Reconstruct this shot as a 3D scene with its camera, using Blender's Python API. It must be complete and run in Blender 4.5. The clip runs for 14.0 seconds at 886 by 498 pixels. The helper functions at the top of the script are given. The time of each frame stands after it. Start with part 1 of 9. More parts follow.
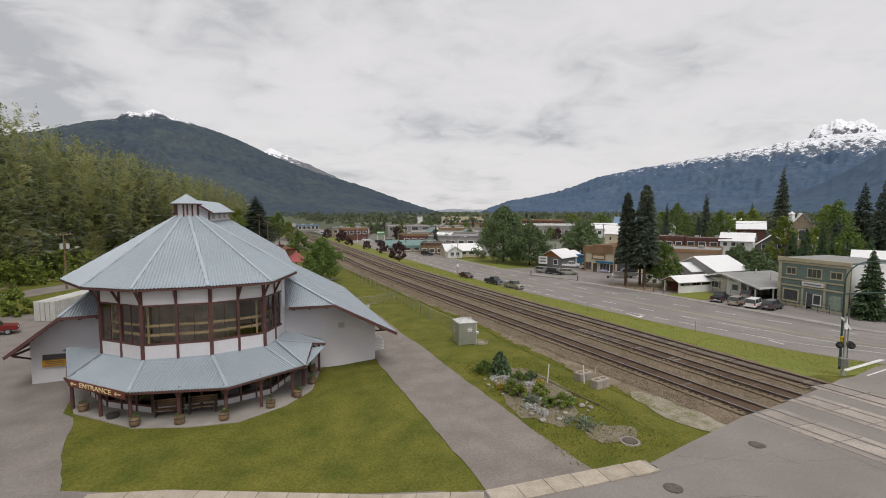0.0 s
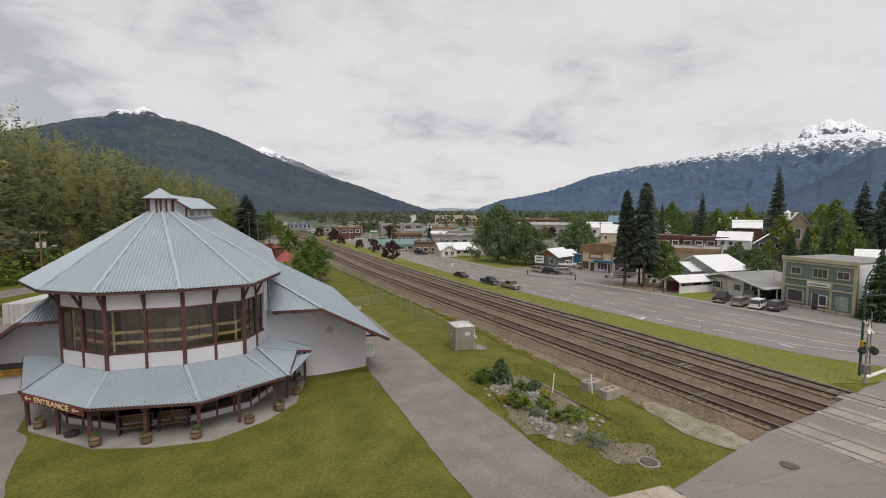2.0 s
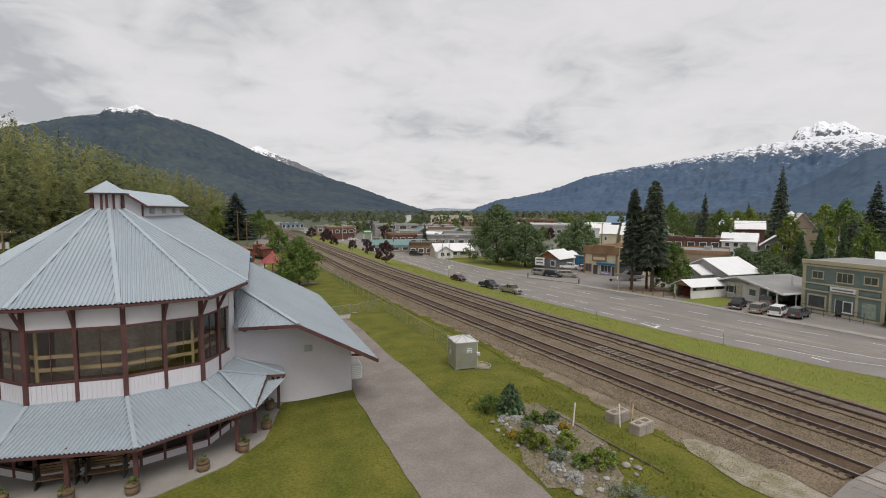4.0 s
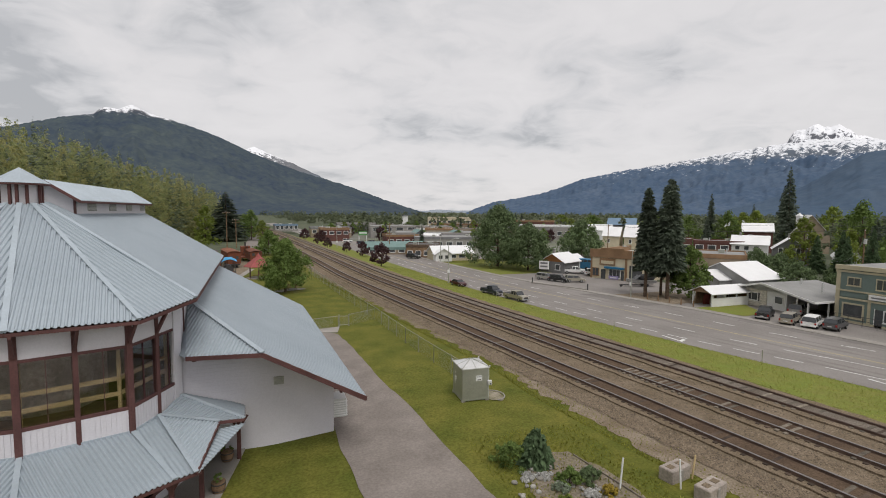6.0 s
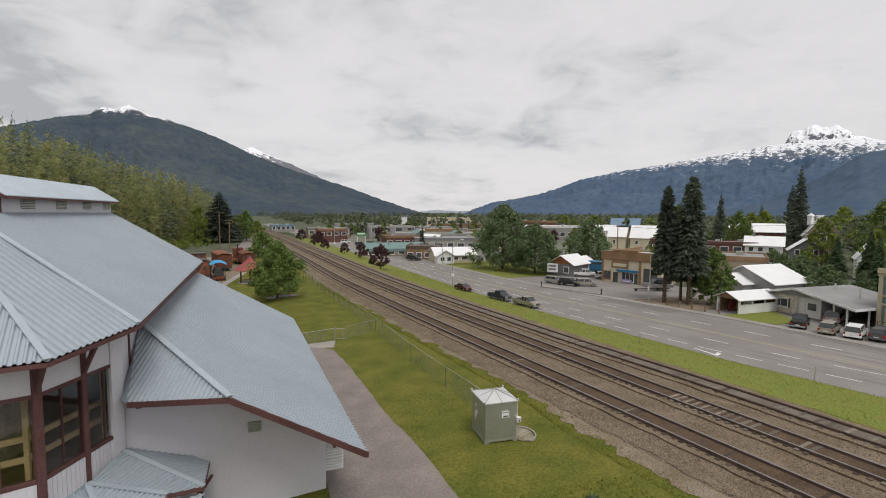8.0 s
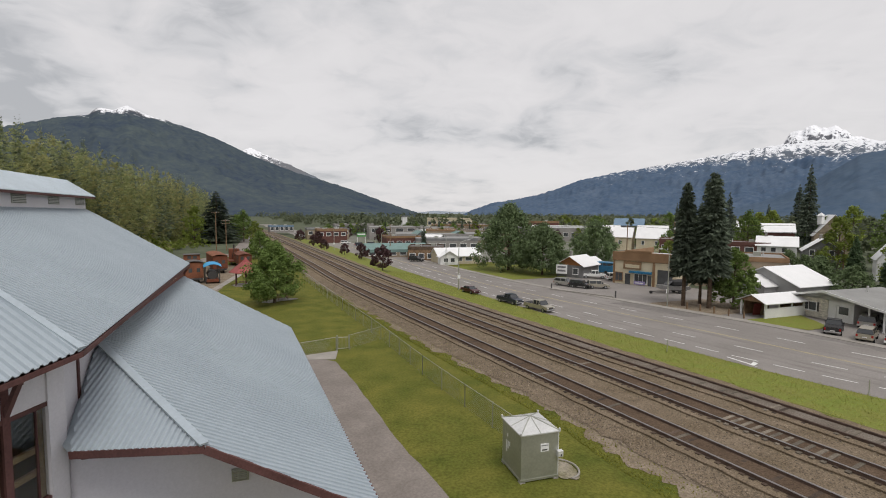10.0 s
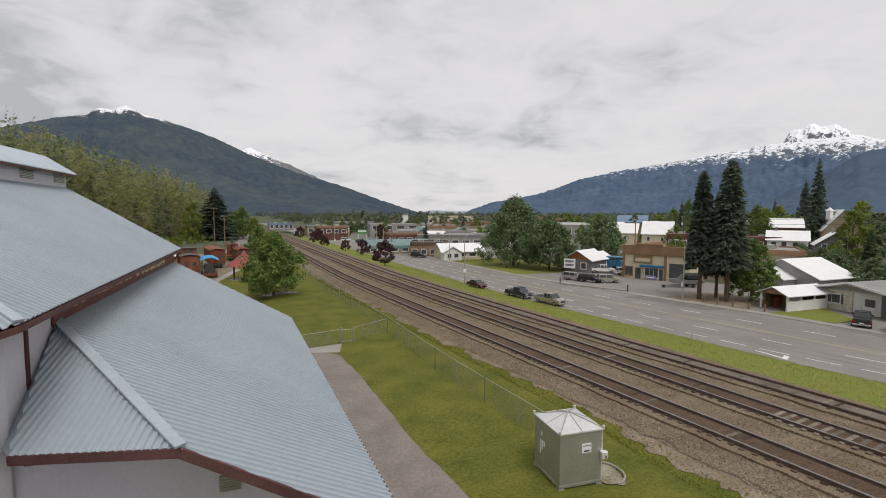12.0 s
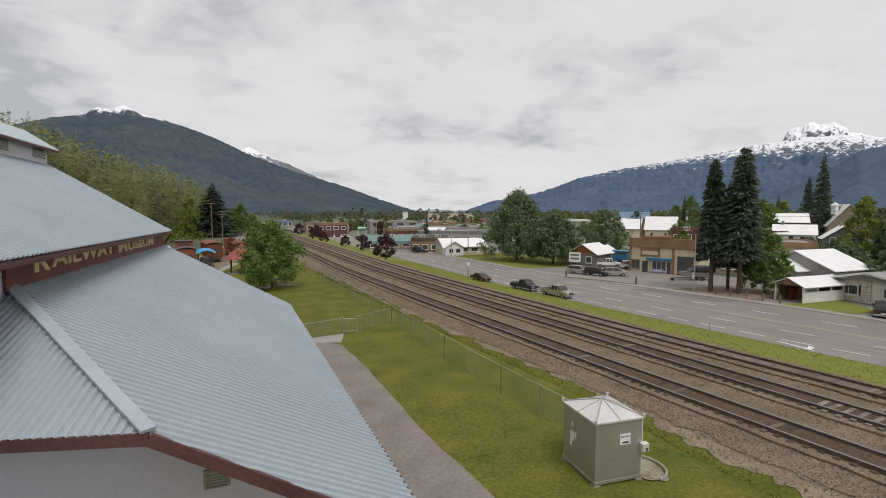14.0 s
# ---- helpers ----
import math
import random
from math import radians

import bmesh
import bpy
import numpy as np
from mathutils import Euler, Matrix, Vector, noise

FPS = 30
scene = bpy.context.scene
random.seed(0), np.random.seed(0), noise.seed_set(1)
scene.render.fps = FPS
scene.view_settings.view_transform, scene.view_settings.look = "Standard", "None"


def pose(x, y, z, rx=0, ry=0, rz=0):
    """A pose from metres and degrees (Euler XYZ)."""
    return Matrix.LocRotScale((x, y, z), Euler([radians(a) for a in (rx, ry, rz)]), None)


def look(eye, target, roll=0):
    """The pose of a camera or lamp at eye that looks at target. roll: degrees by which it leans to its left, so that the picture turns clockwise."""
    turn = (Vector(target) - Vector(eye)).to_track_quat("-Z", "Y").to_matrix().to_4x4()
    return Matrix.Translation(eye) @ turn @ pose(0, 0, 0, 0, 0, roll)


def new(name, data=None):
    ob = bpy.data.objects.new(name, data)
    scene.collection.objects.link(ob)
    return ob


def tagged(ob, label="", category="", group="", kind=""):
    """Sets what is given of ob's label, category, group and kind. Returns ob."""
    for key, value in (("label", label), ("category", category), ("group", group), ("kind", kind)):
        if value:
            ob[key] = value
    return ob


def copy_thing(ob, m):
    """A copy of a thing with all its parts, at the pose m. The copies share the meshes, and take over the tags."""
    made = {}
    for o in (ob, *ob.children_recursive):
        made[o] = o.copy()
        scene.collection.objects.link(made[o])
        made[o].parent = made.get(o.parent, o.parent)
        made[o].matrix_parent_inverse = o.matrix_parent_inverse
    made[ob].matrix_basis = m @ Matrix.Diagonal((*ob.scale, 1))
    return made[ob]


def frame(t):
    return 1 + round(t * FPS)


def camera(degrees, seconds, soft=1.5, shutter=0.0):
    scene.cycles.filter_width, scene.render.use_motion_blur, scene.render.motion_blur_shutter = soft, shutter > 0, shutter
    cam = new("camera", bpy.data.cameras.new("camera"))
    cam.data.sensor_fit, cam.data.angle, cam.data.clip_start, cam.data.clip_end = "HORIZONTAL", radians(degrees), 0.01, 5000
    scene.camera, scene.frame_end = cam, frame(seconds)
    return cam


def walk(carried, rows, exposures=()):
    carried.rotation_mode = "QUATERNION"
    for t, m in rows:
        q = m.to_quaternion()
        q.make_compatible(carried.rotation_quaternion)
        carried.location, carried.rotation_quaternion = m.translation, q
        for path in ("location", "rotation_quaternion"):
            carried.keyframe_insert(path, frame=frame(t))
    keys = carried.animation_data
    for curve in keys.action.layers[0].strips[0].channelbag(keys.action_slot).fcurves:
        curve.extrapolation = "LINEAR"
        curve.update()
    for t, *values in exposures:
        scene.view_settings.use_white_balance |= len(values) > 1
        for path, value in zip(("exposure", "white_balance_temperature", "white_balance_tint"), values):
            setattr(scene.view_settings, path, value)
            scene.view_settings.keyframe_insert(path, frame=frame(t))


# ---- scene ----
cam = camera(84.8, 14.0, 1.0)
METRES, EYE, TILT, LEAN, TURN = 33.0, 13.7, -4.6, 0.0, -18.0
ROWS = [
    (0.0, 0.0, 0.0, 0.0, 0.0, 0.0, -0.0),
    (0.5, -0.0008, 0.0168, -0.0011, -0.19, -0.03, -0.0),
    (1.0, -0.0026, 0.0366, -0.0011, -0.37, -0.07, -0.0),
    (1.5, -0.0046, 0.0622, -0.0009, -0.57, -0.09, -0.01),
    (2.0, -0.0067, 0.0942, -0.0, -0.78, -0.12, -0.02),
    (2.5, -0.0086, 0.1319, 0.0018, -0.95, -0.12, -0.03),
    (3.0, -0.01, 0.1748, 0.0043, -1.09, -0.14, -0.07),
    (5.5, -0.0194, 0.4322, 0.0149, -1.68, 0.03, -0.25),
    (6.0, -0.0234, 0.4855, 0.0168, -1.76, 0.1, -0.28),
    (6.5, -0.029, 0.5382, 0.0194, -1.85, 0.17, -0.27),
    (7.0, -0.0357, 0.5876, 0.023, -1.92, 0.18, -0.27),
    (7.5, -0.0426, 0.6319, 0.026, -1.96, 0.19, -0.25),
    (8.0, -0.0507, 0.6708, 0.0271, -1.96, 0.16, -0.24),
    (10.5, -0.0919, 0.8338, 0.0201, -2.12, 0.26, -0.16),
    (11.0, -0.0986, 0.8584, 0.0096, -2.13, 0.25, -0.12),
    (11.5, -0.1051, 0.8808, -0.0008, -2.12, 0.21, -0.08),
    (12.0, -0.1111, 0.9012, -0.0096, -2.11, 0.21, -0.04),
    (12.5, -0.117, 0.9204, -0.0177, -2.12, 0.19, -0.02),
    (13.0, -0.1219, 0.9387, -0.0275, -2.14, 0.16, 0.02),
    (13.5, -0.126, 0.956, -0.0379, -2.17, 0.15, 0.06),
    (14.0, -0.1293, 0.9711, -0.0457, -2.21, 0.13, 0.1),
]
walk(cam, [(t, pose(0, 0, EYE, TILT, LEAN, TURN) @ pose(METRES * x, METRES * y, METRES * z, 90 + pitch, roll, yaw)) for t, x, y, z, yaw, pitch, roll in ROWS])

# ---- world, sun ----
SUN_AZ, SUN_EL = 174.0, 60.0     # compass from +y clockwise, height


def build_world():
    w = bpy.data.worlds.new("overcast")
    scene.world = w
    w.use_nodes = True
    n, l = w.node_tree.nodes, w.node_tree.links
    n.clear()
    out = n.new("ShaderNodeOutputWorld")
    bg = n.new("ShaderNodeBackground")
    sky = n.new("ShaderNodeTexSky")
    sky.sky_type, sky.sun_disc = "NISHITA", False
    sky.sun_elevation, sky.sun_rotation = radians(SUN_EL), radians(SUN_AZ)
    co = n.new("ShaderNodeTexCoord")
    sep = n.new("ShaderNodeSeparateXYZ")
    l.new(co.outputs["Generated"], sep.inputs[0])

    def math_node(op, a, b=None, c=None):
        m = n.new("ShaderNodeMath")
        m.operation = op
        for k, v in enumerate((a, b, c)):
            if v is None:
                continue
            if isinstance(v, (int, float)):
                m.inputs[k].default_value = v
            else:
                l.new(v, m.inputs[k])
        return m.outputs[0]

    # cloud layer seen in perspective: the direction meets a flat sheet overhead
    up = math_node("MAXIMUM", sep.outputs["Z"], 0.0)
    den = math_node("ADD", up, 0.22)
    cx = math_node("DIVIDE", sep.outputs["X"], den)
    cy = math_node("DIVIDE", sep.outputs["Y"], den)
    comb = n.new("ShaderNodeCombineXYZ")
    l.new(cx, comb.inputs[0])
    l.new(cy, comb.inputs[1])
    comb.inputs[2].default_value = 3.7

    def noise_node(scale, detail, rough, dist):
        t = n.new("ShaderNodeTexNoise")
        t.inputs["Scale"].default_value = scale
        t.inputs["Detail"].default_value = detail
        t.inputs["Roughness"].default_value = rough
        t.inputs["Distortion"].default_value = dist
        l.new(comb.outputs[0], t.inputs["Vector"])
        return t.outputs["Fac"]

    big = noise_node(1.5, 4, 0.5, 0.4)
    small = noise_node(4.2, 7, 0.55, 0.6)
    mixed = math_node("ADD", math_node("MULTIPLY", big, 0.62), math_node("MULTIPLY", small, 0.38))
    # a heavier bank of cloud stands over the wooded hill
    bank = n.new("ShaderNodeVectorMath")
    bank.operation = "DOT_PRODUCT"
    l.new(co.outputs["Generated"], bank.inputs[0])
    bank.inputs[1].default_value = Vector((-0.36, 0.85, 0.38)).normalized()
    heavy = n.new("ShaderNodeMapRange")
    heavy.inputs["From Min"].default_value, heavy.inputs["From Max"].default_value = 0.88, 0.975
    heavy.inputs["To Min"].default_value, heavy.inputs["To Max"].default_value = 0.035, -0.085
    l.new(bank.outputs["Value"], heavy.inputs["Value"])
    mixed = math_node("ADD", mixed, heavy.outputs[0])
    ramp = n.new("ShaderNodeValToRGB")
    l.new(mixed, ramp.inputs[0])
    e = ramp.color_ramp.elements
    e[0].position, e[0].color = 0.36, (0.38, 0.385, 0.40, 1)
    e[1].position, e[1].color = 0.62, (0.625, 0.608, 0.612, 1)
    mid = ramp.color_ramp.elements.new(0.44)
    mid.color = (0.525, 0.52, 0.53, 1)
    high = ramp.color_ramp.elements.new(0.52)
    high.color = (0.595, 0.58, 0.585, 1)
    dim = n.new("ShaderNodeVectorMath")
    dim.operation = "SCALE"
    l.new(sky.outputs[0], dim.inputs[0])
    dim.inputs["Scale"].default_value = 0.06
    mix = n.new("ShaderNodeMixRGB")
    mix.inputs[0].default_value = 0.93
    l.new(dim.outputs[0], mix.inputs[1])
    l.new(ramp.outputs[0], mix.inputs[2])
    l.new(mix.outputs[0], bg.inputs["Color"])
    bg.inputs["Strength"].default_value = 1.22
    l.new(bg.outputs[0], out.inputs[0])


build_world()
sun = new("sun", bpy.data.lights.new("sun", "SUN"))
sun.data.energy, sun.data.angle, sun.data.color = 1.64, radians(30), (1.0, 0.965, 0.92)
sun.matrix_basis = look((60 * math.sin(radians(SUN_AZ)), 60 * math.cos(radians(SUN_AZ)), 60 * math.tan(radians(SUN_EL))), (0, 0, 0))
scene.view_settings.exposure = 0.06

# ---- materials ----
def mat(name, col, rough=0.8, metal=0.0, var=0.25, scale=3.0, fine=25.0, bump=0.0, bscale=40.0, col2=None, obj_var=0.0, island=0.0, spec=0.3, world_co=True, detail=5, leafy=0.0):
    """A surface with colour that varies at two scales, grain and fine relief."""
    m = bpy.data.materials.new(name)
    m.use_nodes = True
    n, l = m.node_tree.nodes, m.node_tree.links
    b = n["Principled BSDF"]
    b.inputs["Roughness"].default_value, b.inputs["Metallic"].default_value = rough, metal
    b.inputs["Specular IOR Level"].default_value = spec
    if world_co:
        geo = n.new("ShaderNodeNewGeometry")
        vec = geo.outputs["Position"]
    else:
        co = n.new("ShaderNodeTexCoord")
        vec = co.outputs["Object"]
    t1, t2 = n.new("ShaderNodeTexNoise"), n.new("ShaderNodeTexNoise")
    for t, s, d in ((t1, scale, detail), (t2, fine, 4)):
        t.inputs["Scale"].default_value, t.inputs["Detail"].default_value = s, d
        l.new(vec, t.inputs["Vector"])
    c2 = col2 if col2 else tuple(c * (1 - var) for c in col)
    c1 = col if col2 else tuple(min(1, c * (1 + var * 0.6)) for c in col)
    r1 = n.new("ShaderNodeValToRGB")
    r1.color_ramp.elements[0].position, r1.color_ramp.elements[0].color = 0.32, (*c2, 1)
    r1.color_ramp.elements[1].position, r1.color_ramp.elements[1].color = 0.68, (*c1, 1)
    l.new(t1.outputs["Fac"], r1.inputs[0])
    mr = n.new("ShaderNodeMapRange")
    mr.inputs["To Min"].default_value, mr.inputs["To Max"].default_value = 1 - var * 0.8, 1 + var * 0.6
    mr.inputs["From Min"].default_value, mr.inputs["From Max"].default_value = 0.3, 0.7
    l.new(t2.outputs["Fac"], mr.inputs["Value"])
    sc = n.new("ShaderNodeVectorMath")
    sc.operation = "SCALE"
    l.new(r1.outputs[0], sc.inputs[0])
    l.new(mr.outputs[0], sc.inputs["Scale"])
    last = sc.outputs[0]
    for amount, kind in ((obj_var, "obj"), (island, "isl")):
        if amount:
            if kind == "obj":
                src = n.new("ShaderNodeObjectInfo").outputs["Random"]
            else:
                src = n.new("ShaderNodeNewGeometry").outputs["Random Per Island"]
            m2 = n.new("ShaderNodeMapRange")
            m2.inputs["To Min"].default_value, m2.inputs["To Max"].default_value = 1 - amount, 1 + amount
            l.new(src, m2.inputs["Value"])
            s2 = n.new("ShaderNodeVectorMath")
            s2.operation = "SCALE"
            l.new(last, s2.inputs[0])
            l.new(m2.outputs[0], s2.inputs["Scale"])
            last = s2.outputs[0]
    l.new(last, b.inputs["Base Color"])
    if leafy:
        tl, mx = n.new("ShaderNodeBsdfTranslucent"), n.new("ShaderNodeMixShader")
        mx.inputs[0].default_value = leafy
        l.new(last, tl.inputs[0])
        l.new(b.outputs[0], mx.inputs[1])
        l.new(tl.outputs[0], mx.inputs[2])
        l.new(mx.outputs[0], n["Material Output"].inputs[0])
    if bump:
        t3 = n.new("ShaderNodeTexNoise")
        t3.inputs["Scale"].default_value, t3.inputs["Detail"].default_value = bscale, 4
        l.new(vec, t3.inputs["Vector"])
        bp = n.new("ShaderNodeBump")
        bp.inputs["Strength"].default_value, bp.inputs["Distance"].default_value = bump, 0.03
        l.new(t3.outputs["Fac"], bp.inputs["Height"])
        l.new(bp.outputs[0], b.inputs["Normal"])
    return m


def glass_mat(name, tint=(0.78, 0.80, 0.78), rough=0.02):
    m = bpy.data.materials.new(name)
    m.use_nodes = True
    n, l = m.node_tree.nodes, m.node_tree.links
    n.remove(n["Principled BSDF"])
    tr, gl, mx, fr = n.new("ShaderNodeBsdfTransparent"), n.new("ShaderNodeBsdfGlossy"), n.new("ShaderNodeMixShader"), n.new("ShaderNodeLayerWeight")
    tr.inputs[0].default_value = (*tint, 1)
    gl.inputs["Roughness"].default_value = rough
    gl.inputs[0].default_value = (0.9, 0.9, 0.9, 1)
    up, lift = n.new("ShaderNodeMath"), n.new("ShaderNodeMath")
    up.operation, lift.operation = "POWER", "MULTIPLY_ADD"
    up.inputs[1].default_value = 3.5
    lift.inputs[1].default_value, lift.inputs[2].default_value = 0.7, 0.06
    l.new(fr.outputs["Facing"], up.inputs[0])
    l.new(up.outputs[0], lift.inputs[0])
    l.new(lift.outputs[0], mx.inputs[0])
    l.new(tr.outputs[0], mx.inputs[1])
    l.new(gl.outputs[0], mx.inputs[2])
    l.new(mx.outputs[0], n["Material Output"].inputs[0])
    return m


GRASS = mat("mown_grass", (0.09, 0.105, 0.019), 0.95, 0, 0.36, 0.45, 7, 0.7, 30, col2=(0.155, 0.148, 0.031), spec=0.1, detail=8)
ROUGH_GRASS = mat("rough_grass", (0.168, 0.204, 0.042), 0.95, 0, 0.3, 0.6, 6, 0.5, 20, col2=(0.195, 0.195, 0.052), spec=0.1)
BLADE = mat("grass_blades", (0.37, 0.385, 0.11), 0.9, 0, 0.25, 0.7, 6, island=0.14, spec=0.05, leafy=0.5)
LAWN_BLADE = mat("lawn_blades", (0.25, 0.255, 0.055), 0.9, 0, 0.25, 0.7, 6, island=0.2, spec=0.05, leafy=0.4)
# far ground colour, lightened to put the valley's haze into it
FIELD = mat("hazy_valley_floor", (0.085, 0.10, 0.065), 0.95, 0, 0.3, 0.02, 0.25, spec=0.05, col2=(0.115, 0.125, 0.085))
EARTH = mat("bare_earth", (0.272, 0.224, 0.17), 0.95, 0, 0.45, 0.6, 9, 0.8, 25, col2=(0.187, 0.147, 0.101), spec=0.1)
BALLAST = mat("track_ballast", (0.222, 0.174, 0.125), 0.95, 0, 0.6, 0.5, 11, 1.0, 18, col2=(0.157, 0.121, 0.081), spec=0.1)
OLD_BED = mat("silted_ballast", (0.20, 0.172, 0.145), 0.95, 0, 0.5, 0.6, 11, 1.0, 20, col2=(0.135, 0.112, 0.09), spec=0.1)
BED = mat("oiled_ballast", (0.128, 0.090, 0.062), 0.95, 0, 0.5, 0.6, 11, 1.0, 20, col2=(0.088, 0.060, 0.042), spec=0.1)
STONE_CHIP = mat("ballast_stones", (0.192, 0.153, 0.112), 0.9, 0, 0.3, 2, 20, island=0.55, spec=0.2)
ASPHALT = mat("worn_asphalt", (0.25, 0.23, 0.21), 0.9, 0, 0.13, 0.22, 9, 0.3, 40, col2=(0.21, 0.191, 0.174), spec=0.2)
PATH_ASPHALT = mat("path_asphalt", (0.25, 0.22, 0.198), 0.9, 0, 0.2, 0.5, 8, 0.2, 40, col2=(0.192, 0.167, 0.149), spec=0.2)
STREET = mat("street_asphalt", (0.266, 0.246, 0.231), 0.9, 0, 0.14, 0.16, 6, 0.3, 40, col2=(0.216, 0.198, 0.184), spec=0.2)
CONCRETE = mat("concrete", (0.34, 0.318, 0.29), 0.9, 0, 0.14, 0.6, 20, 0.3, 40, col2=(0.265, 0.246, 0.222), spec=0.2)
SLAB = mat("tan_paving_slab", (0.46, 0.40, 0.325), 0.9, 0, 0.18, 1.2, 12, 0.3, 40, col2=(0.36, 0.31, 0.25), obj_var=0.08, spec=0.2)
LOT = mat("yard_concrete", (0.245, 0.219, 0.198), 0.9, 0, 0.18, 0.4, 8, 0.35, 40, col2=(0.19, 0.167, 0.15), spec=0.2)
PANEL = mat("crossing_panel_concrete", (0.37, 0.325, 0.285), 0.9, 0, 0.25, 0.8, 9, 0.4, 40, col2=(0.28, 0.243, 0.212), obj_var=0.15)
MARK = mat("road_paint", (0.72, 0.72, 0.70), 0.7, 0, 0.15, 1.5, 20)
RAIL_STEEL = mat("rail_rust", (0.085, 0.055, 0.042), 0.7, 0.2, 0.3, 2, 25)
RAIL_TOP = mat("rail_polished", (0.25, 0.235, 0.225), 0.4, 0.8, 0.15, 2, 25)
TIE = mat("creosoted_tie", (0.086, 0.061, 0.045), 0.9, 0, 0.4, 2, 20, 0.4, 30, obj_var=0.45, island=0.3)
TIE_NEW = mat("weathered_tie", (0.165, 0.14, 0.11), 0.9, 0, 0.35, 2, 20, 0.4, 30, obj_var=0.4, island=0.4)
ROOF = mat("blue_metal_roof", (0.358, 0.408, 0.448), 0.45, 0.12, 0.05, 0.3, 5, col2=(0.32, 0.368, 0.408), spec=0.5)
ROOF_FLASH = mat("roof_flashing", (0.38, 0.435, 0.48), 0.5, 0.1, 0.08, 0.6, 8, spec=0.5)
SIDING = mat("white_siding", (0.655, 0.638, 0.668), 0.75, 0, 0.06, 0.4, 14, col2=(0.595, 0.58, 0.608))
BROWN = mat("oxblood_timber", (0.112, 0.052, 0.048), 0.7, 0, 0.25, 0.8, 14, 0.2, 40)
BROWN_SIGN = mat("oxblood_sign_board", (0.17, 0.058, 0.046), 0.6, 0, 0.2, 0.8, 10)
GOLD = mat("cream_gold_lettering", (0.72, 0.58, 0.32), 0.6, 0, 0.1, 2, 20)
DARK = mat("dark_interior", (0.54, 0.49, 0.43), 0.9, 0, 0.3, 0.8, 6)
TIMBER = mat("yellow_timber", (0.58, 0.44, 0.24), 0.65, 0, 0.2, 1.2, 14)
GLASS = glass_mat("window_glass", (0.86, 0.86, 0.84))
GLASS_DARK = glass_mat("dark_window_glass", (0.30, 0.32, 0.33))
OLD_WOOD = mat("weathered_wood", (0.23, 0.15, 0.09), 0.85, 0, 0.35, 1.5, 20, 0.3, 40)
BARK = mat("bark", (0.12, 0.085, 0.06), 0.95, 0, 0.4, 2, 18, 0.6, 25, world_co=False)
GALV = mat("galvanised_steel", (0.47, 0.475, 0.435), 0.42, 0.7, 0.10, 0.8, 9, col2=(0.40, 0.405, 0.36), spec=0.4)
GALV_ROOF = mat("bright_galvanised", (0.62, 0.62, 0.61), 0.45, 0.3, 0.1, 0.8, 9)
METAL_DARK = mat("dark_metal", (0.075, 0.073, 0.072), 0.5, 0.3, 0.2, 2, 20)
METAL_GREY = mat("dull_grey_steel", (0.21, 0.21, 0.20), 0.55, 0.4, 0.15, 1.5, 14)
PLASTIC_DARK = mat("black_rubber", (0.035, 0.035, 0.036), 0.75, 0, 0.2, 3, 20)
CHROME = mat("alloy", (0.45, 0.45, 0.46), 0.35, 0.8, 0.1, 4, 20)
WHITE_PAINT = mat("white_paint", (0.74, 0.74, 0.73), 0.6, 0, 0.08, 0.6, 12)

# ---- building helpers ----
def thing(name, label, category, x=0.0, y=0.0, z=0.0, rz=0.0, group="", kind=""):
    """A top-level Empty at the base of a thing."""
    ob = new(name)
    ob.empty_display_size = 0.2
    ob.matrix_basis = pose(x, y, z, 0, 0, rz)
    return tagged(ob, label, category, group, kind)


def part(name, bm, material, parent=None, label="", smooth=False, world=False):
    """Links a bmesh as one mesh object under a thing or a part."""
    me = bpy.data.meshes.new(name)
    if world and parent is not None:
        bm.transform(parent.matrix_basis.inverted())
    bm.normal_update()
    bm.to_mesh(me)
    bm.free()
    me.materials.append(material)
    if smooth:
        for p in me.polygons:
            p.use_smooth = True
    ob = new(name, me)
    if parent is not None:
        ob.parent = parent
    if label:
        tagged(ob, label)
    return ob


def raw(name, verts, faces, material, parent=None, smooth=False):
    me = bpy.data.meshes.new(name)
    me.from_pydata(verts, [], faces)
    me.materials.append(material)
    if smooth:
        me.polygons.foreach_set("use_smooth", [True] * len(me.polygons))
    ob = new(name, me)
    if parent is not None:
        ob.parent = parent
    return ob


def fast_mesh(name, verts, quads, material, corners=4):
    """A mesh of many loose quads or triangles from arrays."""
    me = bpy.data.meshes.new(name)
    verts, quads = np.asarray(verts, np.float32), np.asarray(quads, np.int32)
    me.vertices.add(len(verts))
    me.vertices.foreach_set("co", verts.ravel())
    me.loops.add(quads.size)
    me.loops.foreach_set("vertex_index", quads.ravel())
    me.polygons.add(len(quads))
    me.polygons.foreach_set("loop_start", np.arange(0, quads.size, corners, dtype=np.int32))
    me.update(calc_edges=True)
    me.materials.append(material)
    return me


def cube(bm, x0, y0, z0, x1, y1, z1, bevel=0.0):
    m = Matrix.Translation(((x0 + x1) / 2, (y0 + y1) / 2, (z0 + z1) / 2)) @ Matrix.Diagonal((abs(x1 - x0), abs(y1 - y0), abs(z1 - z0), 1))
    r = bmesh.ops.create_cube(bm, size=1, matrix=m)
    if bevel:
        es = {e for v in r["verts"] for e in v.link_edges}
        bmesh.ops.bevel(bm, geom=list(es), offset=bevel, segments=1, affect="EDGES")
    return bm


def box(x0, y0, z0, x1, y1, z1, bevel=0.0):
    return cube(bmesh.new(), x0, y0, z0, x1, y1, z1, bevel)


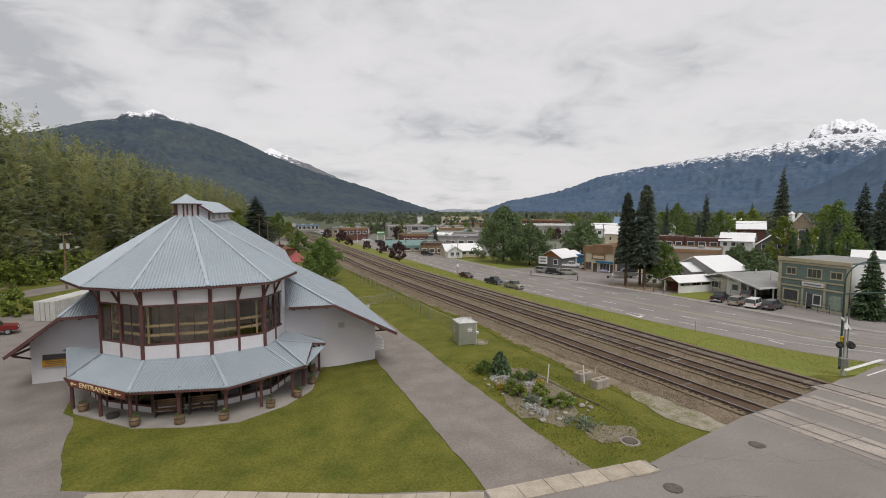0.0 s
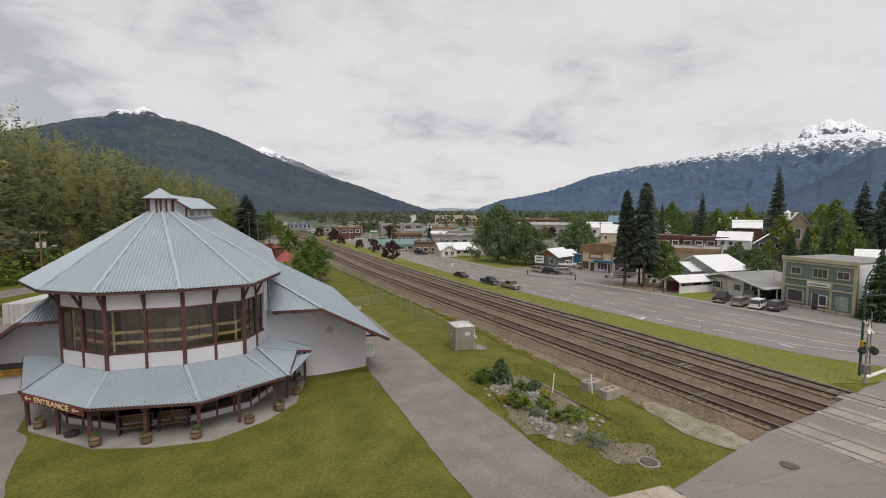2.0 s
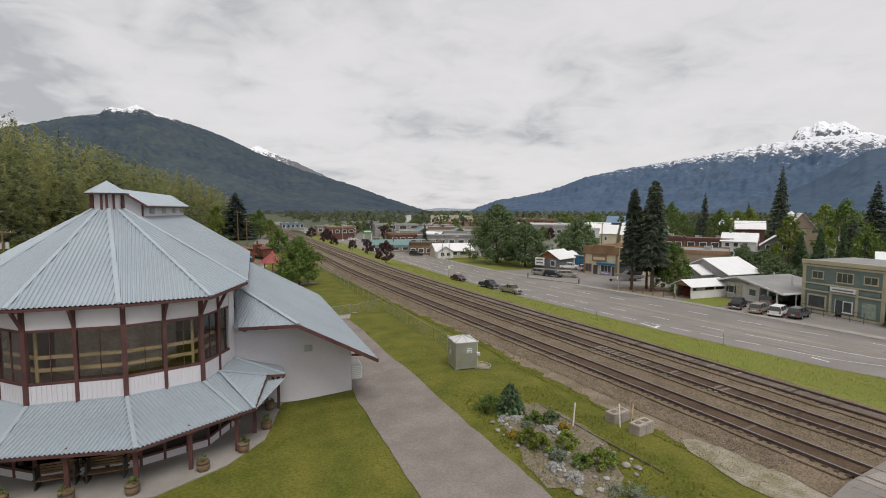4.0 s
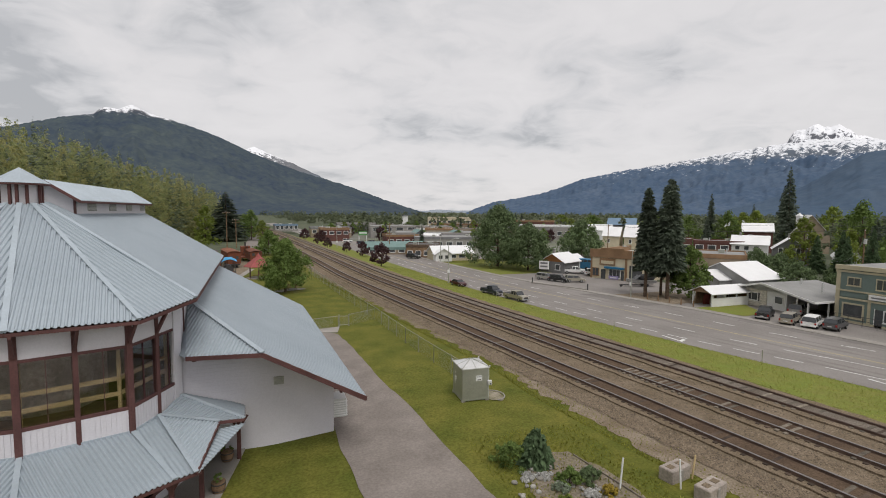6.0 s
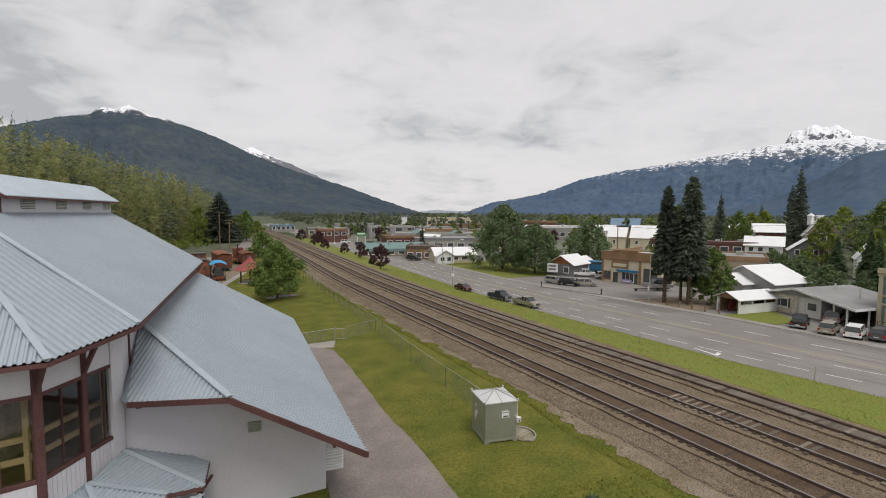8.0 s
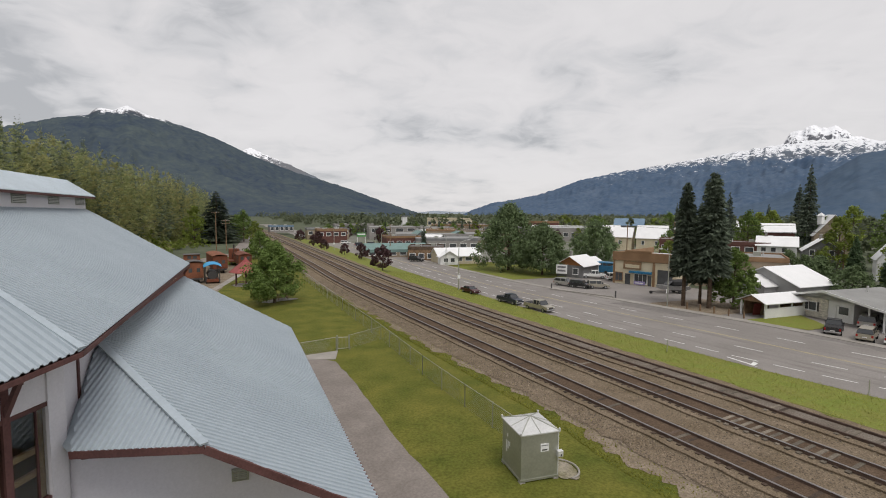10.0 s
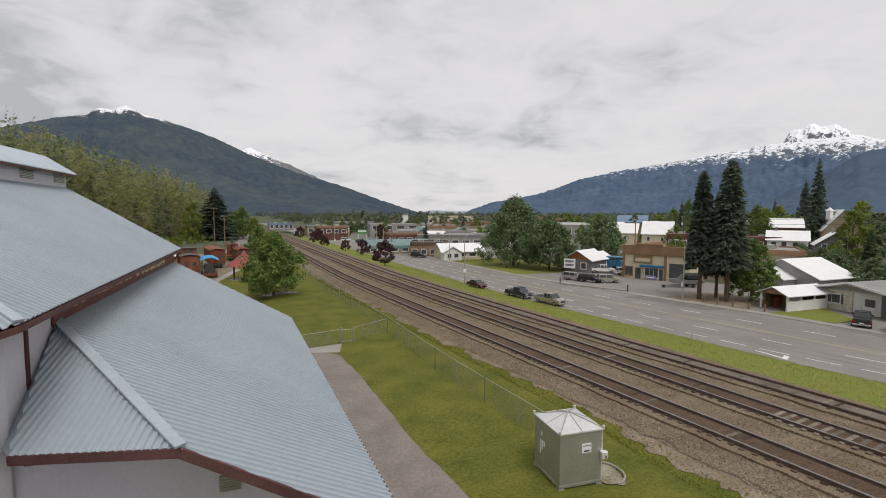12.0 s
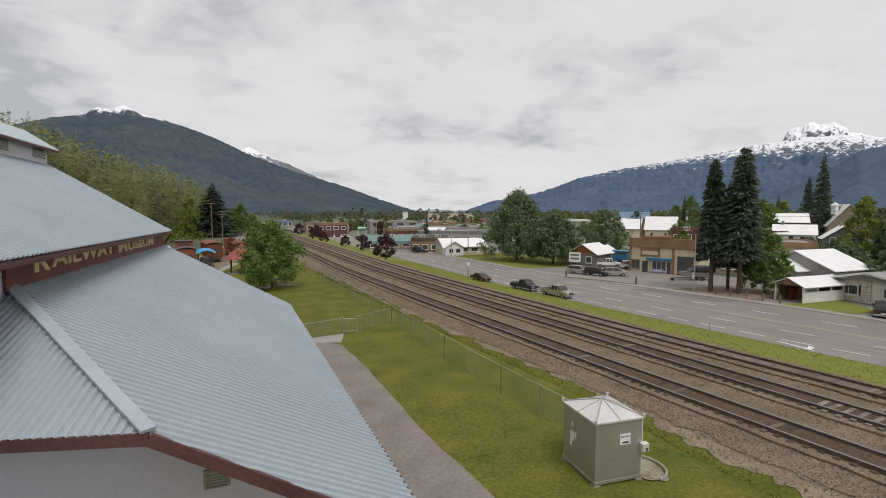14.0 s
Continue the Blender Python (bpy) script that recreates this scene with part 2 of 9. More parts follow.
def beam(bm, a, b, w, h, up=(0, 0, 1)):
    """A square timber from a to b."""
    a, b = Vector(a), Vector(b)
    d = b - a
    z = d.normalized()
    u = Vector(up)
    if abs(z.dot(u)) > 0.98:
        u = Vector((0, 1, 0))
    x = u.cross(z).normalized()
    y = z.cross(x)
    m = Matrix((x, y, z)).transposed().to_4x4()
    m.translation = (a + b) / 2
    bmesh.ops.create_cube(bm, size=1, matrix=m @ Matrix.Diagonal((w, h, d.length, 1)))
    return bm


def rod(bm, a, b, r, r2=None, seg=8):
    a, b = Vector(a), Vector(b)
    d = b - a
    m = d.to_track_quat("Z", "Y").to_matrix().to_4x4()
    m.translation = (a + b) / 2
    bmesh.ops.create_cone(bm, cap_ends=True, segments=seg, radius1=r, radius2=r if r2 is None else r2, depth=d.length, matrix=m)
    return bm


def prism(bm, pts, z0, z1):
    """An upright prism over a plan."""
    lo = [bm.verts.new((x, y, z0)) for x, y in pts]
    hi = [bm.verts.new((x, y, z1)) for x, y in pts]
    k = len(pts)
    for i in range(k):
        bm.faces.new((lo[i], lo[(i + 1) % k], hi[(i + 1) % k], hi[i]))
    bm.faces.new(hi)
    bm.faces.new(lo[::-1])
    return bm


def slab(bm, pts, thick):
    """A plate: a 3D outline thickened downwards."""
    hi = [bm.verts.new(p) for p in pts]
    lo = [bm.verts.new((p[0], p[1], p[2] - thick)) for p in pts]
    k = len(pts)
    bm.faces.new(hi)
    bm.faces.new(lo[::-1])
    for i in range(k):
        bm.faces.new((hi[i], lo[i], lo[(i + 1) % k], hi[(i + 1) % k]))
    return bm


def corrugated(outline, eave_a, eave_b, pitch=0.22, amp=0.06, thick=0.03, seam=False):
    """A ribbed roof sheet over a convex 3D outline; the ribs run square to the eave."""
    pts = [Vector(p) for p in outline]
    amp *= 1.15
    s_dir = (Vector(eave_b) - Vector(eave_a)).normalized()
    nrm = Vector((0, 0, 0))
    for i, p in enumerate(pts):
        q = pts[(i + 1) % len(pts)]
        nrm += p.cross(q)
    nrm.normalize()
    if nrm.z < 0:
        nrm = -nrm
    t_dir = nrm.cross(s_dir).normalized()
    o = pts[0]
    st = [((p - o).dot(s_dir), (p - o).dot(t_dir), p) for p in pts]
    s0, s1 = min(v[0] for v in st), max(v[0] for v in st)
    prof = ((0.0, 0.0), (0.22, 0.0), (0.40, 0.9), (0.52, 1.0), (0.64, 0.9), (0.82, 0.0))
    if seam:
        prof = ((0.0, 0.0), (0.48, 0.0), (0.53, 1.0), (0.80, 1.0), (0.85, 0.0))
    samples = []
    k = 0
    while True:
        base = s0 + k * pitch
        if base > s1:
            break
        for fr, hgt in prof:
            samples.append((base + fr * pitch, hgt))
        k += 1
    verts, faces = [], []
    prev = None
    for s, hgt in samples:
        s = min(max(s, s0 + 1e-4), s1 - 1e-4)
        hits = []
        for i in range(len(st)):
            a, b = st[i], st[(i + 1) % len(st)]
            if (a[0] - s) * (b[0] - s) < 0:
                f = (s - a[0]) / (b[0] - a[0])
                hits.append((a[1] + f * (b[1] - a[1]), a[2].lerp(b[2], f)))
        if len(hits) < 2:
            continue
        hits.sort(key=lambda h: h[0])
        lo, hi = hits[0][1] + nrm * (amp * hgt), hits[-1][1] + nrm * (amp * hgt)
        i0 = len(verts)
        verts += [lo, hi, lo - nrm * thick, hi - nrm * thick]
        if prev is not None:
            faces += [(prev, i0, i0 + 1, prev + 1), (prev + 2, prev + 3, i0 + 3, i0 + 2), (prev, prev + 2, i0 + 2, i0), (prev + 1, i0 + 1, i0 + 3, prev + 3)]
        prev = i0
    bm = bmesh.new()
    vs = [bm.verts.new(v) for v in verts]
    for f in faces:
        try:
            bm.faces.new([vs[i] for i in f])
        except ValueError:
            pass
    return bm


def lettering(text, size, m, material, parent, name="lettering", label="", depth=0.02, squeeze=1.0, bold=0.0, span=0.0):
    """Raised letters in the built-in font, centred at the pose m."""
    c = bpy.data.curves.new("letters", "FONT")
    c.body, c.size, c.extrude, c.align_x, c.align_y = text, size, depth, "CENTER", "CENTER"
    c.offset = bold * size
    tmp = bpy.data.objects.new("letters", c)
    me = bpy.data.meshes.new_from_object(tmp)
    bpy.data.objects.remove(tmp)
    if span:
        xs = [v.co.x for v in me.vertices]
        squeeze = span / (max(xs) - min(xs))
    me.transform(m @ Matrix.Diagonal((squeeze, 1, 1, 1)))
    me.materials.clear()
    me.materials.append(material)
    ob = new(name, me)
    ob.parent = parent
    return tagged(ob, label) if label else ob


def ease(t):
    t = np.clip(t, 0, 1)
    return t * t * (3 - 2 * t)


# plan of the line and the street: y, then x
TRACK_Y = (-60, 0, 23, 27.5, 31, 36, 43.5, 50, 55, 60, 65, 70, 76, 95, 120, 145, 250, 400, 900, 2500)
TRACK_X = (33.5, 31.2, 29.6, 29.5, 29.2, 28.7, 27.6, 26.7, 26.0, 25.1, 24.4, 23.8, 23.2, 21.6, 19.5, 17.2, 7.2, -7, -54, -200)
ROAD_Y = (-60, 35, 43, 49, 55, 63, 70, 78, 88, 100, 119, 155, 219, 400, 900)
ROAD_L = (57, 54.4, 55.0, 53.0, 50.8, 49.3, 47.9, 46.0, 44.0, 42.0, 40.0, 37.6, 33.5, 18, -30)
ROAD_R = (80, 75.0, 73.6, 72.4, 71.2, 70.0, 69.0, 66.8, 63.8, 60.5, 55.6, 51.6, 46, 31, -15)
_fine = np.arange(-60, 900, 1.0)


def _smooth(ys, xs, width):
    k = np.ones(width) / width
    v = np.interp(_fine, ys, xs)
    return np.convolve(np.pad(v, width // 2, mode="edge"), k, mode="valid")[:len(_fine)]


_trk, _rl, _rr = _smooth(TRACK_Y, TRACK_X, 9), _smooth(ROAD_Y, ROAD_L, 15), _smooth(ROAD_Y, ROAD_R, 15)


def track_x(y):
    return np.where(np.asarray(y) > 880, np.interp(y, TRACK_Y, TRACK_X), np.interp(y, _fine, _trk))


def road_l(y):
    return np.interp(y, _fine, _rl)


def road_r(y):
    return np.interp(y, _fine, _rr)


RAIL_Y = (-60, 21.6, 36, 50, 65, 75, 87, 112, 146, 250, 400, 900, 2500)
RAIL_X = (42.5, 30.2, 28.1, 26.0, 23.8, 22.3, 20.6, 17.3, 14.6, 5.6, -8.4, -55, -200)
_rail = _smooth(RAIL_Y, RAIL_X, 15)
GAUGE = 1.52


def rail_x(y):
    """The first rail's place in the plan."""
    return np.where(np.asarray(y) > 880, np.interp(y, RAIL_Y, RAIL_X), np.interp(y, _fine, _rail))


def gz(x, y):
    """The ground's height: level round the museum and under the line, a bank down to the street beyond it."""
    x, y = np.asarray(x, float), np.asarray(y, float)
    u = x - track_x(y)
    v = x - rail_x(y)
    w = 0.15 + 0.85 * ease((y - 20) / 25)
    bank = ease((v - 11.9) / 5.5)
    return -0.28 * ease((v + 10) / 8) * (1 - bank) - 2.6 * w * ease((u + 12) / 40) * bank + 0.17 * np.exp(-((x - 17) / 5) ** 2 - ((y - 46) / 7) ** 2) - 0.33 * ease((8.5 - x) / 5) - 0.27 * ease((-x - 14) / 12)


def g1(x, y):
    return float(gz(x, y))


def strip(name, left, right, y0, y1, dz, material, step=1.5, across=8, label="", category="", thick=0.0, kind="structure", edge=0.0, seed=1):
    """A sheet between two lines in the plan that follows the ground; edge: how far its sides wander."""
    ys = np.arange(y0, y1 + step * 0.5, step)
    verts, faces = [], []
    for j, y in enumerate(ys):
        a, b = float(left(y)), float(right(y))
        if edge:
            a += edge * (noise.noise((y * 0.8, seed, 0.3)) + 0.5 * noise.noise((y * 2.7, seed, 4.3)))
            b += edge * (noise.noise((y * 0.8, seed + 7, 0.3)) + 0.5 * noise.noise((y * 2.7, seed + 7, 4.3)))
        for i in range(across + 1):
            x = a + (b - a) * i / across
            verts.append((x, y, g1(x, y) + (dz(x, y) if callable(dz) else dz)))
    w = across + 1
    for j in range(len(ys) - 1):
        for i in range(across):
            k = j * w + i
            faces.append((k, k + 1, k + w + 1, k + w))
    if thick:
        n0 = len(verts)
        rim = [i for i in range(w)] + [j * w + across for j in range(1, len(ys))] + [(len(ys) - 1) * w + i for i in range(across - 1, -1, -1)] + [j * w for j in range(len(ys) - 2, 0, -1)]
        for r in rim:
            x, y, z = verts[r]
            verts.append((x, y, z - thick))
        for k in range(len(rim)):
            a, b = rim[k], rim[(k + 1) % len(rim)]
            faces.append((a, n0 + k, n0 + (k + 1) % len(rim), b))
    ob = raw(name, verts, faces, material)
    return tagged(ob, label, category, kind=kind)


def lerp_line(*pts):
    ys, xs = [p[0] for p in pts], [p[1] for p in pts]
    return lambda y: np.interp(y, ys, xs)

# ---- the ground, the hill and the mountains ----
def build_ground():
    def axis(lo, a, b, hi, step):
        v = list(np.arange(a, b + 0.01, step))
        s, x = step, b
        while x < hi:
            s *= 1.25
            x += s
            v.append(min(x, hi))
        s, x = step, a
        while x > lo:
            s *= 1.25
            x -= s
            v.insert(0, max(x, lo))
        return np.array(v)
    xs, ys = axis(-4600, -50, 110, 4600, 0.8), axis(-400, 0, 170, 4600, 1.6)
    X, Y = np.meshgrid(xs, ys)
    Z = gz(X, Y) - 0.0
    verts = np.stack([X, Y, Z], -1).reshape(-1, 3)
    w = len(xs)
    faces = [(j * w + i, j * w + i + 1, (j + 1) * w + i + 1, (j + 1) * w + i) for j in range(len(ys) - 1) for i in range(w - 1)]
    ob = raw("ground", verts.tolist(), faces, GRASS, smooth=True)
    tagged(ob, "green mown grass and open land", "ground", kind="structure")
    ob.data.materials.append(FIELD)
    far = []
    for p in ob.data.polygons:
        c = p.center
        far.append(1 if (c.x > 70 or c.x < -60 or c.y > 172 or c.y < -40) else 0)
    ob.data.polygons.foreach_set("material_index", far)


build_ground()

HILL_Y = (-300, 0, 60, 100, 150, 200, 240, 300, 400, 700)
HILL_X = (-130, -70, -58, -50, -38, -26, -20, -18, -22, -60)


def hill_x(y):
    return np.interp(y, HILL_Y, HILL_X)


def hill_z(x, y):
    d = np.maximum(0, hill_x(y) - np.asarray(x))
    return np.minimum(np.interp(y, (0, 130, 200, 300), (0.74, 0.70, 0.36, 0.30)) * d * ease(d / 25 + 0.3), 75 + 0 * d) + gz(x, y)


def build_hill():
    verts, faces = [], []
    ds = [0, 4, 9, 15, 22, 30, 40, 52, 66, 84, 110, 150, 210]
    ys = np.arange(-200, 620, 10)
    for y in ys:
        for d in ds:
            x = float(hill_x(y)) - d
            bumpy = 1.6 * noise.noise((x * 0.05, y * 0.05, 2.0)) if d > 3 else 0
            verts.append((x, y, float(hill_z(x, y)) + bumpy + 0.02))
    w = len(ds)
    for j in range(len(ys) - 1):
        for i in range(w - 1):
            k = j * w + i
            faces.append((k, k + w, k + w + 1, k + 1))
    tagged(raw("hillside", verts, faces, mat("forest_floor", (0.22, 0.215, 0.09), 0.95, 0, 0.4, 0.2, 3, col2=(0.26, 0.23, 0.12), spec=0.1), smooth=True), "grassy forest floor of the hillside", "hillside", kind="structure")


build_hill()


def mountain_mat(name, wood, rock, snow_z, wander, cover=1.0, alpine=None, bare=(0.11, 0.11, 0.12)):
    """Woods below, bare rock above the height alpine, and snow patches above snow_z, broken by gullies and cliffs."""
    m = bpy.data.materials.new(name)
    m.use_nodes = True
    n, l = m.node_tree.nodes, m.node_tree.links
    b = n["Principled BSDF"]
    b.inputs["Roughness"].default_value, b.inputs["Specular IOR Level"].default_value = 1.0, 0.0
    geo = n.new("ShaderNodeNewGeometry")
    sep, nrm = n.new("ShaderNodeSeparateXYZ"), n.new("ShaderNodeSeparateXYZ")
    l.new(geo.outputs["Position"], sep.inputs[0])
    l.new(geo.outputs["Normal"], nrm.inputs[0])

    def tex(scale, detail, rough, dist=0.0):
        t = n.new("ShaderNodeTexNoise")
        t.inputs["Scale"].default_value, t.inputs["Detail"].default_value = scale, detail
        t.inputs["Roughness"].default_value, t.inputs["Distortion"].default_value = rough, dist
        l.new(geo.outputs["Position"], t.inputs["Vector"])
        return t.outputs["Fac"]

    def calc(op, a, c, d=None):
        k = n.new("ShaderNodeMath")
        k.operation = op
        for i, v in enumerate((a, c, d)):
            if isinstance(v, (int, float)):
                k.inputs[i].default_value = v
            elif v is not None:
                l.new(v, k.inputs[i])
        return k.outputs[0]

    def band(v, lo, hi, top=1.0):
        k = n.new("ShaderNodeMapRange")
        k.inputs["From Min"].default_value, k.inputs["From Max"].default_value, k.inputs["To Max"].default_value = lo, hi, top
        l.new(v, k.inputs["Value"])
        return k.outputs[0]

    def blend(f, c1, c2):
        k = n.new("ShaderNodeMixRGB")
        l.new(f, k.inputs[0])
        for i, v in ((1, c1), (2, c2)):
            if isinstance(v, tuple):
                k.inputs[i].default_value = (*v, 1)
            else:
                l.new(v, k.inputs[i])
        return k.outputs[0]
    wide, trees, cliffs = tex(0.0035, 5, 0.6), tex(0.03, 7, 0.7), tex(0.030, 10, 0.74, 0.8)
    tone = calc("MULTIPLY_ADD", trees, 0.6, calc("MULTIPLY", wide, 0.4))
    r1 = n.new("ShaderNodeValToRGB")
    r1.color_ramp.elements[0].position, r1.color_ramp.elements[0].color = 0.38, (*wood, 1)
    r1.color_ramp.elements[1].position, r1.color_ramp.elements[1].color = 0.63, (*rock, 1)
    l.new(tone, r1.inputs[0])
    col = r1.outputs[0]
    if alpine:
        col = blend(band(calc("MULTIPLY_ADD", trees, 60.0, sep.outputs["Z"]), alpine, alpine + 40), col, bare)
    # snow keeps to the gentler ground and the gullies
    lift = calc("MULTIPLY_ADD", cliffs, wander * 6.0, -wander * 3.0)
    lift = calc("ADD", lift, calc("MULTIPLY_ADD", trees, wander * 1.6, -wander * 0.8))
    steep = calc("MULTIPLY_ADD", nrm.outputs["Z"], wander * 2.5, -wander * 1.7)
    h = calc("ADD", calc("ADD", sep.outputs["Z"], lift), steep)
    col = blend(band(h, snow_z - wander * 0.22, snow_z + wander * 0.22, cover), col, (0.84, 0.85, 0.88))
    l.new(col, b.inputs["Base Color"])
    return m


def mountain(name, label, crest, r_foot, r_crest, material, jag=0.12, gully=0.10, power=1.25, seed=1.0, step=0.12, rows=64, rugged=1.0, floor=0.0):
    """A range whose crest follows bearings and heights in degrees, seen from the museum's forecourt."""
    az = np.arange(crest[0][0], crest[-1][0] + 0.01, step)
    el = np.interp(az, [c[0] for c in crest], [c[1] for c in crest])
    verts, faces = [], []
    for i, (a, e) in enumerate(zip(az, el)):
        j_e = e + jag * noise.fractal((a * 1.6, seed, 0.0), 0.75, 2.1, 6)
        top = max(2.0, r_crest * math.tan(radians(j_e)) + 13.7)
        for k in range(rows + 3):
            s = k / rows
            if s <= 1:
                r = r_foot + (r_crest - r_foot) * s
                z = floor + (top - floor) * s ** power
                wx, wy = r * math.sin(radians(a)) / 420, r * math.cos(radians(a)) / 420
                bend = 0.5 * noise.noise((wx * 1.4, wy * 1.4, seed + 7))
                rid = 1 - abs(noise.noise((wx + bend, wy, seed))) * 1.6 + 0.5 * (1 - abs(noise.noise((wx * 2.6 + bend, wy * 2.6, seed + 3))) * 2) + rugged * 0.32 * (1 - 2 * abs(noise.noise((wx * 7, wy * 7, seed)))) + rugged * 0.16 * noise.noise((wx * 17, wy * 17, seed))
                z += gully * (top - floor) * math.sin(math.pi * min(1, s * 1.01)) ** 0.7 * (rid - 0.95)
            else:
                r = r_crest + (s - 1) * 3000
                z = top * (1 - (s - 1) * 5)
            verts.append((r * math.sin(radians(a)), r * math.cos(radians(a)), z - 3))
    w = rows + 3
    for i in range(len(az) - 1):
        for k in range(w - 1):
            q = i * w + k
            faces.append((q, q + 1, q + w + 1, q + w))
    ob = raw(name, verts, faces, material, smooth=True)
    return tagged(ob, label, "mountain", kind="structure")


# forest green is pushed to blue here to paint the air's haze
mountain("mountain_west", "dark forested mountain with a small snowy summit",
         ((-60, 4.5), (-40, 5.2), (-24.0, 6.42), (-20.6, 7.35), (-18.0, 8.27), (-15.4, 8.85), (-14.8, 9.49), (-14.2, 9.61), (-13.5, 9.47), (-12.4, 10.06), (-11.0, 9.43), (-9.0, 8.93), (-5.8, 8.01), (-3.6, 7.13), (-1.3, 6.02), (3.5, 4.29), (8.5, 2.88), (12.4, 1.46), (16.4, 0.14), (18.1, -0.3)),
         1500, 3000, mountain_mat("hazy_forested_slope", (0.044, 0.060, 0.088), (0.084, 0.104, 0.106), 512, 40, 0.9, 492), seed=2.0, jag=0.09, power=1.0)
# slope colours are paler and bluer than the nearer mountain's: painted haze
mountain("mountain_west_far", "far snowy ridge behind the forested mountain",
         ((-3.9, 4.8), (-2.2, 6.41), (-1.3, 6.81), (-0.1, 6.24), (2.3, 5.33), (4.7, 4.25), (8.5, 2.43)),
         3200, 3900, mountain_mat("hazy_far_snow_slope", (0.12, 0.145, 0.17), (0.16, 0.18, 0.21), 425, 70, 0.95, 300, (0.16, 0.165, 0.18)), seed=8.0, jag=0.10)
# the blue in these wood and rock colours is distance haze, painted in
mountain("mountain_east", "mountain range tinted blue-grey for haze, with a snow-patched crest",
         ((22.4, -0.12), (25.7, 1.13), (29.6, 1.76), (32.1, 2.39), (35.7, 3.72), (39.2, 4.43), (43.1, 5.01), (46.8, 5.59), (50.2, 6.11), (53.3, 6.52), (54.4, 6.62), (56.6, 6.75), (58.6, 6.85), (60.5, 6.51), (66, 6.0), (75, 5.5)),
         2600, 4200, mountain_mat("hazed_slope", (0.060, 0.094, 0.150), (0.105, 0.140, 0.195), 490, 140, 0.85, 370, (0.12, 0.14, 0.17)), seed=4.0, jag=0.12, power=1.0, gully=0.14)
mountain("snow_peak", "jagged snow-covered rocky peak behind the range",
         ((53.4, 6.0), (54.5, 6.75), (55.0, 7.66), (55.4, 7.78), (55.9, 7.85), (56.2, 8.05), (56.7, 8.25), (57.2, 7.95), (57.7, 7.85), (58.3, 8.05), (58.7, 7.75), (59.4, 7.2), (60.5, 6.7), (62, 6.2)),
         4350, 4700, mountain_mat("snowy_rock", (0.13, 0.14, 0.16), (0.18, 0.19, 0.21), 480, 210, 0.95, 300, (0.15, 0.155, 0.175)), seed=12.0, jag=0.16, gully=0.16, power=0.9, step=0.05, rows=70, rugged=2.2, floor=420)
# nearer woods, their base colour also shifted to blue for haze
mountain("foothill_east", "dark wooded shoulder of the range, tinted blue for haze",
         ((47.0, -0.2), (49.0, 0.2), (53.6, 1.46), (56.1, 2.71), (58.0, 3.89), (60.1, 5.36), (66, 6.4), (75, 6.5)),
         1500, 2800, mountain_mat("hazed_slope_near", (0.066, 0.098, 0.145), (0.092, 0.124, 0.168), 340, 16, 0.6), seed=6.0, jag=0.08)
# the farthest ridge; its pale blue surface colour imitates thick haze
mountain("mountain_north", "far ridge at the end of the valley, coloured pale for haze",
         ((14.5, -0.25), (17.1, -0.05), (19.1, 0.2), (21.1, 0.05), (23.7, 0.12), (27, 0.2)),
         4200, 4600, mountain_mat("hazy_far_slope", (0.22, 0.26, 0.30), (0.30, 0.33, 0.37), 30, 6, 0.5), seed=9.0, jag=0.05)

# ---- the museum ----
EAVE = [(-17.2, 46.0), (-14.0, 40.7), (-10.3, 38.3), (-5.4, 38.25), (-1.08, 39.2), (0.8, 41.7)]
HUB = (-7.7, 46.9)
EAVE_Z = 8.2
LONG_Z = 8.26     # far end of the long eave
NEAR_Z = 8.64     # the corner where the long roof begins
CUP = (-8.15, 47.4)
RIDGE_X, RIDGE_Z, BACK_Y = -8.2, 13.3, 69.0


def shrink(p, f):
    return (HUB[0] + (p[0] - HUB[0]) * f, HUB[1] + (p[1] - HUB[1]) * f)


WALL = [(-14.2, 46.2), (-13.3, 41.8), (-9.9, 38.95), (-5.4, 38.85), (-1.75, 40.1), (-0.25, 43.4)]
LOW_WALL = [(-14.3, 42.2), (-12.4, 39.3), (-9.1, 37.15), (-4.5, 37.05), (-1.4, 38.3), (0.1, 41.2)]
SKIRT = [(-18.2, 44.8), (-14.7, 39.4), (-9.9, 35.1), (-3.92, 34.1), (0.45, 36.9), (2.2, 41.0)]
SKIRT_Z = 2.0
FLOOR_Z = -0.27


def quad_between(bm, a, b, z0, z1, out=0.0, thick=0.06):
    """An upright panel between two plan points, pushed outwards by out."""
    d = Vector((b[0] - a[0], b[1] - a[1], 0)).normalized()
    nrm = Vector((d.y, -d.x, 0))
    p = [Vector((a[0], a[1], 0)) + nrm * out, Vector((b[0], b[1], 0)) + nrm * out]
    q = [v - nrm * thick for v in p]
    prism(bm, [(p[0].x, p[0].y), (p[1].x, p[1].y), (q[1].x, q[1].y), (q[0].x, q[0].y)], z0, z1)
    return bm


def mixp(a, b, f):
    return (a[0] + (b[0] - a[0]) * f, a[1] + (b[1] - a[1]) * f)


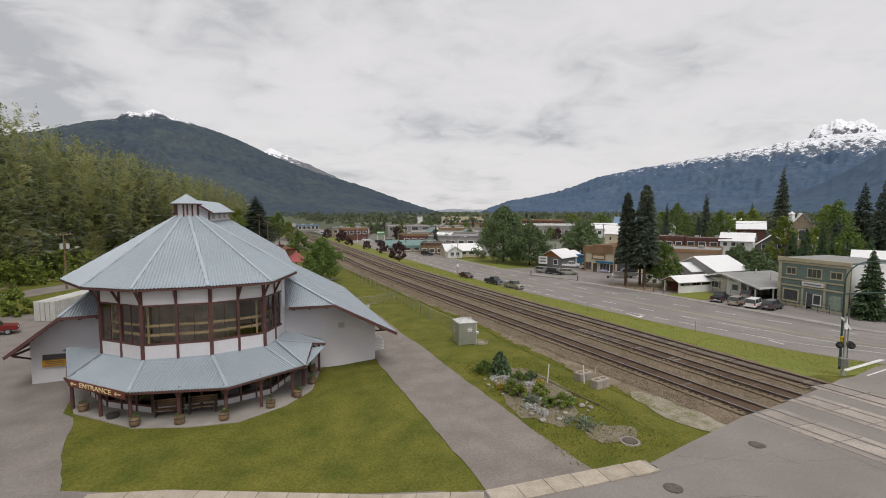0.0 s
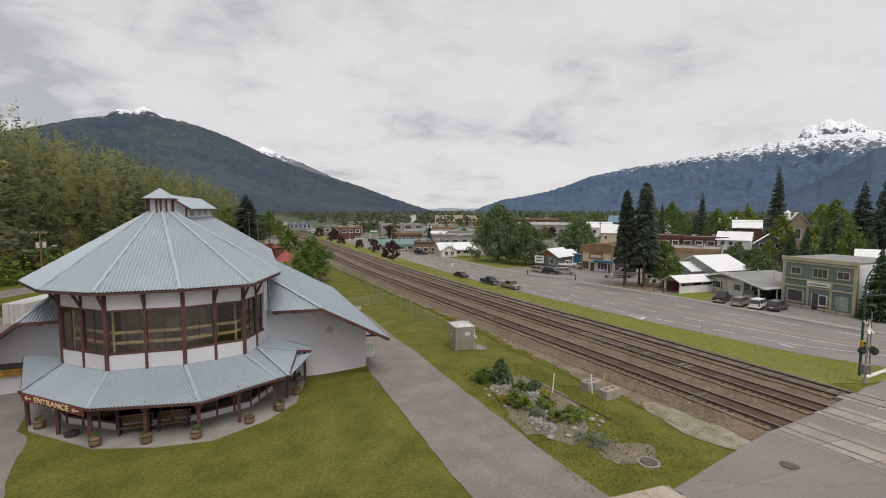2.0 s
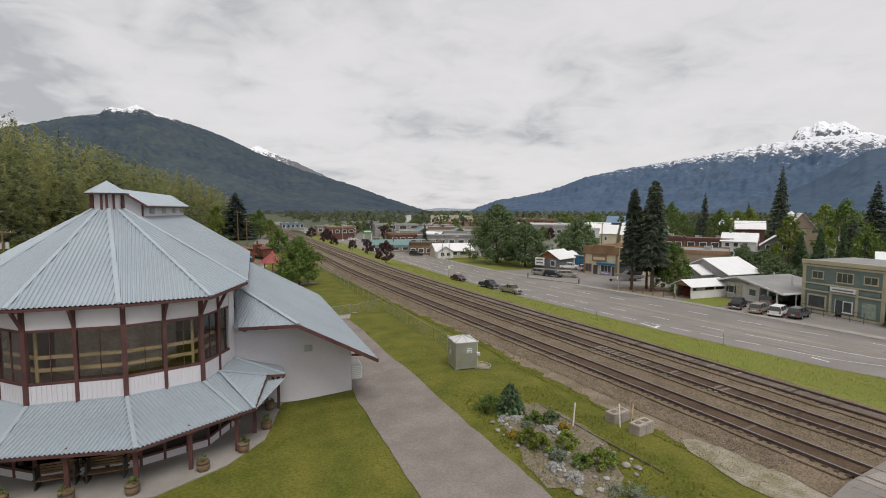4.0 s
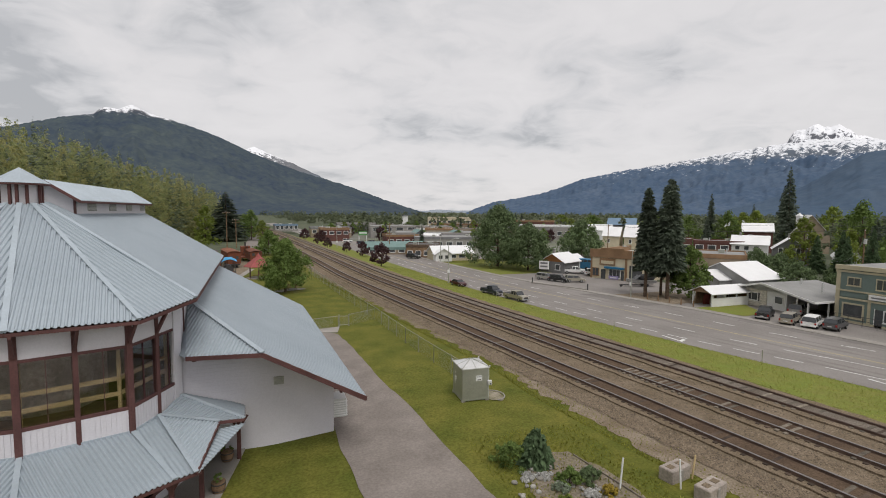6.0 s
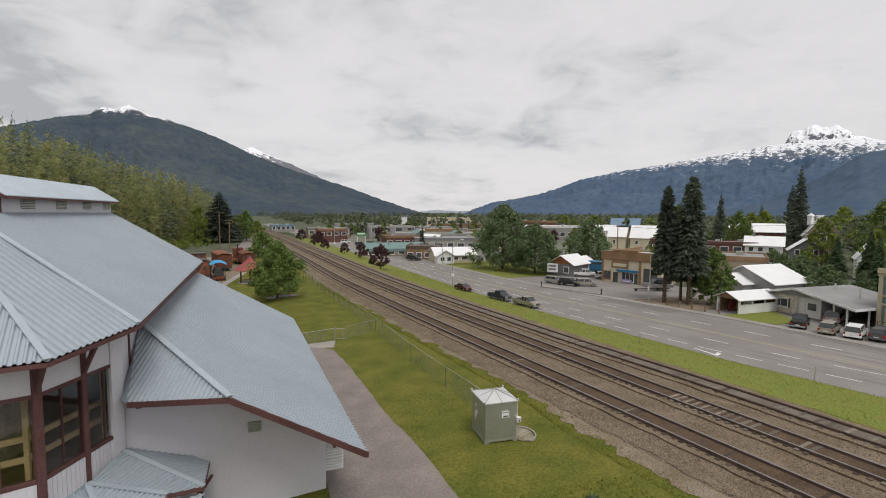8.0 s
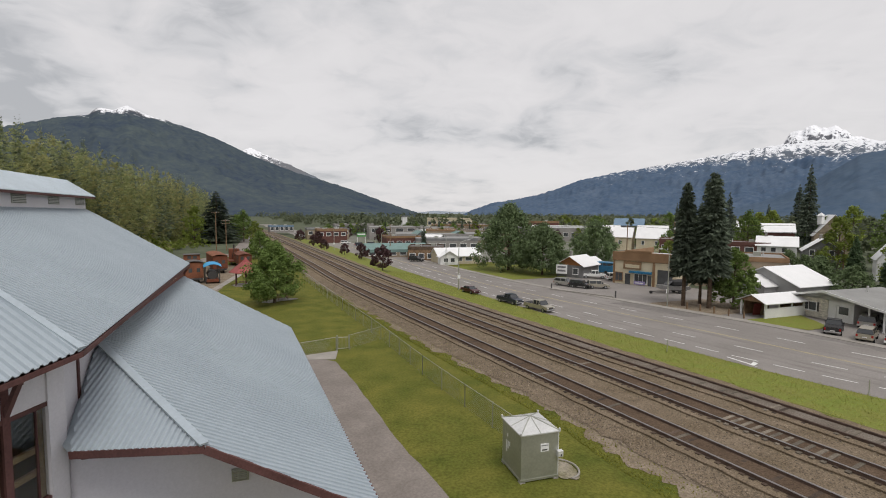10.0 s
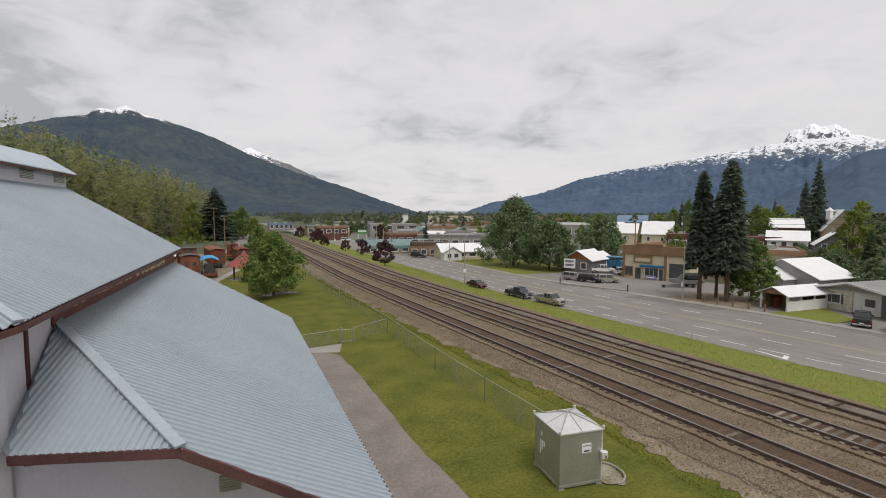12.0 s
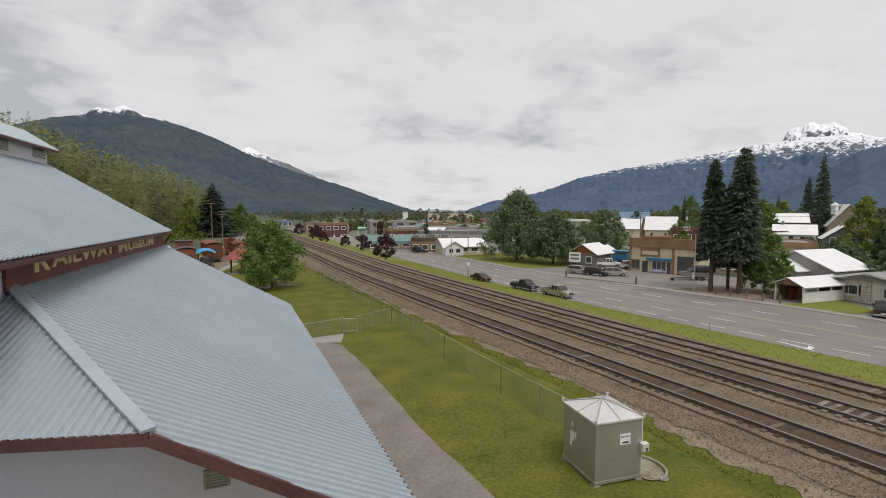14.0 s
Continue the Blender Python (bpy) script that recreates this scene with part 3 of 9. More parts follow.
def build_museum():
    mu = thing("railway_museum", "white-sided museum hall with blue metal roof and glazed turret", "museum", HUB[0], HUB[1], -0.3)

    def p(name, bm, m, parent=mu, label="", smooth=False):
        bm.transform(Matrix.Translation((-HUB[0], -HUB[1], 0.3)))
        return part(name, bm, m, parent, label, smooth)

    # turret roof: one ribbed facet a side up to the lantern
    ring = [(CUP[0] + 0.95 * math.sin(radians(a)), CUP[1] - 0.95 * math.cos(radians(a))) for a in (-85, -50, -17, 17, 50, 85)]
    for i in range(5):
        a, b = EAVE[i], EAVE[i + 1]
        ra, rb = ring[i], ring[i + 1]
        bm = corrugated([(*a, EAVE_Z), (*b, EAVE_Z if i < 4 else NEAR_Z), (*rb, 13.15), (*ra, 13.15)], (*a, 0), (*b, 0))
        p("roof_facet", bm, ROOF)
    for i in range(1, 6):
        bm = beam(bmesh.new(), (*EAVE[i], (EAVE_Z if i < 5 else NEAR_Z) + 0.06), (*ring[i], 13.21), 0.22, 0.06)
        p("ridge_cap", bm, ROOF_FLASH)
    # long roof behind the turret
    right = [(*EAVE[5], NEAR_Z), (-0.15, BACK_Y, LONG_Z), (RIDGE_X, BACK_Y, RIDGE_Z), (RIDGE_X, CUP[1] + 0.2, RIDGE_Z), (ring[5][0], ring[5][1], 13.15)]
    p("main_roof", corrugated(right, (*EAVE[5], 0), (-0.15, BACK_Y, 0), 0.26, 0.042, seam=True), ROOF, label="blue ribbed metal roof slope")
    left = [(-17.2, 46.0, EAVE_Z), (-16.9, BACK_Y, EAVE_Z), (RIDGE_X, BACK_Y, RIDGE_Z), (RIDGE_X, CUP[1] + 0.2, RIDGE_Z), (ring[0][0], ring[0][1], 13.15)]
    p("main_roof", corrugated(left, (-17.2, 46.0, 0), (-16.9, BACK_Y, 0)), ROOF)
    # eaves: fascia, soffit
    edge = [(-16.9, BACK_Y)] + EAVE + [(-0.15, BACK_Y)]
    ez = [EAVE_Z] * 6 + [NEAR_Z, LONG_Z]
    for k, (a, b) in enumerate(zip(edge, edge[1:])):
        p("fascia", beam(bmesh.new(), (*a, ez[k] - 0.12), (*b, ez[k + 1] - 0.12), 0.06, 0.14), BROWN)
    inner = [(-15.9, BACK_Y - 0.5)] + WALL + [(-0.68, BACK_Y - 0.5)]
    for i in range(len(edge) - 1):
        bm = bmesh.new()
        rise, rise_b = (0.5, 0.22) if i == len(edge) - 2 else (0.06, 0.06)
        slab(bm, [(*edge[i], ez[i] - 0.08), (*edge[i + 1], ez[i + 1] - 0.08), (*inner[i + 1], ez[i + 1] + rise_b), (*inner[i], ez[i] + rise - 0.04)], 0.03)
        p("soffit", bm, BROWN)
    # main walls behind the turret
    for a, b in ((WALL[5], (-0.68, BACK_Y - 0.5)), ((-15.9, BACK_Y - 0.5), WALL[0]), ((-0.75, BACK_Y - 0.5), (-15.9, BACK_Y - 0.5))):
        p("wall", quad_between(bmesh.new(), a, b, -0.6, EAVE_Z + (0.3 if a == WALL[5] else -0.06), 0, 0.25), SIDING)
    gable = bmesh.new()
    vs = [gable.verts.new(v) for v in ((-15.9, BACK_Y - 0.5, 8.1), (-0.75, BACK_Y - 0.5, 8.1), (RIDGE_X, BACK_Y - 0.5, 13.1))]
    gable.faces.new(vs)
    r = bmesh.ops.extrude_face_region(gable, geom=gable.faces[:])
    bmesh.ops.translate(gable, verts=[v for v in r["geom"] if isinstance(v, bmesh.types.BMVert)], vec=(0, -0.2, 0))
    p("gable", gable, SIDING)
    # turret walls, bay by bay
    bays = []
    for i in range(5):
        a, b = WALL[i], WALL[i + 1]
        m = mixp(a, b, 0.5)
        bays += [(a, m), (m, b)]
    for k, (a, b) in enumerate(bays):
        p("upper_panel", quad_between(bmesh.new(), a, b, 6.92, EAVE_Z - 0.06, 0, 0.14), SIDING)
        bd = p("panelling", quad_between(bmesh.new(), a, b, 2.7, 4.0, 0, 0.1), SIDING, label="white vertical board panelling")
        for n in range(10):
            p("board", quad_between(bmesh.new(), mixp(a, b, n / 10 + 0.006), mixp(a, b, (n + 1) / 10 - 0.006), 2.95, 3.98, 0.022, 0.02), SIDING, bd)
        # window: frame rails, mullion, glass
        w = p("window", quad_between(bmesh.new(), a, b, 3.98, 4.12, 0.03, 0.16), BROWN)
        p("head_rail", quad_between(bmesh.new(), a, b, 6.80, 6.93, 0.03, 0.16), BROWN, w)
        p("mullion", quad_between(bmesh.new(), mixp(a, b, 0.493), mixp(a, b, 0.507), 4.12, 6.8, 0.0, 0.08), BROWN, w)
        g = p("glass", quad_between(bmesh.new(), a, b, 4.10, 6.82, -0.04, 0.012), GLASS, w)
        g.visible_shadow = False
    p("corner_panel", quad_between(bmesh.new(), mixp(WALL[4], WALL[5], 0.84), WALL[5], 2.66, EAVE_Z - 0.08, 0.06, 0.2), SIDING, label="white boarded corner panel")
    for k in range(10):
        q = bays[k][0]
        wide = 0.25 if k % 2 == 0 else 0.18
        d = Vector((HUB[0] - q[0], HUB[1] - q[1], 0)).normalized()
        bm = bmesh.new()
        c, s = Vector((q[0], q[1], 0)), Vector((d.y, -d.x, 0))
        prism(bm, [tuple((c - d * 0.07 + s * wide / 2)[:2]), tuple((c - d * 0.07 - s * wide / 2)[:2]), tuple((c + d * 0.2 - s * wide / 2)[:2]), tuple((c + d * 0.2 + s * wide / 2)[:2])], 2.66, EAVE_Z - 0.1)
        p("post", bm, BROWN)
        o = c - d * 0.62
        br = beam(bmesh.new(), (c.x - d.x * 0.06, c.y - d.y * 0.06, 7.05), (o.x, o.y, EAVE_Z - 0.24), 0.12, 0.14)
        beam(br, (c.x, c.y, EAVE_Z - 0.2), (o.x - d.x * 0.1, o.y - d.y * 0.1, EAVE_Z - 0.2), 0.12, 0.14)
        p("eave_bracket", br, BROWN)
    # inside the turret: gallery floor, timber rail, dark core
    p("gallery_floor", prism(bmesh.new(), [shrink(q, 0.98) for q in WALL], 2.95, 3.1), OLD_WOOD)
    for z in (4.55, 5.25):
        bm = bmesh.new()
        rail = [shrink(q, 0.90) for q in WALL]
        for a, b in zip(rail, rail[1:]):
            beam(bm, (*a, z), (*b, z), 0.1, 0.19)
        p("gallery_rail", bm, TIMBER, label="yellow timber gallery rail behind the glass")
    for i, q in enumerate([shrink(q, 0.90) for q in WALL]):
        p("gallery_post", box(q[0] - 0.07, q[1] - 0.07, 3.1, q[0] + 0.07, q[1] + 0.07, 6.9), TIMBER)
    p("core_wall", prism(bmesh.new(), [shrink(q, 0.5) for q in WALL], 3.1, 8.1), DARK)
    p("turret_ceiling", prism(bmesh.new(), [shrink(q, 0.98) for q in WALL], 7.6, 7.7), DARK)
    # ground floor under the skirt roof: white plinth, dark glazing between brown posts
    for i in range(len(LOW_WALL) - 1):
        a, b = LOW_WALL[i], LOW_WALL[i + 1]
        for f in range(3):
            u, v = mixp(a, b, f / 3), mixp(a, b, (f + 1) / 3)
            p("plinth", quad_between(bmesh.new(), u, v, -0.7, 0.12, 0.02, 0.12), SIDING)
            w = p("window", quad_between(bmesh.new(), u, v, 0.12, 0.24, 0.03, 0.14), BROWN)
            p("head_rail", quad_between(bmesh.new(), u, v, 1.75, 2.2, 0.03, 0.14), BROWN, w)
            p("glass", quad_between(bmesh.new(), u, v, 0.22, 1.77, -0.03, 0.012), GLASS_DARK, w)
            p("door_post", quad_between(bmesh.new(), u, mixp(u, v, 0.12), -0.7, 2.2, 0.05, 0.2), BROWN)
    p("floor_core", prism(bmesh.new(), [shrink(q, 0.8) for q in LOW_WALL], -0.6, 2.2), DARK)
    # skirt roof round the foot of the turret
    for i in range(5):
        a, b = SKIRT[i], SKIRT[i + 1]
        wa, wb = WALL[i], WALL[i + 1]
        if i == 0:
            gable_t, gable_u = (-16.5, 44.35, 2.95), (-13.75, 43.3, 3.02)
            p("porch_roof", corrugated([(*b, SKIRT_Z), (*wb, 2.92), gable_u, gable_t], gable_t, gable_u, 0.2), ROOF)
            p("porch_roof", corrugated([(-17.6, 46.6, 2.2), (-14.3, 46.2, 2.3), gable_u, gable_t], gable_t, gable_u, 0.2), ROOF)
            p("ridge_cap", beam(bmesh.new(), (*b, SKIRT_Z + 0.05), (*wb, 2.98), 0.2, 0.06), ROOF_FLASH)
            p("barge_board", beam(bmesh.new(), (b[0] - 0.04, b[1], SKIRT_Z - 0.08), (gable_t[0], gable_t[1], gable_t[2] - 0.08), 0.05, 0.13), BROWN)
            continue
        if i == 4:
            b, wb = (1.35, 37.4), mixp(WALL[4], WALL[5], 0.55)
        p("skirt_roof", corrugated([(*a, SKIRT_Z), (*b, SKIRT_Z), (*wb, 2.92), (*wa, 2.92)], (*a, 0), (*b, 0), 0.2), ROOF)
        p("fascia", beam(bmesh.new(), (*a, SKIRT_Z - 0.10), (*b, SKIRT_Z - 0.10), 0.06, 0.12), BROWN)
        bm = bmesh.new()
        slab(bm, [(*a, SKIRT_Z - 0.06), (*b, SKIRT_Z - 0.06), (*wb, 2.80), (*wa, 2.80)], 0.04)
        p("soffit", bm, BROWN)
        p("ridge_cap", beam(bmesh.new(), (*a, SKIRT_Z + 0.05), (*wa, 2.98), 0.2, 0.06), ROOF_FLASH)
        p("flashing", beam(bmesh.new(), (*mixp(wa, wa, 0), 2.93), (*wb, 2.93), 0.12, 0.16), ROOF_FLASH)
    # little double-gabled porch on the side
    a_in, a_out, b_in, b_out, tip = (-0.25, 43.2, 3.3), (2.9, 40.5, 2.72), (-0.95, 41.5, 3.02), (1.85, 39.9, 2.98), (1.2, 37.1, 2.06)
    f_in, f_out = (-0.2, 45.4, 2.75), (2.8, 43.1, 2.36)
    p("porch_roof", corrugated([f_in, f_out, a_out, a_in], f_in, f_out, 0.2), ROOF)
    p("porch_roof", corrugated([b_in, b_out, a_out, a_in], b_in, b_out, 0.2), ROOF)
    p("porch_roof", corrugated([b_in, tip, b_out], b_in, b_out, 0.2), ROOF)
    p("porch_roof", corrugated([(1.2, 37.1, 1.95), (2.95, 40.6, 2.45), (1.8, 40.0, 2.55)], (1.2, 37.1, 0), (2.95, 40.6, 0), 0.2), ROOF)
    for e0, e1 in ((tip, b_out), (b_out, a_out), (a_out, f_out)):
        p("barge_board", beam(bmesh.new(), (e0[0], e0[1], e0[2] - 0.06), (e1[0], e1[1], e1[2] - 0.06), 0.06, 0.14), BROWN)
    for e0, e1 in ((a_in, a_out), (b_in, b_out), (b_in, tip)):
        p("ridge_cap", beam(bmesh.new(), (e0[0], e0[1], e0[2] + 0.05), (e1[0], e1[1], e1[2] + 0.05), 0.2, 0.04), ROOF_FLASH)
    # paved terrace and posts
    terr = [(-16.8, 45.0), (-14.2, 38.7), (-9.75, 34.9), (-6.4, 33.95), (-3.2, 33.75), (-0.2, 35.7), (1.7, 38.2), (2.75, 43.65), (-0.5, 45.0)]
    p("terrace", prism(bmesh.new(), terr, -0.75, FLOOR_Z), CONCRETE, label="pale concrete terrace slab")
    posts = []
    for i in range(1, 5):
        a, b = SKIRT[i], SKIRT[i + 1]
        a2, b2 = mixp(a, WALL[i], 0.10), mixp(b, WALL[i + 1], 0.10)
        posts += [a2, mixp(a2, b2, 0.5)]
    for q in posts + [(2.5, 42.6)]:
        bm = box(q[0] - 0.1, q[1] - 0.1, -0.4, q[0] + 0.1, q[1] + 0.1, SKIRT_Z + 0.1, 0.015)
        beam(bm, (q[0], q[1], 1.35), (q[0] - 0.45, q[1] + 0.1, SKIRT_Z), 0.09, 0.1)
        beam(bm, (q[0], q[1], 1.35), (q[0] + 0.45, q[1] + 0.1, SKIRT_Z), 0.09, 0.1)
        p("porch_post", bm, BROWN)
    # lantern
    lan = p("lantern", prism(bmesh.new(), [(CUP[0] + 0.84 * math.sin(radians(a)), CUP[1] - 0.84 * math.cos(radians(a))) for a in range(0, 360, 45)], 12.6, 14.3), SIDING, label="white boarded lantern with brown slats")
    for a in range(0, 360, 45):
        for off in (-7, 12):
            x, y = CUP[0] + 0.9 * math.sin(radians(a + off)), CUP[1] - 0.9 * math.cos(radians(a + off))
            if off == -7 or a % 90 == 0:
                p("slat", box(x - 0.06, y - 0.06, 13.0, x + 0.06, y + 0.06, 14.28), BROWN, lan)
    bm = bmesh.new()
    bmesh.ops.create_cone(bm, cap_ends=True, segments=8, radius1=1.3, radius2=0.0, depth=0.85, matrix=Matrix.Translation((CUP[0], CUP[1], 14.68)) @ Matrix.Rotation(radians(22.5), 4, "Z"))
    p("lantern_roof", bm, ROOF_FLASH, lan)
    bm = bmesh.new()
    bmesh.ops.create_cone(bm, cap_ends=True, segments=8, radius1=1.28, radius2=1.28, depth=0.1, matrix=Matrix.Translation((CUP[0], CUP[1], 14.21)) @ Matrix.Rotation(radians(22.5), 4, "Z"))
    p("lantern_eave", bm, BROWN, lan)
    # louvred ridge vent
    y0, y1, hw = 51.0, 69.6, 1.3
    bm = bmesh.new()
    prof = [(-hw, 12.2), (hw, 12.2), (hw, 13.6), (0, 14.45), (-hw, 13.6)]
    f0 = [bm.verts.new((RIDGE_X + x, y0, z)) for x, z in prof]
    f1 = [bm.verts.new((RIDGE_X + x, y1 - 0.6, z)) for x, z in prof]
    for i in range(5):
        bm.faces.new((f0[i], f0[(i + 1) % 5], f1[(i + 1) % 5], f1[i]))
    bm.faces.new(f0[::-1])
    bm.faces.new(f1)
    vent = p("ridge_vent", bm, SIDING, label="white boarded ridge vent with louvres")
    for s in (1, -1):
        ea, eb = (RIDGE_X + s * (hw + 0.45), y0 - 0.5, 13.42), (RIDGE_X + s * (hw + 0.45), y1, 13.42)
        p("vent_roof", corrugated([ea, eb, (RIDGE_X, y1, 14.6), (RIDGE_X, y0 - 0.5, 14.6)], ea, eb, 0.22), ROOF_FLASH, vent)
        bm = beam(bmesh.new(), (ea[0], ea[1], ea[2] - 0.08), (eb[0], eb[1], eb[2] - 0.08), 0.06, 0.14)
        beam(bm, (ea[0], ea[1], ea[2] - 0.06), (RIDGE_X, ea[1], 14.52), 0.06, 0.16)
        p("vent_fascia", bm, BROWN, vent)
    for z in np.arange(12.5, 13.6, 0.16):
        p("lap_board", box(RIDGE_X - hw - 0.012, y0 - 0.012, z, RIDGE_X + hw + 0.018, y1 - 0.6, z + 0.012), SIDING, vent)
    for yc in np.arange(54.0, 68.5, 4.6):
        fr = p("louvre", box(RIDGE_X + hw, yc - 0.8, 12.78, RIDGE_X + hw + 0.05, yc + 0.8, 13.5), GALV, vent)
        for z in np.arange(12.82, 13.46, 0.09):
            p("louvre_blade", beam(bmesh.new(), (RIDGE_X + hw + 0.06, yc - 0.75, z), (RIDGE_X + hw + 0.06, yc + 0.75, z), 0.05, 0.03), METAL_DARK, fr)
    p("vent_corner", box(RIDGE_X + hw - 0.05, y0 - 0.06, 12.5, RIDGE_X + hw + 0.06, y0 + 0.1, 13.6), BROWN, vent)
    # side wings: shed roofs with clipped ends
    wing(p, mu, 1)
    wing(p, mu, -1)
    # sign boards
    sb = p("sign_board", beam(bmesh.new(), (-0.24, 46.4, 8.14), (-0.61, 68.75, 7.83), 0.06, 1.04), BROWN_SIGN, label="oxblood board lettered RAILWAY MUSEUM in cream")
    for text, y0, y1, base, cap in (("R", 47.9, 48.98, 7.87, 0.64), ("AILWAY", 49.2, 56.15, 7.84, 0.49), ("M", 56.9, 58.4, 7.72, 0.5), ("USEUM", 58.65, 64.75, 7.66, 0.41)):
        yy = (y0 + y1) / 2
        mm = Matrix.Translation((-0.19 - HUB[0] - (yy - 46.4) * 0.0167, yy - HUB[1], base + cap / 2 + 0.3)) @ Matrix.Rotation(radians(90.9), 4, "Z") @ Matrix.Rotation(radians(90), 4, "X") @ Matrix.Rotation(radians(-1.0), 4, "Z")
        lettering(text, cap / 0.72, mm, GOLD, sb, bold=0.022, span=y1 - y0)
    a, b = SKIRT[1], SKIRT[2]
    d = Vector((b[0] - a[0], b[1] - a[1], 0)).normalized()
    nrm = Vector((d.y, -d.x, 0))
    A, B = Vector((*mixp(a, b, 0.03), 1.78)) + nrm * 0.06, Vector((*mixp(a, b, 0.97), 1.78)) + nrm * 0.06
    eb = p("entrance_sign", beam(bmesh.new(), A, B, 0.06, 0.5), BROWN_SIGN, label="oxblood board lettered ENTRANCE in gold")
    ang = math.degrees(math.atan2(d.y, d.x))
    c = (A + B) / 2 + nrm * 0.05
    lettering("ENTRANCE", 0.46, Matrix.Translation((c.x - HUB[0], c.y - HUB[1], c.z + 0.3)) @ pose(0, 0, 0, 90, 0, ang), GOLD, eb, squeeze=1.45)
    for s in (-1, 1):
        q = c + d * (s * 2.35)
        ar = beam(bmesh.new(), q - d * 0.3, q + d * 0.3, 0.04, 0.06)
        beam(ar, q - d * 0.3, q - d * 0.12 + Vector((0, 0, 0.11)), 0.04, 0.05)
        beam(ar, q - d * 0.3, q - d * 0.12 - Vector((0, 0, 0.11)), 0.04, 0.05)
        p("arrow", ar, GOLD, eb)
    p("eave_bracket", beam(bmesh.new(), (-0.56, 68.75, 7.45), (-0.16, 68.85, 8.1), 0.1, 0.12), BROWN)
    # flood lamp and bracket on the side wall
    lamp = p("wall_lamp", box(-0.12, 45.49, 6.83, 0.1, 45.69, 6.95, 0.02), GALV_ROOF)
    p("lamp_arm", beam(bmesh.new(), (-0.32, 45.59, 6.74), (-0.05, 45.59, 6.89), 0.05, 0.05), GALV_ROOF, lamp)
    p("corner_trim", box(-0.34, 44.6, 5.6, -0.22, 44.75, 8.1), BROWN)
    return mu


def wing(p, mu, side):
    """A side aisle under a shed roof whose front corner is clipped by a hip."""
    dy = 0.0 if side > 0 else 3.2

    def P(x, y, z):
        if side > 0:
            return (x, y, z)
        return (float(np.interp(x, (-0.75, 3.6, 8.6), (-13.8, -17.0, -20.6))), y + dy, float(np.interp(z, (-0.6, 0, 3.15, 5.4), (-1.0, -0.4, 2.3, 5.15))))
    hip_top, hip_r, low, far_low, far_top = P(-0.28, 46.8, 7.66), P(3.8, 41.0, 5.75), P(8.84, 40.0, 3.25), P(7.25, 65.2, 3.4), P(-0.58, 68.8, 7.28)
    hip_l = P(0.12, 42.5, 5.48)
    if side < 0:
        hip_top, hip_r, low, far_low, far_top, hip_l = (-15.3, 48.6, 7.3), (-17.1, 44.9, 5.27), (-20.5, 44.4, 2.58), (-21.6, 68.0, 2.58), (-15.9, 70.0, 7.3), (-14.3, 44.9, 5.33)
    p("aisle_roof", corrugated([low, far_low, far_top, hip_top, hip_r], low, far_low, 0.26, 0.042, seam=True), ROOF, label="blue ribbed metal aisle roof")
    p("hip_roof", corrugated([hip_l, hip_r, hip_top], hip_l, hip_r, 0.2), ROOF)
    up = Vector((0, 0, 0.075))
    p("ridge_cap", beam(bmesh.new(), Vector(hip_r) + up, Vector(hip_top) + up, 0.26, 0.06), ROOF_FLASH)
    dn = Vector((0, 0, -0.09))
    bm = beam(bmesh.new(), Vector(hip_l) + dn, Vector(hip_r) + dn, 0.07, 0.22)
    beam(bm, Vector(hip_r) + dn, Vector(low) + dn, 0.07, 0.24)
    p("barge_board", bm, BROWN)
    p("fascia", beam(bmesh.new(), Vector(low) + dn, Vector(far_low) + dn, 0.06, 0.2), BROWN)
    bm = slab(bmesh.new(), [tuple(Vector(v) - Vector((0, 0, 0.15))) for v in (low, far_low, far_top, hip_top, hip_r)], 0.03)
    p("soffit", bm, BROWN)
    # end wall in lap boards, cut to the roof line
    yw = 43.7
    u, v = Vector(far_low) - Vector(low), Vector(hip_top) - Vector(low)
    nrm = u.cross(v)

    def reach(z):
        """How far out the wall goes at a height before it meets the roof."""
        y = P(0, yw, 0)[1]
        x = low[0] - (nrm.y * (y - low[1]) + nrm.z * (z + 0.17 - low[2])) / nrm.x
        return min(x, 7.6) if side > 0 else max(x, P(7.6, yw, 0)[0])
    x0, top = P(-0.75, yw, 0)[0], P(0, yw, 5.4)[2]
    front, z = P(0, yw, 0)[1], -0.9
    wall = bmesh.new()
    while z < top - 0.02:
        z2 = min(z + 0.19, top)
        q = [(x0, front - 0.04, z), (reach(z), front - 0.04, z), (reach(z2), front - 0.012, z2 - 0.012), (x0, front - 0.012, z2 - 0.012)]
        r = [(x, front + 0.2, zz) for x, y, zz in q]
        a = [wall.verts.new(v) for v in q]
        b = [wall.verts.new(v) for v in r]
        for i in range(4):
            wall.faces.new((a[i], a[(i + 1) % 4], b[(i + 1) % 4], b[i]))
        wall.faces.new(a[::-1])
        wall.faces.new(b)
        z = z2
    bmesh.ops.recalc_face_normals(wall, faces=wall.faces[:])
    p("lap_siding", wall, SIDING, label="white lap-sided end wall")
    s0, s1 = P(7.6, yw, 0), P(6.9, 64.8, 0)
    p("side_wall", prism(bmesh.new(), [(s0[0], s0[1]), (s1[0], s1[1]), (s1[0] - 0.2 * side, s1[1]), (s0[0] - 0.2 * side, s0[1])], -0.6, 3.3 if side > 0 else 2.3), SIDING)
    e1 = P(-0.7, 68.3, 0)
    p("back_wall", prism(bmesh.new(), [(s1[0], s1[1]), (e1[0], e1[1]), (e1[0], e1[1] - 0.2), (s1[0], s1[1] - 0.2)], -0.6, 3.3), SIDING)
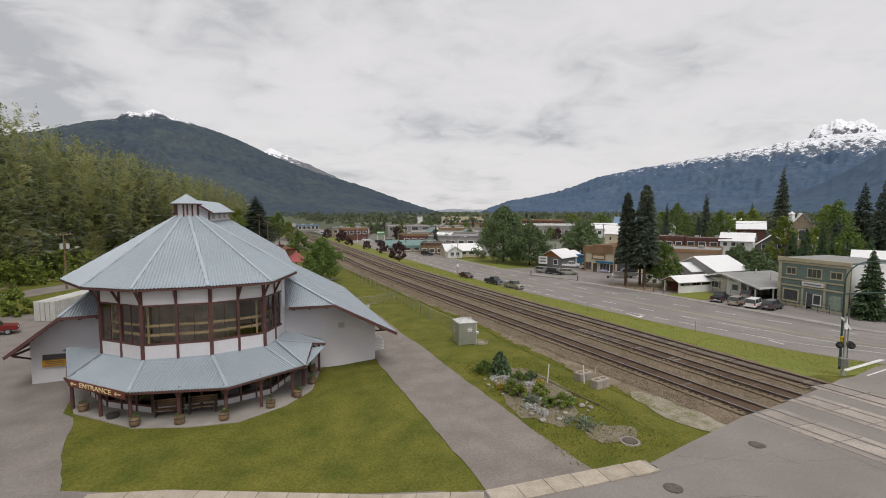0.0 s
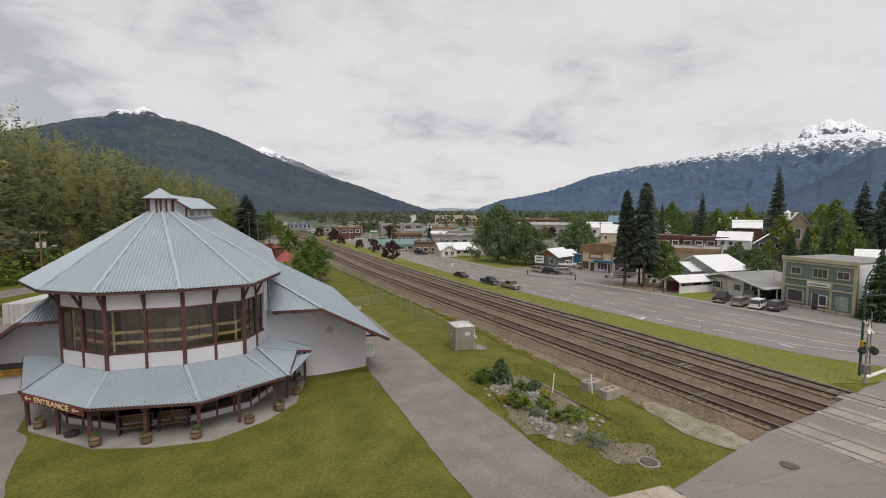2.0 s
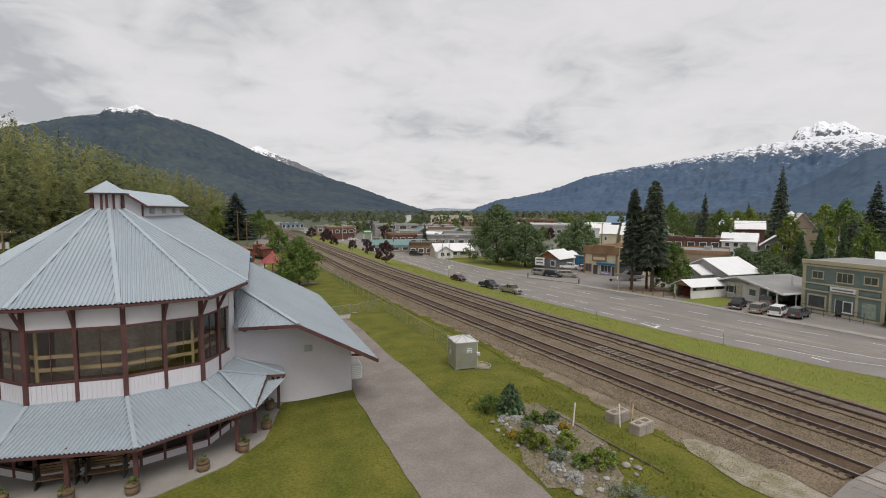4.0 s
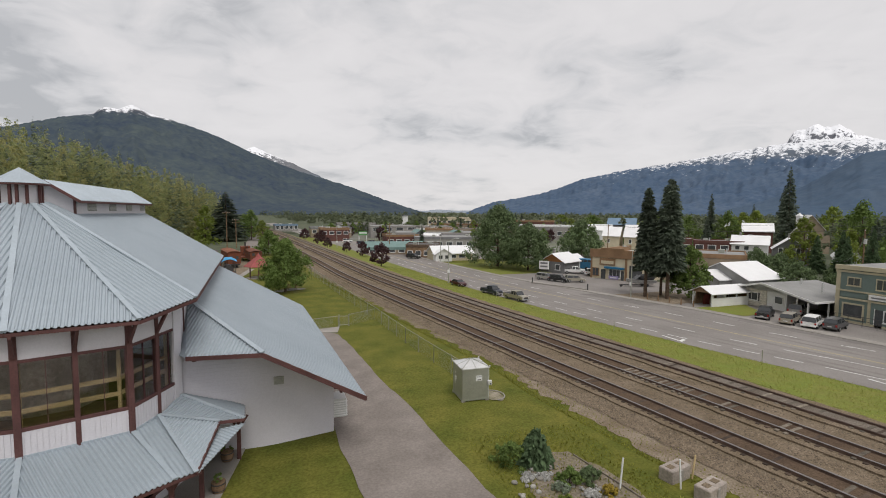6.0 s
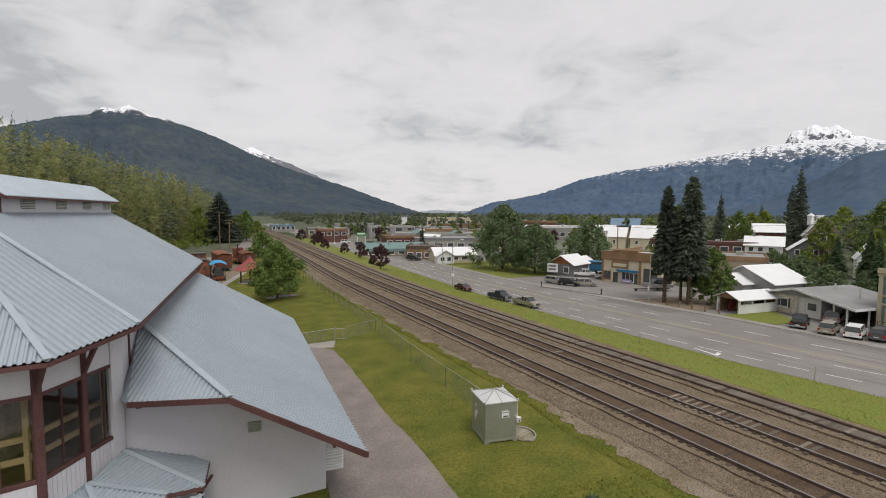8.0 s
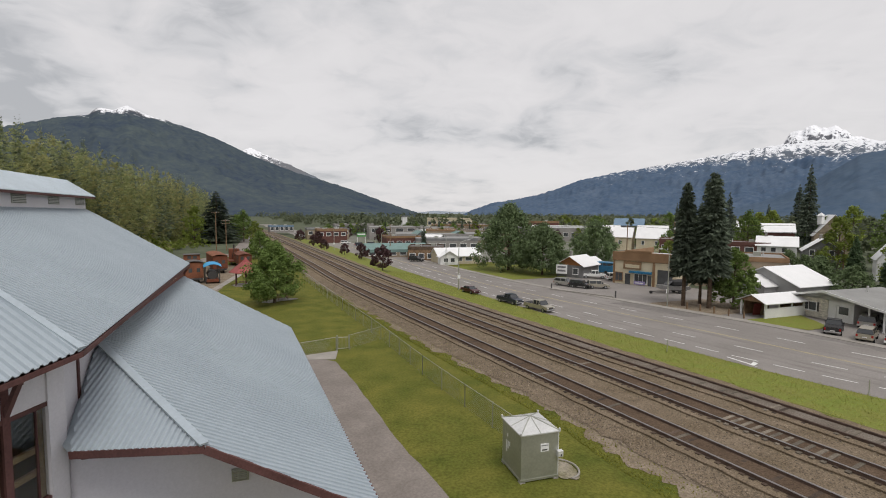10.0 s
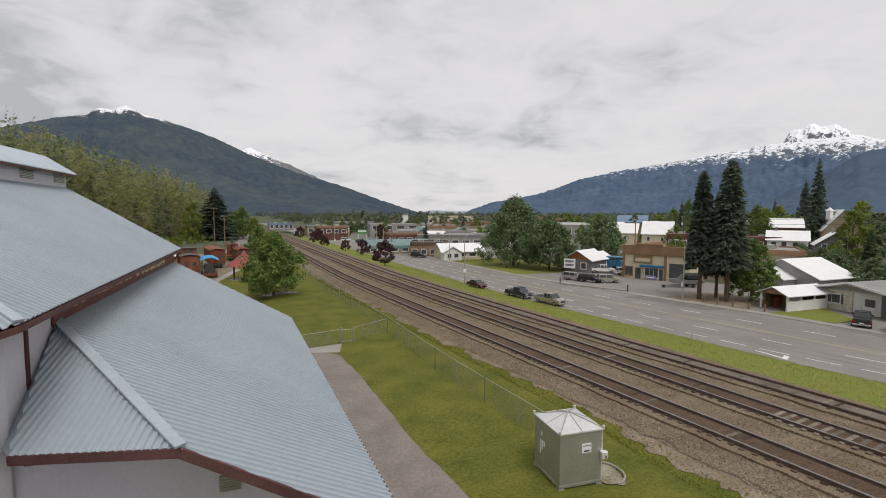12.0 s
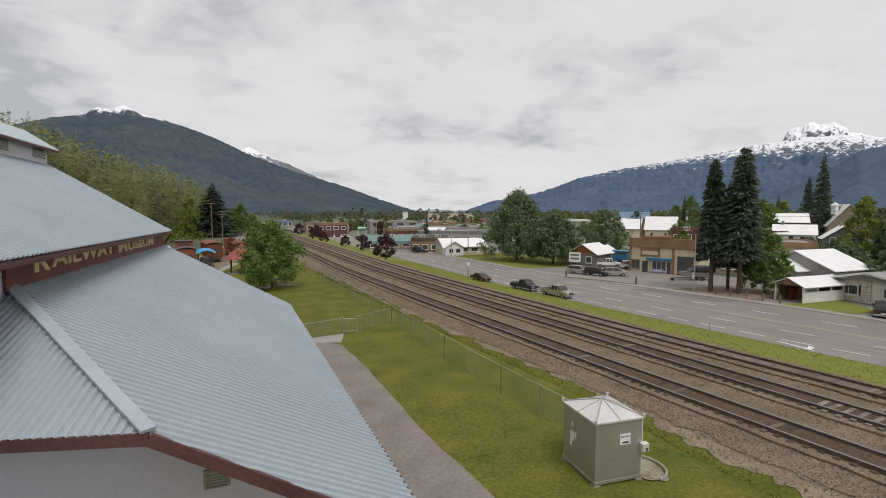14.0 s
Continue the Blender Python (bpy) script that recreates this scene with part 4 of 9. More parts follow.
    if side > 0:
        p("flashing", slab(bmesh.new(), [(0.14, 42.5, 5.43), (-0.25, 46.8, 7.6), (-0.33, 46.8, 7.6), (-0.33, 43.3, 5.43)], 0.04), ROOF_FLASH)
        for xx in (0.5, 1.8, 3.2):
            p("rafter_end", box(xx - 0.1, 42.5, 5.2, xx + 0.1, 43.7, 5.42), BROWN)
        p("eave_bracket", beam(beam(bmesh.new(), (7.62, 43.4, 2.7), (8.5, 41.4, 3.2), 0.12, 0.14), (7.6, 43.4, 3.3), (7.6, 40.4, 3.55), 0.12, 0.14), BROWN)
        v = p("wall_vent", box(4.3, 43.6, 3.17, 4.85, 43.68, 3.62, 0.01), GALV, label="small grey louvred wall vent")
        for z in np.arange(3.22, 3.6, 0.07):
            p("vent_blade", beam(bmesh.new(), (4.35, 43.58, z), (4.8, 43.58, z), 0.04, 0.03), CHROME, v)
        p("wall_lamp", beam(box(6.55, 43.45, 3.65, 6.75, 43.65, 3.9, 0.02), (6.6, 43.4, 3.85), (6.6, 43.2, 3.6), 0.1, 0.1), WHITE_PAINT)
        p("wall_lamp", box(1.2, 43.5, 5.1, 2.3, 43.68, 5.3, 0.02), GALV)
        st = p("side_louvre", box(7.62, 43.75, 0.75, 8.35, 45.0, 1.85), GALV_ROOF, label="pale slatted air unit on the wall")
        for z in np.arange(0.82, 1.8, 0.14):
            p("louvre_blade", box(7.62, 43.70, z, 8.40, 45.05, z + 0.06), WHITE_PAINT, st)
    else:
        q = P(5.2, yw - 0.12, 0)
        s = p("notice_board", box(q[0] - 0.9, q[1] - 0.1, 0.95, q[0] + 0.9, q[1] + 0.0, 1.5), mat("yellow_sign", (0.55, 0.30, 0.03), 0.6), label="yellow notice board under a dark picture")
        p("notice_picture", box(q[0] - 0.85, q[1] - 0.11, 1.53, q[0] + 0.85, q[1] - 0.01, 1.95), METAL_DARK, s)
        for zz in (1.05, 1.2, 1.33):
            p("text_bar", box(q[0] - 0.7, q[1] - 0.12, zz, q[0] + 0.6, q[1] - 0.09, zz + 0.07), OLD_WOOD, s)
        for xx in (-14.6, -15.8, -17.0):
            p("rafter_end", box(xx - 0.09, front - 1.7, 4.95, xx + 0.09, front, 5.15), BROWN)
        p("eave_bracket", beam(beam(bmesh.new(), (-19.85, front - 0.05, 1.7), (-20.3, front - 1.7, 2.4), 0.12, 0.14), (-19.9, front, 2.5), (-20.1, front - 2.2, 2.55), 0.12, 0.14), BROWN)


build_museum()

# ---- the railway ----
strip("ballast_bed", lambda y: rail_x(y) - 2.7, lambda y: rail_x(y) + 12.3, 22.5, 420, 0.06, BALLAST, 0.8, 16, "brown stone ballast of the railway line", "ballast", edge=0.5, seed=3)
strip("track_verge", lambda y: rail_x(y) - 4.3 + 0.9 * ease((y - 44) / 8), lambda y: rail_x(y) - 1.8, 26, 300, 0.025, EARTH, 0.4, 6, "bare grey-brown earth beside the line", "verge", edge=0.9, seed=5)


def road_lift(x, y):
    """The road rises to the rails' height where it crosses the line."""
    v = float(x - rail_x(y))
    return 0.08 + 0.275 * float(ease((v + 7) / 6) * (1 - ease((v - 11.2) / 6)))


strip("crossing_road", lambda y: np.interp(y, (-40, 19.0, 19.55, 19.7, 20.75, 20.85, 22.4, 23.5, 24.3, 26.2, 27.2, 31), (-60, 9, 9.5, 18.6, 18.3, 19.6, 24.3, 28.6, 33.5, 41.5, 44.0, 56)), lambda y: 120, -40, 30, road_lift, ASPHALT, 0.5, 110, "worn grey asphalt of the crossing street", "road", thick=0.5)
strip("street", road_l, road_r, 28, 620, 0.05, STREET, 2.0, 10, "wide grey asphalt street with painted lanes", "road")
strip("museum_path", lerp_line((19, 9.2), (28, 8.6), (42, 7.65), (70, 7.4)), lerp_line((19, 15.6), (21, 15.1), (25, 14.5), (31, 14.0), (40, 13.1), (45, 12.8), (51, 12.0), (60, 11.5), (66.6, 10.8), (68, 8.6)), 19.2, 68, 0.035, PATH_ASPHALT, 1.0, 6, "cracked grey-brown asphalt path", "path", edge=0.12, seed=8)
strip("forecourt", lerp_line((-60, -70), (0, -64), (60, -52), (84, -46)), lerp_line((-60, 14), (15, 14), (19.0, 14), (21, 8.9), (23.3, 2.7), (26.4, -5.8), (27.2, -9.4), (27.8, -10.9), (32.7, -12.7), (37.8, -13.8), (39, -14.9), (60, -19), (73, -20), (84, -24)), -60, 80, 0.03, LOT, 1.0, 24, "pale worn concrete forecourt", "forecourt", edge=0.1, seed=9)
tagged(part("front_pavement", box(8.9, 19.66, -0.05, 18.35, 20.82, 0.10), CONCRETE), "pale concrete pavement with a worn kerb end", "pavement", kind="structure")
for _k in range(6):
    _x = 8.95 + _k * 1.58
    part("paving_slab", slab(bmesh.new(), [(_x, 19.6, 0.125), (_x + 1.53, 19.6 + 0.02 * _k, 0.125), (_x + 1.53 - (0.3 if _k == 5 else 0), 20.86, 0.125), (_x, 20.84, 0.125)], 0.12), SLAB, bpy.data.objects["front_pavement"])


def lawn_kerb():
    """Pale slabs along the lawn's front edge."""
    pts = [Vector(q) for q in ((8.85, 20.75), (2.7, 23.15), (-5.8, 26.3), (-9.6, 27.15))]
    kerb = thing("lawn_kerb", "pale concrete kerb walk along the lawn", "pavement", 0, 23, g1(0, 23), kind="structure")
    for a, b in zip(pts, pts[1:]):
        n = round((b - a).length / 1.6)
        d = (b - a).normalized()
        out = Vector((d.y, -d.x)) * (-1.25 if d.x < 0 else 1.25)
        if out.y > 0:
            out = -out
        for i in range(n):
            u, v = a.lerp(b, i / n) + d * 0.02, a.lerp(b, (i + 1) / n) - d * 0.02
            q = [(w.x, w.y - 23, max(g1(w.x, w.y), -0.4) + 0.09 - g1(0, 23)) for w in (u, v, v + out, u + out)]
            part("paving_slab", slab(bmesh.new(), q, 0.14), SLAB, kerb)


lawn_kerb()


def near_rail(k, y):
    """The near rail of track k; the siding draws a little closer beyond the yard."""
    return rail_x(y) + (0.0, 4.85, 9.35 - 0.45 * ease((np.asarray(y, float) - 48) / 16))[k]


def gauge(y):
    return GAUGE


def build_rails():
    ys = np.concatenate([np.arange(-30, 130, 1.5), np.arange(130, 420, 5)])
    for k in range(3):
        x40 = float(near_rail(k, 40))
        tr = thing("railway_track", "rusty steel rails on dark wooden sleepers" if k < 2 else "old siding track on pale weathered sleepers", "railway track", x40, 40, g1(x40, 40), group="parallel railway tracks")
        base = tr.matrix_basis.translation
        zb = 0.38 if k < 2 else 0.33
        for side in (0, 1):
            for nm, w, z0, z1, m in (("rail", 0.10, -0.02, 0.15, RAIL_STEEL), ("rail_head", 0.075, 0.15, 0.165, RAIL_TOP if k < 2 else RAIL_STEEL)):
                verts, faces = [], []
                for i, y in enumerate(ys):
                    x = float(near_rail(k, y)) + side * float(gauge(y))
                    z = g1(float(near_rail(k, y)) + 0.8, y) + zb - 0.16
                    for dx, dz in ((-w, z0), (-w * 0.5, z1), (w * 0.5, z1), (w, z0)):
                        verts.append((x + dx - base.x, y - base.y, z + dz - base.z))
                    if i:
                        a, b = (i - 1) * 4, i * 4
                        for q in range(3):
                            faces.append((a + q, b + q, b + q + 1, a + q + 1))
                raw(nm, verts, faces, m, tr)
        near, rest = [], []
        for i in range(700):
            y = (24.2, 25.2, 26.6)[k] + i * 0.54
            if k == 2 and y > 250:
                continue
            (near if y < 92 else rest).append(y)
        tie_bm = bmesh.new()
        cube(tie_bm, -0.71, -0.115, -0.10, 0.71, 0.115, 0.03, 0.012)
        me = bpy.data.meshes.new("sleeper")
        tie_bm.to_mesh(me)
        tie_bm.free()
        me.materials.append(TIE)
        me2 = me.copy()
        me2.materials[0] = TIE_NEW
        rnd = random.Random(11 + k)
        for y in near:
            g = float(gauge(y))
            pale = rnd.random() < (0.45 if k == 2 else 0.7 if k == 1 and 38 < y < 48 else 0.03)
            ob = new("sleeper", me2 if pale else me)
            ob.parent = tr
            x = float(near_rail(k, y)) + g / 2
            slope = math.degrees(math.atan2(float(rail_x(y + 1) - rail_x(y - 1)), 2))
            lift = zb - 0.185 if k < 2 else zb - 0.175
            ob.matrix_basis = pose(x - base.x + rnd.uniform(-0.06, 0.06), y - base.y + rnd.uniform(-0.05, 0.05), g1(x, y) + lift - base.z + (rnd.uniform(0.02, 0.035) if pale else rnd.uniform(-0.03, 0.008)), 0, 0, -slope + rnd.uniform(-2, 2)) @ Matrix.Diagonal((g, 1, 1, 1))
        bm = bmesh.new()
        for y in rest:
            g = float(gauge(y))
            x = float(near_rail(k, y)) + g / 2
            z = g1(x, y) + zb - 0.185
            cube(bm, x - 0.71 * g - base.x, y - 0.11 - base.y, z - 0.1 - base.z, x + 0.71 * g - base.x, y + 0.11 - base.y, z + 0.025 - base.z)
        tagged(part("sleeper_row", bm, TIE, tr), kind="stuff")


build_rails()


def shoulder(k):
    """The raised bed of stones under one track, dark with oil between the rails."""
    end = (24.0, 24.8, 26.2)[k]
    strip("ballast_shoulder", lambda y: near_rail(k, y) - 0.75, lambda y: near_rail(k, y) + GAUGE + 0.75, end, 420, 0.175, BALLAST, 0.8, 6, "raised brown ballast under the sleepers", "ballast", thick=0.18, edge=0.16, seed=k * 4.6)
    strip("ballast_bed_dark", lambda y: near_rail(k, y) + 0.02, lambda y: near_rail(k, y) + GAUGE - 0.02, end, 420, (0.228, 0.226, 0.19)[k], BED if k < 2 else OLD_BED, 1.6, 4, "dark brown oily ballast between the rails" if k < 2 else "grey silted ballast between the siding rails", "ballast", edge=0.03, seed=k * 4.6)


for _k in range(3):
    shoulder(_k)


def build_crossing():
    """Concrete panels between and beside the rails, flush with the road, and black strips drawn for the dark
    wheel-flange gaps.
    """
    lc = thing("level_crossing", "worn concrete panels laid between the rails of the road crossing", "level crossing", 30.0, 12.0, g1(30, 12))
    base = lc.matrix_basis.translation
    for k in range(3):
        ends = (23.6, 24.6, 26.0)[k]
        for a, b in ((-0.62, -0.07), (0.13, GAUGE - 0.13), (GAUGE + 0.07, GAUGE + 0.62)):
            y = ends
            while y > -2:
                y2 = y - 2.3
                bm = bmesh.new()
                pts = []
                for (u, v) in ((a, y2 + 0.03), (b, y2 + 0.03), (b, y - 0.03), (a, y - 0.03)):
                    x = float(near_rail(k, v)) + u
                    pts.append((x, v, g1(x, v) + 0.375))
                slab(bm, [(q[0] - base.x, q[1] - base.y, q[2] - base.z) for q in pts], 0.3)
                part("crossing_panel", bm, PANEL, lc)
                y = y2
        # black strips give the shade of the open flange gaps by colour
        for u0, u1 in ((-0.07, 0.13), (GAUGE - 0.13, GAUGE + 0.07)):
            pts = []
            for u, v in ((u0, -2.0), (u1, -2.0), (u1, ends), (u0, ends)):
                x = float(near_rail(k, v)) + u
                pts.append((x - base.x, v - base.y, g1(x, v) + 0.366 - base.z))
            part("flangeway", slab(bmesh.new(), pts, 0.2), PLASTIC_DARK, lc, "black strip for the shaded flange gap along the rail")


build_crossing()


def crack(points, w, seed):
    """A wandering dark crack in the asphalt."""
    rnd = random.Random(seed)
    verts, faces = [], []
    for a, b in zip(points, points[1:]):
        n = max(2, int(math.dist(a, b) / 0.3))
        for k in range(n):
            f = k / n
            x, y = a[0] + (b[0] - a[0]) * f + rnd.gauss(0, 0.05), a[1] + (b[1] - a[1]) * f + rnd.gauss(0, 0.05)
            h = w * rnd.uniform(0.4, 1.2)
            d = (b[0] - a[0], b[1] - a[1])
            L = math.hypot(*d)
            s = (-d[1] / L * h, d[0] / L * h)
            z = g1(x, y) + road_lift(x, y) + 0.006
            verts += [(x - s[0], y - s[1], z), (x + s[0], y + s[1], z)]
    for i in range(len(verts) // 2 - 1):
        faces.append((2 * i, 2 * i + 1, 2 * i + 3, 2 * i + 2))
    tagged(raw("asphalt_crack", verts, faces, CRACK), "thin dark crack across the worn asphalt", "crack", "asphalt cracks", "structure")


CRACK = mat("crack_fill", (0.135, 0.12, 0.105), 0.9, 0, 0.3, 3, 20)
for _k, (_p, _w) in enumerate(((((24.6, 22.3), (25.4, 20.0), (26.4, 17.6)), 0.016), (((28.4, 23.2), (29.2, 20.6), (29.6, 16.0), (30.2, 11.5)), 0.014), (((20.2, 20.7), (24.0, 19.0), (29.4, 17.4)), 0.012), (((11, 18.9), (16, 17.6), (22, 16.2)), 0.014), (((-16, 30), (-19, 35), (-21, 41)), 0.014), (((-13, 26), (-20, 28), (-28, 33)), 0.014), (((-18, 38), (-24, 40), (-30, 39)), 0.014))):
    crack(_p, _w, 60 + _k)

# ---- trees and plants ----
LEAF_A = mat("leaf_mid_green", (0.165, 0.235, 0.066), 0.75, 0, 0.3, 0.8, 5, island=0.35, obj_var=0.15, spec=0.15, world_co=False, leafy=0.4)
LEAF_B = mat("leaf_yellow_green", (0.225, 0.28, 0.06), 0.75, 0, 0.3, 0.8, 5, island=0.35, obj_var=0.15, spec=0.15, world_co=False, leafy=0.4)
LEAF_C = mat("leaf_deep_green", (0.155, 0.21, 0.10), 0.75, 0, 0.3, 0.8, 5, island=0.35, obj_var=0.15, spec=0.15, world_co=False, leafy=0.35)
LEAF_M = mat("leaf_maroon", (0.105, 0.060, 0.062), 0.75, 0, 0.3, 0.8, 5, island=0.35, spec=0.15, world_co=False, leafy=0.35)
NEEDLE = mat("spruce_needles", (0.112, 0.138, 0.10), 0.85, 0, 0.35, 0.8, 5, island=0.3, obj_var=0.2, spec=0.1, world_co=False, leafy=0.25)
NEEDLE_B = mat("blue_spruce_needles", (0.1, 0.148, 0.075), 0.85, 0, 0.35, 0.8, 5, island=0.3, obj_var=0.2, spec=0.1, world_co=False, leafy=0.25)
WOODS_A = mat("birch_woods", (0.4, 0.42, 0.19), 0.9, 0, 0.15, 0.11, 0.5, island=0.1, spec=0.03, col2=(0.265, 0.3, 0.145), leafy=0.7)
WOODS_B = mat("olive_woods", (0.45, 0.435, 0.195), 0.9, 0, 0.15, 0.11, 0.5, island=0.1, spec=0.03, col2=(0.335, 0.335, 0.16), leafy=0.7)
# leaf colour raised above real foliage to paint haze over the valley
WOODS_V = mat("hazy_valley_woods", (0.185, 0.208, 0.118), 0.85, 0, 0.25, 0.03, 0.5, island=0.18, spec=0.05, col2=(0.135, 0.16, 0.10), leafy=0.4)
# spruce colour, lightened in part for haze on the far trees
WOODS_C = mat("dark_woods", (0.21, 0.245, 0.155), 0.85, 0, 0.3, 0.05, 0.6, island=0.3, spec=0.08, leafy=0.5)


def leaf_cloud(rng, clumps, per, leaf, rise=0.45):
    """Loose leaf sprays round clump centres: arrays of quads."""
    cs = np.repeat(clumps[:, :3], per, 0)
    rs = np.repeat(clumps[:, 3:4], per, 0)
    k = len(cs)
    d = rng.normal(size=(k, 3))
    d /= np.linalg.norm(d, axis=1, keepdims=True)
    c = cs + d * rs * (0.45 + 0.6 * rng.random((k, 1)))
    d = d + np.array([0, 0, rise])
    d /= np.linalg.norm(d, axis=1, keepdims=True)
    u = rng.normal(size=(k, 3))
    u -= (u * d).sum(1, keepdims=True) * d * 0.6
    u /= np.linalg.norm(u, axis=1, keepdims=True)
    v = np.cross(d, u)
    v /= np.linalg.norm(v, axis=1, keepdims=True)
    s = leaf * (0.6 + 0.8 * rng.random((k, 1)))
    a, b = u * s, v * s * 0.6
    q = np.stack([c - a, c - b * 0.9, c + a, c + b], 1).reshape(-1, 3)
    return q


def crown_clumps(rng, n, width, z0, z1, squash=1.0, top=0.55, pointed=False):
    """Clump centres through an uneven crown."""
    out = []
    h = z1 - z0
    while len(out) < n:
        t = rng.random()
        prof = math.sin(math.pi * min(1, (t * 0.93 + 0.07)) ** top) ** 0.7
        if pointed:
            prof = min(1, t / 0.3 + 0.35) * (1 - t) ** 0.6 * 1.25
        ang = rng.random() * 2 * math.pi
        lump = 1 + 0.16 * math.sin(3 * ang + 5 * t) + 0.13 * math.sin(5 * ang - 9 * t + 1)
        r = width / 2 * prof * lump * math.sqrt(0.25 + 0.75 * rng.random())
        out.append((r * math.cos(ang), r * math.sin(ang), z0 + h * t, width * 0.10 * (0.7 + 0.6 * rng.random())))
    return np.array(out)


def broadleaf(name, label, height, width, leaf_mat, seed, n_clumps=70, per=34, leaf=0.22, trunk_h=0.28, group=""):
    rng = np.random.default_rng(seed)
    t = thing(name, label, "tree", group=group)
    bm = bmesh.new()
    r0 = 0.022 * height + 0.04
    rod(bm, (0, 0, -0.3), (0.05, 0.02, height * trunk_h), r0, r0 * 0.75, 9)
    rod(bm, (0.05, 0.02, height * trunk_h), (0, 0, height * 0.8), r0 * 0.75, r0 * 0.2, 7)
    for i in range(9):
        a = i * 2.4 + rng.random()
        z = height * (trunk_h + 0.05 + 0.045 * i)
        L = width * (0.42 - 0.02 * i)
        rod(bm, (0, 0, z), (L * math.cos(a), L * math.sin(a), z + L * 0.55), r0 * 0.4, r0 * 0.08, 5)
    part("trunk", bm, BARK, t)
    cl = crown_clumps(rng, n_clumps, width, height * trunk_h * 0.85, height * 0.97)
    q = leaf_cloud(rng, cl, per, leaf)
    me = fast_mesh("crown", q, np.arange(len(q)).reshape(-1, 4), leaf_mat)
    c = new("crown", me)
    c.parent = t
    return t


def needle_boughs(rng, height, width, z0, levels, per_level, slim=1.0, power=0.85, sprays=3):
    """Drooping boughs set round a stem, each a row of narrow sprays."""
    t = np.repeat((np.arange(levels) + 0.7 * rng.random(levels)) / levels, per_level)
    t = t[rng.random(len(t)) < np.maximum(0.3, 1 - t * 0.7)]
    n = len(t)
    t = np.clip(t + 0.45 / levels * rng.normal(size=n), 0, 0.995)
    reach = width / 2 * (1 - t) ** power * (0.35 + 0.75 * rng.random(n) ** 0.8) + 0.12
    a = rng.random(n) * 2 * math.pi
    out, side = np.stack([np.cos(a), np.sin(a), 0 * a], 1), np.stack([-np.sin(a), np.cos(a), 0 * a], 1)
    z = z0 + (height - z0) * t
    droop = -0.05 - 0.35 * (1 - t) * rng.random(n)
    quads = []
    for k in range(sprays):
        s0, s1 = 0.12 + 0.80 * k / sprays, min(1.0, 0.12 + 0.80 * (k + 1.5) / sprays)
        for g in (-1, 1):
            f = g * (0.10 + 0.25 * rng.random(n)) * (1 - 0.5 * s0)
            p0 = out * (reach * s0)[:, None] + np.stack([0 * z, 0 * z, z + droop * reach * s0 * s0 + 0.05 * rng.normal(size=n)], 1)
            p1 = out * (reach * s1)[:, None] + side * (f * reach)[:, None] + np.stack([0 * z, 0 * z, z + droop * reach * s1 * s1 - 0.1 + 0.12 * rng.normal(size=n)], 1)
            w = ((0.06 + 0.04 * reach * (1 - s0 * 0.6)) * slim)[:, None]
            m = (p0 + p1) / 2
            lift = np.stack([0 * z, 0 * z, 0.10 * rng.normal(size=n)], 1)
            quads.append(np.stack([p0, m + side * w + lift, p1, m - side * w - lift], 1))
    return np.concatenate(quads).reshape(-1, 3)


def conifer(name, label, height, width, leaf_mat, seed, bare=0.12, levels=34, per=16, group="", slim=1.0, power=0.85):
    rng = np.random.default_rng(seed)
    t = thing(name, label, "tree", group=group)
    part("trunk", rod(bmesh.new(), (0, 0, -0.3), (0, 0, height * 0.97), 0.016 * height + 0.03, 0.02, 8), BARK, t)
    q = needle_boughs(rng, height, width, height * bare, levels, per, slim, power)
    me = fast_mesh("crown", q, np.arange(len(q)).reshape(-1, 4), leaf_mat)
    c = new("crown", me)
    c.parent = t
    return t


def settle(t, x, y, s=1.0, rz=0.0, dz=0.0):
    t.matrix_basis = Matrix.Translation((x, y, g1(x, y) + dz)) @ Matrix.Rotation(radians(rz), 4, "Z") @ Matrix.Diagonal((s, s, s, 1))
    return t


def again(t, x, y, sx=1.0, sz=1.0, rz=0.0, label="", dz=0.0):
    c = copy_thing(t, Matrix.Identity(4))
    c.matrix_basis = Matrix.Translation((x, y, g1(x, y) + dz)) @ Matrix.Rotation(radians(rz), 4, "Z") @ Matrix.Diagonal((sx, sx, sz, 1))
    return tagged(c, label) if label else c


# the two tall spruces and their neighbours by the street
settle(conifer("spruce", "tall dark spruce with a bare lower trunk beside the street", 21.5, 6.2, NEEDLE, 21, 0.27, 78, 46, power=0.42, slim=0.95), 71.6, 83.3)
settle(conifer("spruce", "tall narrow dark spruce with a bare lower trunk", 20.0, 4.8, NEEDLE, 22, 0.27, 72, 42, power=0.42, slim=0.95), 69.3, 86.2)
settle(conifer("spruce", "dark spruce growing close beside taller spruces", 15.0, 5.0, NEEDLE, 23, 0.27, 56, 40, power=0.42, slim=0.95), 73.2, 86.5)
settle(broadleaf("maple_tree", "bright green leafy tree beside dark spruces", 9.6, 6.6, LEAF_A, 24, 140, 60, 0.2, 0.12), 76.0, 82.6)
# big street trees
settle(broadleaf("maple_tree", "large dense dark green tree on the street lawn", 17.0, 15.6, LEAF_C, 31, 260, 70, 0.27, 0.14), 64.8, 138.5)
settle(broadleaf("maple_tree", "broad dark green tree on the street lawn", 12.0, 12.4, LEAF_C, 32, 220, 64, 0.26, 0.15), 68.3, 127.6)
settle(broadleaf("maple_tree", "rounded dark green tree behind shops", 12.5, 14.5, LEAF_C, 33, 170, 50, 0.32, 0.10), 104.0, 154.0)
